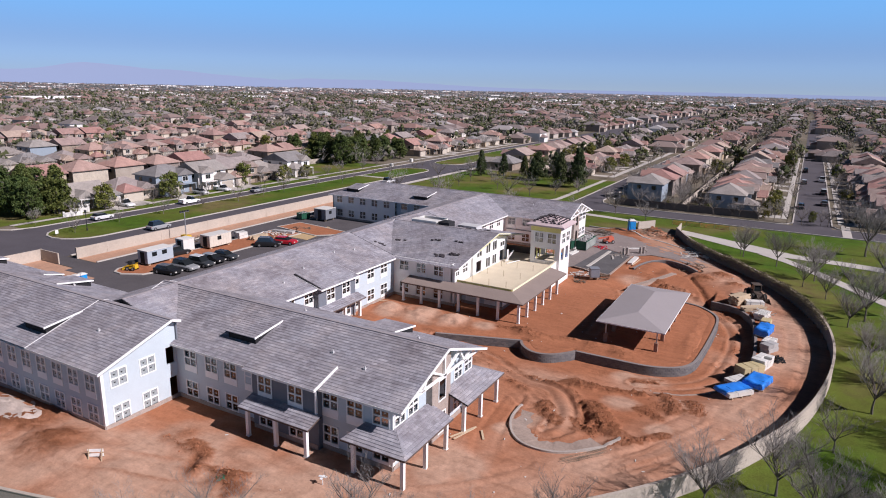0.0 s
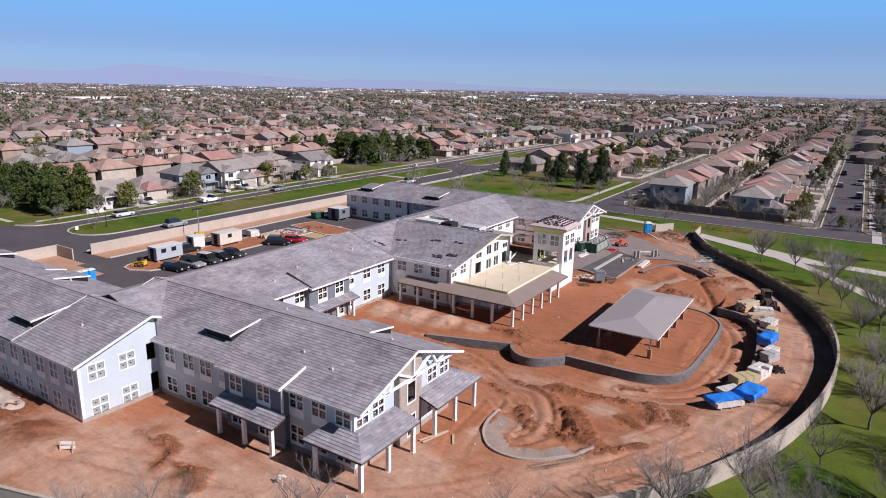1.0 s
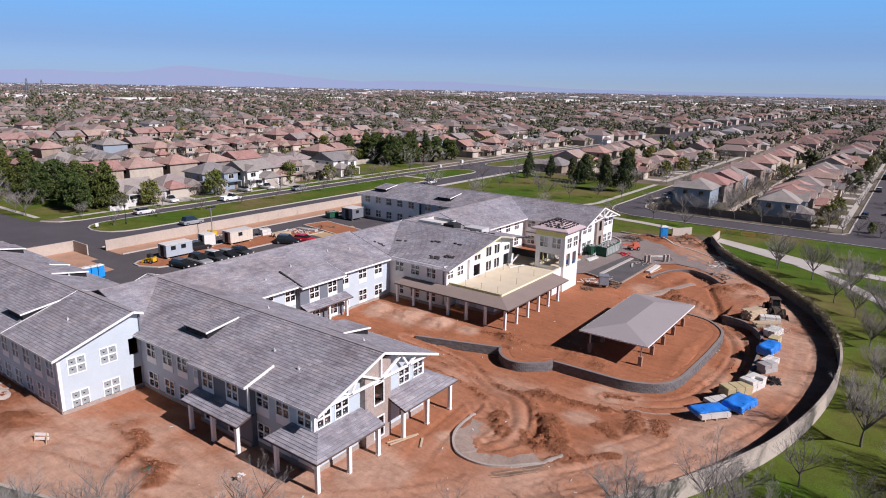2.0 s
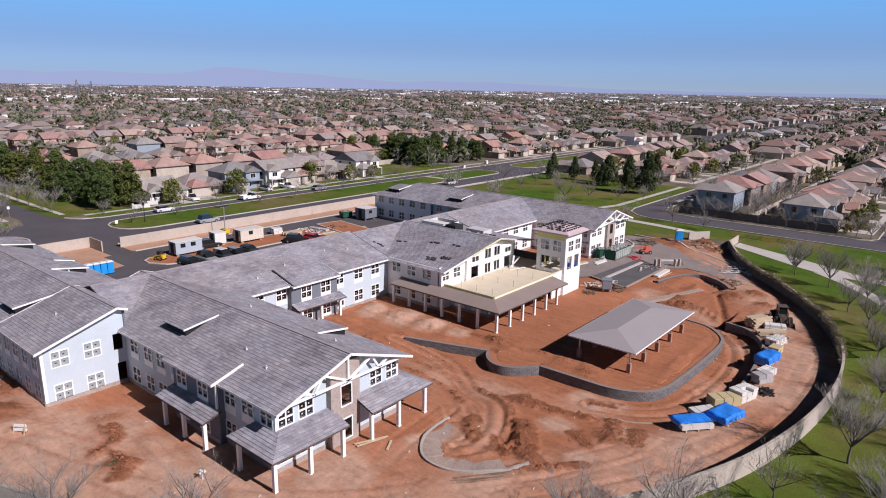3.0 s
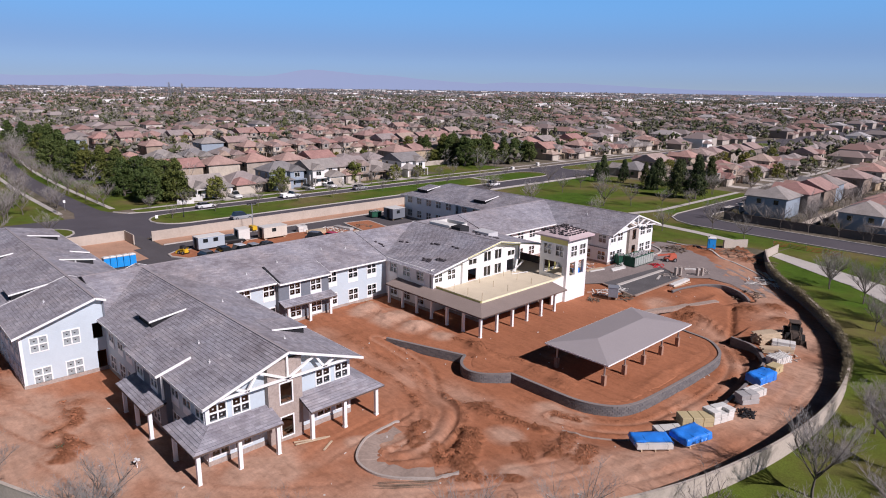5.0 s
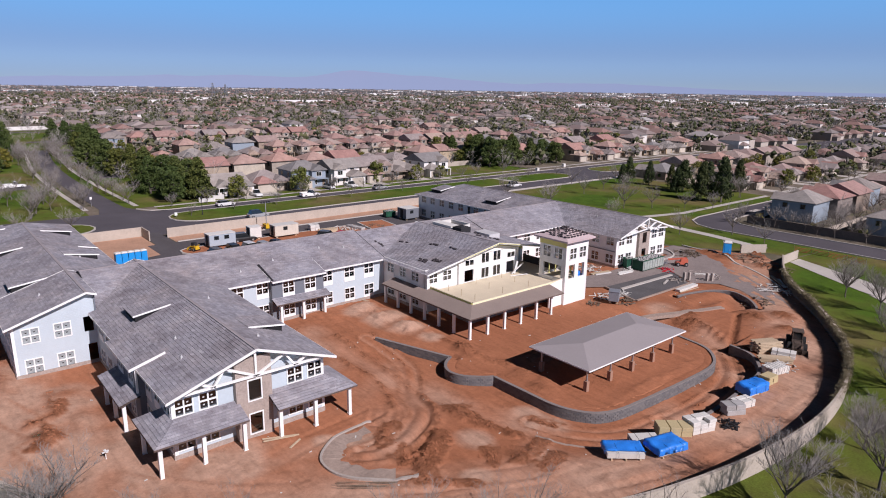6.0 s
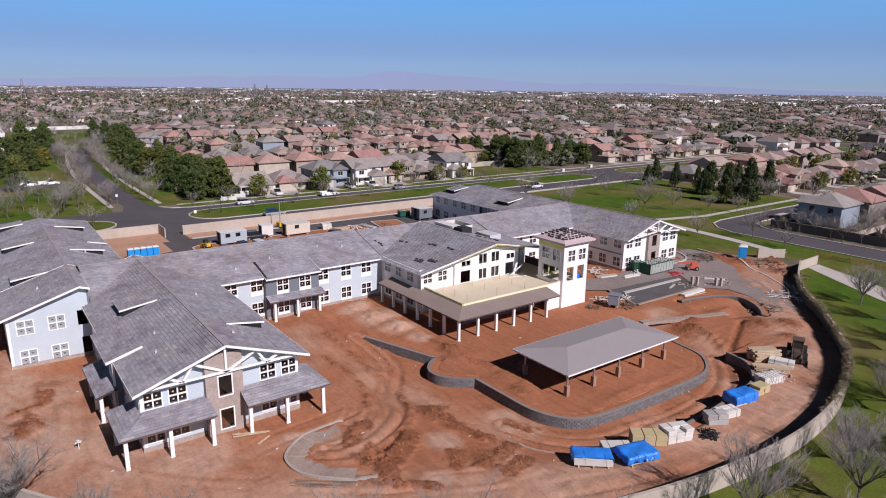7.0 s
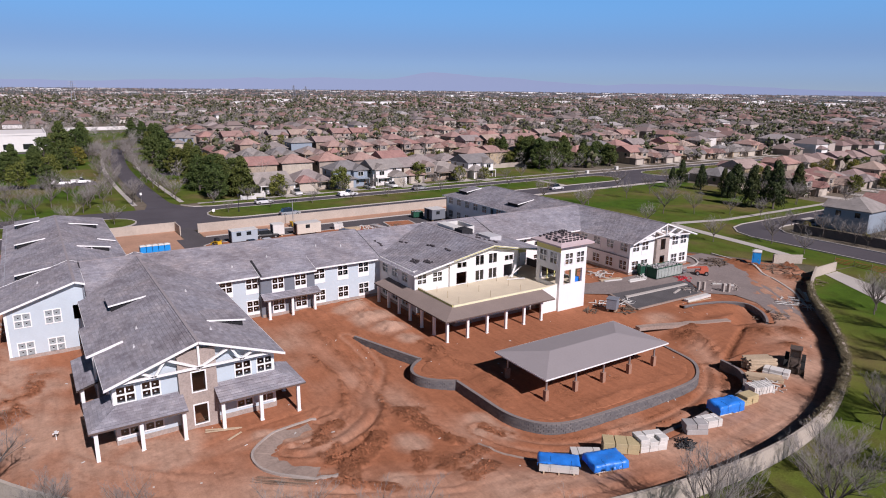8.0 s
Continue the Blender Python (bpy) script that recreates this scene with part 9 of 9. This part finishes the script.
def row(x, y0, y1, face_plus, kinds=None, pitch=11.9):
    y, i = y0, 0
    while y < y1:
        k = kinds[i] if kinds and i < len(kinds) else rnd.choice((0, 1, 2, 6, 5, 6, 0, 1, 8, 2, 5, 9, 2, 1, 0, 6, 8, 3, 9))
        spots.append((x + rnd.uniform(-0.8, 0.8), y, 0 if face_plus else 180, k))
        y += pitch + rnd.uniform(-0.5, 0.7)
        i += 1


row(-151.6, 92.6, 176, True, [10, 5, 3, 4, 1, 8, 7])
for n_ in range(2):
    xs_ = -205 - 76 * n_
    row(xs_ + 24, 98 + (6 if n_ else 0), 330 - 40 * n_, False)
    row(xs_ - 24, 99, 330 - 40 * n_, True)
row(-152, 246, 330, True)
row(-100, 226, 330, False)
row(-72, 226, 330, True)
row(-38.6, 188, 330, False, [3, 6, 1])
row(-14, 180.6, 330, True, [3, 6, 0])
row(20.5, 180, 330, False, [6, 1])
row(44, 182, 330, True, [7])
used = set()
for x, y, a, k in spots:
    m = pose(x, y, 0, 0, 0, a + rnd.choice((-1, 0, 1))) @ Matrix.Diagonal((0.95, 0.9, 0.96, 1.0))
    if k not in used:
        KINDS[k].matrix_basis = m
        used.add(k)
    else:
        copy_thing(KINDS[k], m)
# trees among the houses
for x, y, a, k in spots:
    f = 1 if a == 0 else -1
    if rnd.random() < 0.42:
        plant(BARE[rnd.choice((1, 3))], x + f * rnd.uniform(8, 11), y + rnd.uniform(-6, 6), 0.85)
    if rnd.random() < 0.3:
        plant(GREEN[3 + rnd.randrange(2)], x + f * rnd.choice((-10, 9)), y + rnd.uniform(-6, 6), 0.9)
for k in range(26):
    plant(BARE[1 + 2 * (k % 2)], -43.5 + k * 3.2 + rnd.uniform(-1, 1), 171.4 + rnd.uniform(-0.8, 1.4), 1.0)
for k in range(22):
    plant(BARE[1 + 2 * (k % 2)], rnd.choice((-47, -45, -30, -27.5, -24.5, -22)) + rnd.uniform(-0.8, 0.8), 176 + k * 2.6 + rnd.uniform(-1, 1), 1.1)
for k in range(18):
    plant(BARE[3 - 2 * (k % 2)], rnd.choice((-46.2, -43.6, -56.2, -4.2, 9.6)) + rnd.uniform(-0.5, 0.5), 184 + k * 8 + rnd.uniform(-3, 3), 0.95)
for k in range(7):
    plant(GREEN[3], -42 + k * 11.6 + rnd.uniform(-1, 1), 174.6 + rnd.uniform(-0.6, 0.8), 0.36)
for n_ in range(4):
    sheet("road", rect(-209 - 76 * n_, -201 - 76 * n_, 72, 900), 0.008, M_ASPHALT, "residential asphalt street between house rows", "road")
# garden walls behind the rows
for x, y0, y1 in ((-26, 173, 420), (-164.5, 84, 420), (33, 173, 420), (-86, 219, 420)):
    bm = bmesh.new()
    ribbon(bm, [(x, y0), (x, y1)], 0.2, 0, 1.8)
    tagged(part("garden_wall", bm, M_BLOCKWALL), "beige block wall between back gardens", "wall", kind="structure")
# the side towards the road lies in shade, put into a darker wall colour
bm = bmesh.new()
ribbon(bm, [(-43, 172.6), (-8, 172.6)], 0.2, 0, 1.8)
tagged(part("garden_wall", bm, M_SHADEWALL), "block wall along the road, shade put into its dark brown", "wall", kind="structure")

bm = bmesh.new()
ribbon(bm, [(-452, 52), (-456, 84), (-462, 118)], 0.3, -0.1, 2.2)
tagged(part("garden_wall", bm, M_HWHITE), "long pale wall behind the far lawn", "wall", kind="structure")
# school-like flat white building in the far park
hall = thing("flat_roofed_hall", "large white flat-roofed building behind park trees", "building")
hall.matrix_basis = pose(-335, 12, 0, 0, 0, 0)
for nm, q in (("wall", (-22, 22, -34, 31, 0, 7.2)), ("upper_wall", (-16, 12, -24, 12, 7.2, 9.4)), ("parapet", (21.7, 22.2, -34.2, 31.2, 7.2, 8.0)), ("side_parapet", (-22, 21.6, 30.7, 31.2, 7.2, 8.0))):
    bm = bmesh.new()
    box(bm, *q)
    part(nm, bm, M_HWHITE, hall)
for k in range(8):
    bm = bmesh.new()
    box(bm, 21.98, 22.08, -30 + k * 7.4, -26 + k * 7.4, 1.0, 3.4)
    part("window", bm, M_CARGLASS, hall)

# ---- the far city: houses and trees joined ----
def far_city(r0, r1, cell, seed, hs):
    """Simple roofed blocks on the street grid, past the rows that stand singly."""
    rs = np.random.RandomState(seed)
    V, F, V2, F2, V3, F3 = [], [], [], [], [], []
    ax, ay = cell
    for gx in range(int(-r1 / ax), int(1000 / ax)):
        for gy in range(int(-60 / ay), int(r1 / ay)):
            x, y = -40 + gx * ax + rs.uniform(-2, 2), 60 + gy * ay + rs.uniform(-2, 2)
            d = math.hypot(x, y)
            near = any(abs(x - hx) < 17 and abs(y - hy) < 13 for hx, hy, _, _ in spots) if x > -420 and y < 380 else False
            if d < r0 or d > r1 or near or (y < 104 and x > -470) or (-320 < x < 58 and y < 335) or x > 120 + 0.15 * y or (x > -141 and y < 214 and x < -47) or (x > -60 and y < 180) or -60 < x < -44 or -4 < x < 11 or -139 < x < -107:
                continue
            if rs.rand() < (0.12 if d < 450 else 0.45 if x > -420 else 0.62):
                continue
            if abs((x + 124) % 400) < 14 and rs.rand() < 0.8:
                continue
            w, l = rs.uniform(5.5, 7.5) * hs, rs.uniform(4.6, 6.2) * hs
            h = 4.9 if rs.rand() < 0.4 else 2.8
            bits = [(x, y, w, l, h, 2.3, rs.rand() < 0.4)]
            if d < 1700:
                sx = -1 if rs.rand() < 0.5 else 1
                bits.append((x + sx * w * 0.9, y + rs.uniform(-0.4, 0.4) * l, w * 0.55, l * 0.5, 2.7, 1.6, rs.rand() < 0.6))
            for bx, by, bw, bl, bh, rise, turned in bits:
                b = len(V)
                V += [(bx - bw, by - bl, 0), (bx + bw, by - bl, 0), (bx + bw, by + bl, 0), (bx - bw, by + bl, 0), (bx - bw, by - bl, bh), (bx + bw, by - bl, bh), (bx + bw, by + bl, bh), (bx - bw, by + bl, bh)]
                F += [(b, b + 1, b + 5, b + 4), (b + 1, b + 2, b + 6, b + 5), (b + 2, b + 3, b + 7, b + 6), (b + 3, b, b + 4, b + 7)]
                b = len(V2)
                e = 0.6
                r = ((bx, by - bl * 0.6), (bx, by + bl * 0.6)) if turned else ((bx - bw * 0.5, by), (bx + bw * 0.5, by))
                V2 += [(bx - bw - e, by - bl - e, bh), (bx + bw + e, by - bl - e, bh), (bx + bw + e, by + bl + e, bh), (bx - bw - e, by + bl + e, bh), (*r[0], bh + rise), (*r[1], bh + rise)]
                F2 += [(b, b + 1, b + 4), (b + 1, b + 2, b + 5, b + 4), (b + 2, b + 3, b + 5), (b + 3, b, b + 4, b + 5)] if turned else [(b, b + 1, b + 5, b + 4), (b + 1, b + 2, b + 5), (b + 2, b + 3, b + 4, b + 5), (b + 3, b, b + 4)]
    return V, F, V2, F2


def joined(name, V, F, material, label, category):
    me = bpy.data.meshes.new(name)
    me.from_pydata(V, [], F)
    me.materials.append(material)
    return tagged(new(name, me), label, category, kind="stuff")


M_FARWALL = island_material("far_walls", [(0, (0.26, 0.215, 0.18)), (0.4, (0.36, 0.31, 0.265)), (0.8, (0.46, 0.41, 0.36)), (0.97, (0.72, 0.70, 0.67))])
# far roofs greyed: some haze is put into their base colours
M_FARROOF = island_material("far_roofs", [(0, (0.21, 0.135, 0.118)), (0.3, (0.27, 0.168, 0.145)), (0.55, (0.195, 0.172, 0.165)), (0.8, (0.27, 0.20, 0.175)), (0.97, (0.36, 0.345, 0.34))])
# trees past 1300 m paled to grey, haze put into their colour
M_HAZETREE = island_material("far_hazed_trees", [(0, (0.08, 0.09, 0.084)), (0.5, (0.128, 0.132, 0.132)), (1, (0.185, 0.182, 0.185))])
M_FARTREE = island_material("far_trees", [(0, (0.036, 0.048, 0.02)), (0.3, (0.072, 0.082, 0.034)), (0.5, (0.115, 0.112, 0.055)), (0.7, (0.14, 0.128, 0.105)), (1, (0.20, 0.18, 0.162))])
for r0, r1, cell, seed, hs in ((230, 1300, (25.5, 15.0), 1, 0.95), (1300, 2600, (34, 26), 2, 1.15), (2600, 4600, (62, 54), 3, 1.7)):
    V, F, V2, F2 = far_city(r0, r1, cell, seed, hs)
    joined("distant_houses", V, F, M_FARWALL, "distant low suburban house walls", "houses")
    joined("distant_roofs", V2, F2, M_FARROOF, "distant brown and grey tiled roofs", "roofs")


def far_trees(count, r0, r1, seed, size, lumps, fine):
    """Joined far trees: crowns of small uneven lumps; fine: eight-sided lumps, else four-sided."""
    rs = np.random.RandomState(seed)
    A, D = np.radians(rs.uniform(-14, 100, count * 3)), np.sqrt(rs.uniform(r0 * r0, r1 * r1, count * 3))
    X, Y = -D * np.sin(A), D * np.cos(A)
    bad = ((Y < 100) & (X > -480)) | ((X > -146) & (Y < 226) & (X < 60)) | ((X > -57) & (X < -44)) | ((X > -3) & (X < 10)) | ((X > -138) & (X < -108))
    for hx, hy, _, _ in spots:
        bad |= (np.abs(X - hx) < 8.2) & (np.abs(Y - hy) < 6.6)
    grove = np.sin(X * 0.011 + seed) * np.sin(Y * 0.013 + 2 * seed) + 0.6 * np.sin(X * 0.031 + Y * 0.027)
    bad |= grove < rs.uniform(-1.6, 0.9, len(X))
    X, Y = X[~bad][:count], Y[~bad][:count]
    n = len(X)
    S = size * rs.uniform(0.5, 1.3, n)
    v = rs.normal(0, 1, (n, lumps, 3))
    v = v / np.linalg.norm(v, axis=2, keepdims=True) * S[:, None, None] * 0.42 * rs.uniform(0.4, 1.0, (n, lumps, 1))
    c = np.stack((X, Y, S * 0.5), -1)[:, None, :] + v
    c[:, :, 2] = np.maximum(c[:, :, 2], 0.3)
    if fine:
        shape = np.array(((1, 0, 0), (0, 1, 0), (-1, 0, 0), (0, -1, 0), (0, 0, 1), (0, 0, -1)), float)
        tris = np.array(((0, 1, 4), (1, 2, 4), (2, 3, 4), (3, 0, 4), (1, 0, 5), (2, 1, 5), (3, 2, 5), (0, 3, 5)))
    else:
        shape = np.array(((1, 0, -0.5), (-0.5, 0.87, -0.5), (-0.5, -0.87, -0.5), (0, 0, 1)), float) * 1.4
        tris = np.array(((0, 1, 3), (1, 2, 3), (2, 0, 3), (1, 0, 2)))
    m = len(shape)
    k = (S[:, None] * rs.uniform(0.11, 0.2, (n, lumps)))[:, :, None, None]
    p = c[:, :, None, :] + shape * k * rs.uniform(0.6, 1.3, (n, lumps, m, 1)) + rs.normal(0, 0.18, (n, lumps, m, 3)) * k
    F = (np.arange(n * lumps)[:, None, None] * m + tris).reshape(-1, 3)
    return p.reshape(-1, 3).tolist(), F.tolist()


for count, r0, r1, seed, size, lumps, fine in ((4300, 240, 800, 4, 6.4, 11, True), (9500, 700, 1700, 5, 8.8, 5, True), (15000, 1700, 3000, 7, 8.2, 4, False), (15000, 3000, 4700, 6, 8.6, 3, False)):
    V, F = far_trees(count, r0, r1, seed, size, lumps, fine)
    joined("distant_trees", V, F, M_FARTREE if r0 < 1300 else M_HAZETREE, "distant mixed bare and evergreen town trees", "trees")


def twiggy(count, r0, r1, seed, size):
    """Joined leafless trees: a stem and a spray of needles each."""
    rs = np.random.RandomState(seed)
    V, F = [], []
    n = 0
    while n < count:
        a, d = radians(rs.uniform(-8, 96)), math.sqrt(rs.uniform(r0 * r0, r1 * r1))
        x, y = -d * math.sin(a), d * math.cos(a)
        if any(abs(x - hx) < 8 and abs(y - hy) < 6.5 for hx, hy, _, _ in spots) or (y < 66 and x > -330) or (x > -143 and y < 214 and x < -46) or (x > -46 and y < 178) or -57 < x < -46 or -1 < x < 9 or -138 < x < -108:
            continue
        n += 1
        s = size * rs.uniform(0.6, 1.25)
        for k in range(70):
            if k < 8:
                p0, th = np.array((x, y, s * 0.25)), rs.uniform(0, 6.28)
                p1 = p0 + np.array((math.cos(th) * s * 0.4, math.sin(th) * s * 0.4, s * rs.uniform(0.35, 0.7)))
                w = 0.09
            else:
                v = rs.normal(0, 1, 3)
                v = v / np.linalg.norm(v) * s * rs.uniform(0.2, 0.45) * np.array((1.1, 1.1, 0.8))
                p0 = np.array((x, y, s * 0.68)) + v * 0.5
                p1 = p0 + v * 0.75 + rs.normal(0, 0.1, 3) * s
                w = 0.05
            q = np.cross(p1 - p0, (0.3, 0.5, 0.8))
            q = q / np.linalg.norm(q) * w
            b = len(V)
            V += [tuple(p0 - q), tuple(p0 + q), tuple(p1)]
            F.append((b, b + 1, b + 2))
    return V, F


V, F = twiggy(2400, 190, 760, 14, 7.0)
joined("yard_trees", V, F, M_TWIG, "leafless grey-brown yard trees among the houses", "trees")


# long white sheds and stores far out on the plain
rs = np.random.RandomState(31)
V, F = [], []
for _ in range(330):
    a, d = radians(rs.uniform(-8, 96)), math.sqrt(rs.uniform(1000 ** 2, 4500 ** 2))
    x, y, w, l, h = -d * math.sin(a), d * math.cos(a), rs.uniform(8, 30), rs.uniform(15, 60), rs.uniform(4, 7)
    b = len(V)
    V += [(x - w, y - l, 0), (x + w, y - l, 0), (x + w, y + l, 0), (x - w, y + l, 0), (x - w, y - l, h), (x + w, y - l, h), (x + w, y + l, h), (x - w, y + l, h)]
    F += [(b, b + 1, b + 5, b + 4), (b + 1, b + 2, b + 6, b + 5), (b + 2, b + 3, b + 7, b + 6), (b + 3, b, b + 4, b + 7), (b + 4, b + 5, b + 6, b + 7)]
joined("distant_sheds", V, F, island_material("far_white", [(0, (0.55, 0.54, 0.52)), (1, (0.8, 0.8, 0.79))]), "distant long white flat-roofed sheds", "buildings")


def pylon(x, y, h):
    """A steel lattice power pylon far out in the town."""
    e = thing("power_pylon", "grey steel lattice power pylon above the far trees", "pylon", "pylons", (x, y, 0))
    w = h * 0.09
    for sx in (-1, 1):
        for sy in (-1, 1):
            bm = bmesh.new()
            beam(bm, (sx * w, sy * w, -0.2), (sx * w * 0.25, sy * w * 0.25, h), 0.45, 0.45)
            part("leg", bm, M_STEEL, e)
    for k in range(6):
        z0, z1 = h * k / 6, h * (k + 1) / 6
        a, b = w * (1 - 0.125 * k), w * (1 - 0.125 * (k + 1))
        for sy in (-1, 1):
            bm = bmesh.new()
            beam(bm, (-a, sy * a, z0), (b, sy * b, z1), 0.25, 0.25)
            part("brace", bm, M_STEEL, e)
    for z, l in ((0.72, 0.2), (0.84, 0.17), (0.95, 0.13)):
        bm = bmesh.new()
        beam(bm, (0, -h * l, h * z), (0, h * l, h * z), 0.5, 0.5)
        part("cross_arm", bm, M_STEEL, e)


for x, y, h in ((-1180, 110, 34), (-1160, 470, 31), (-1190, 505, 29)):
    pylon(x, y, h)
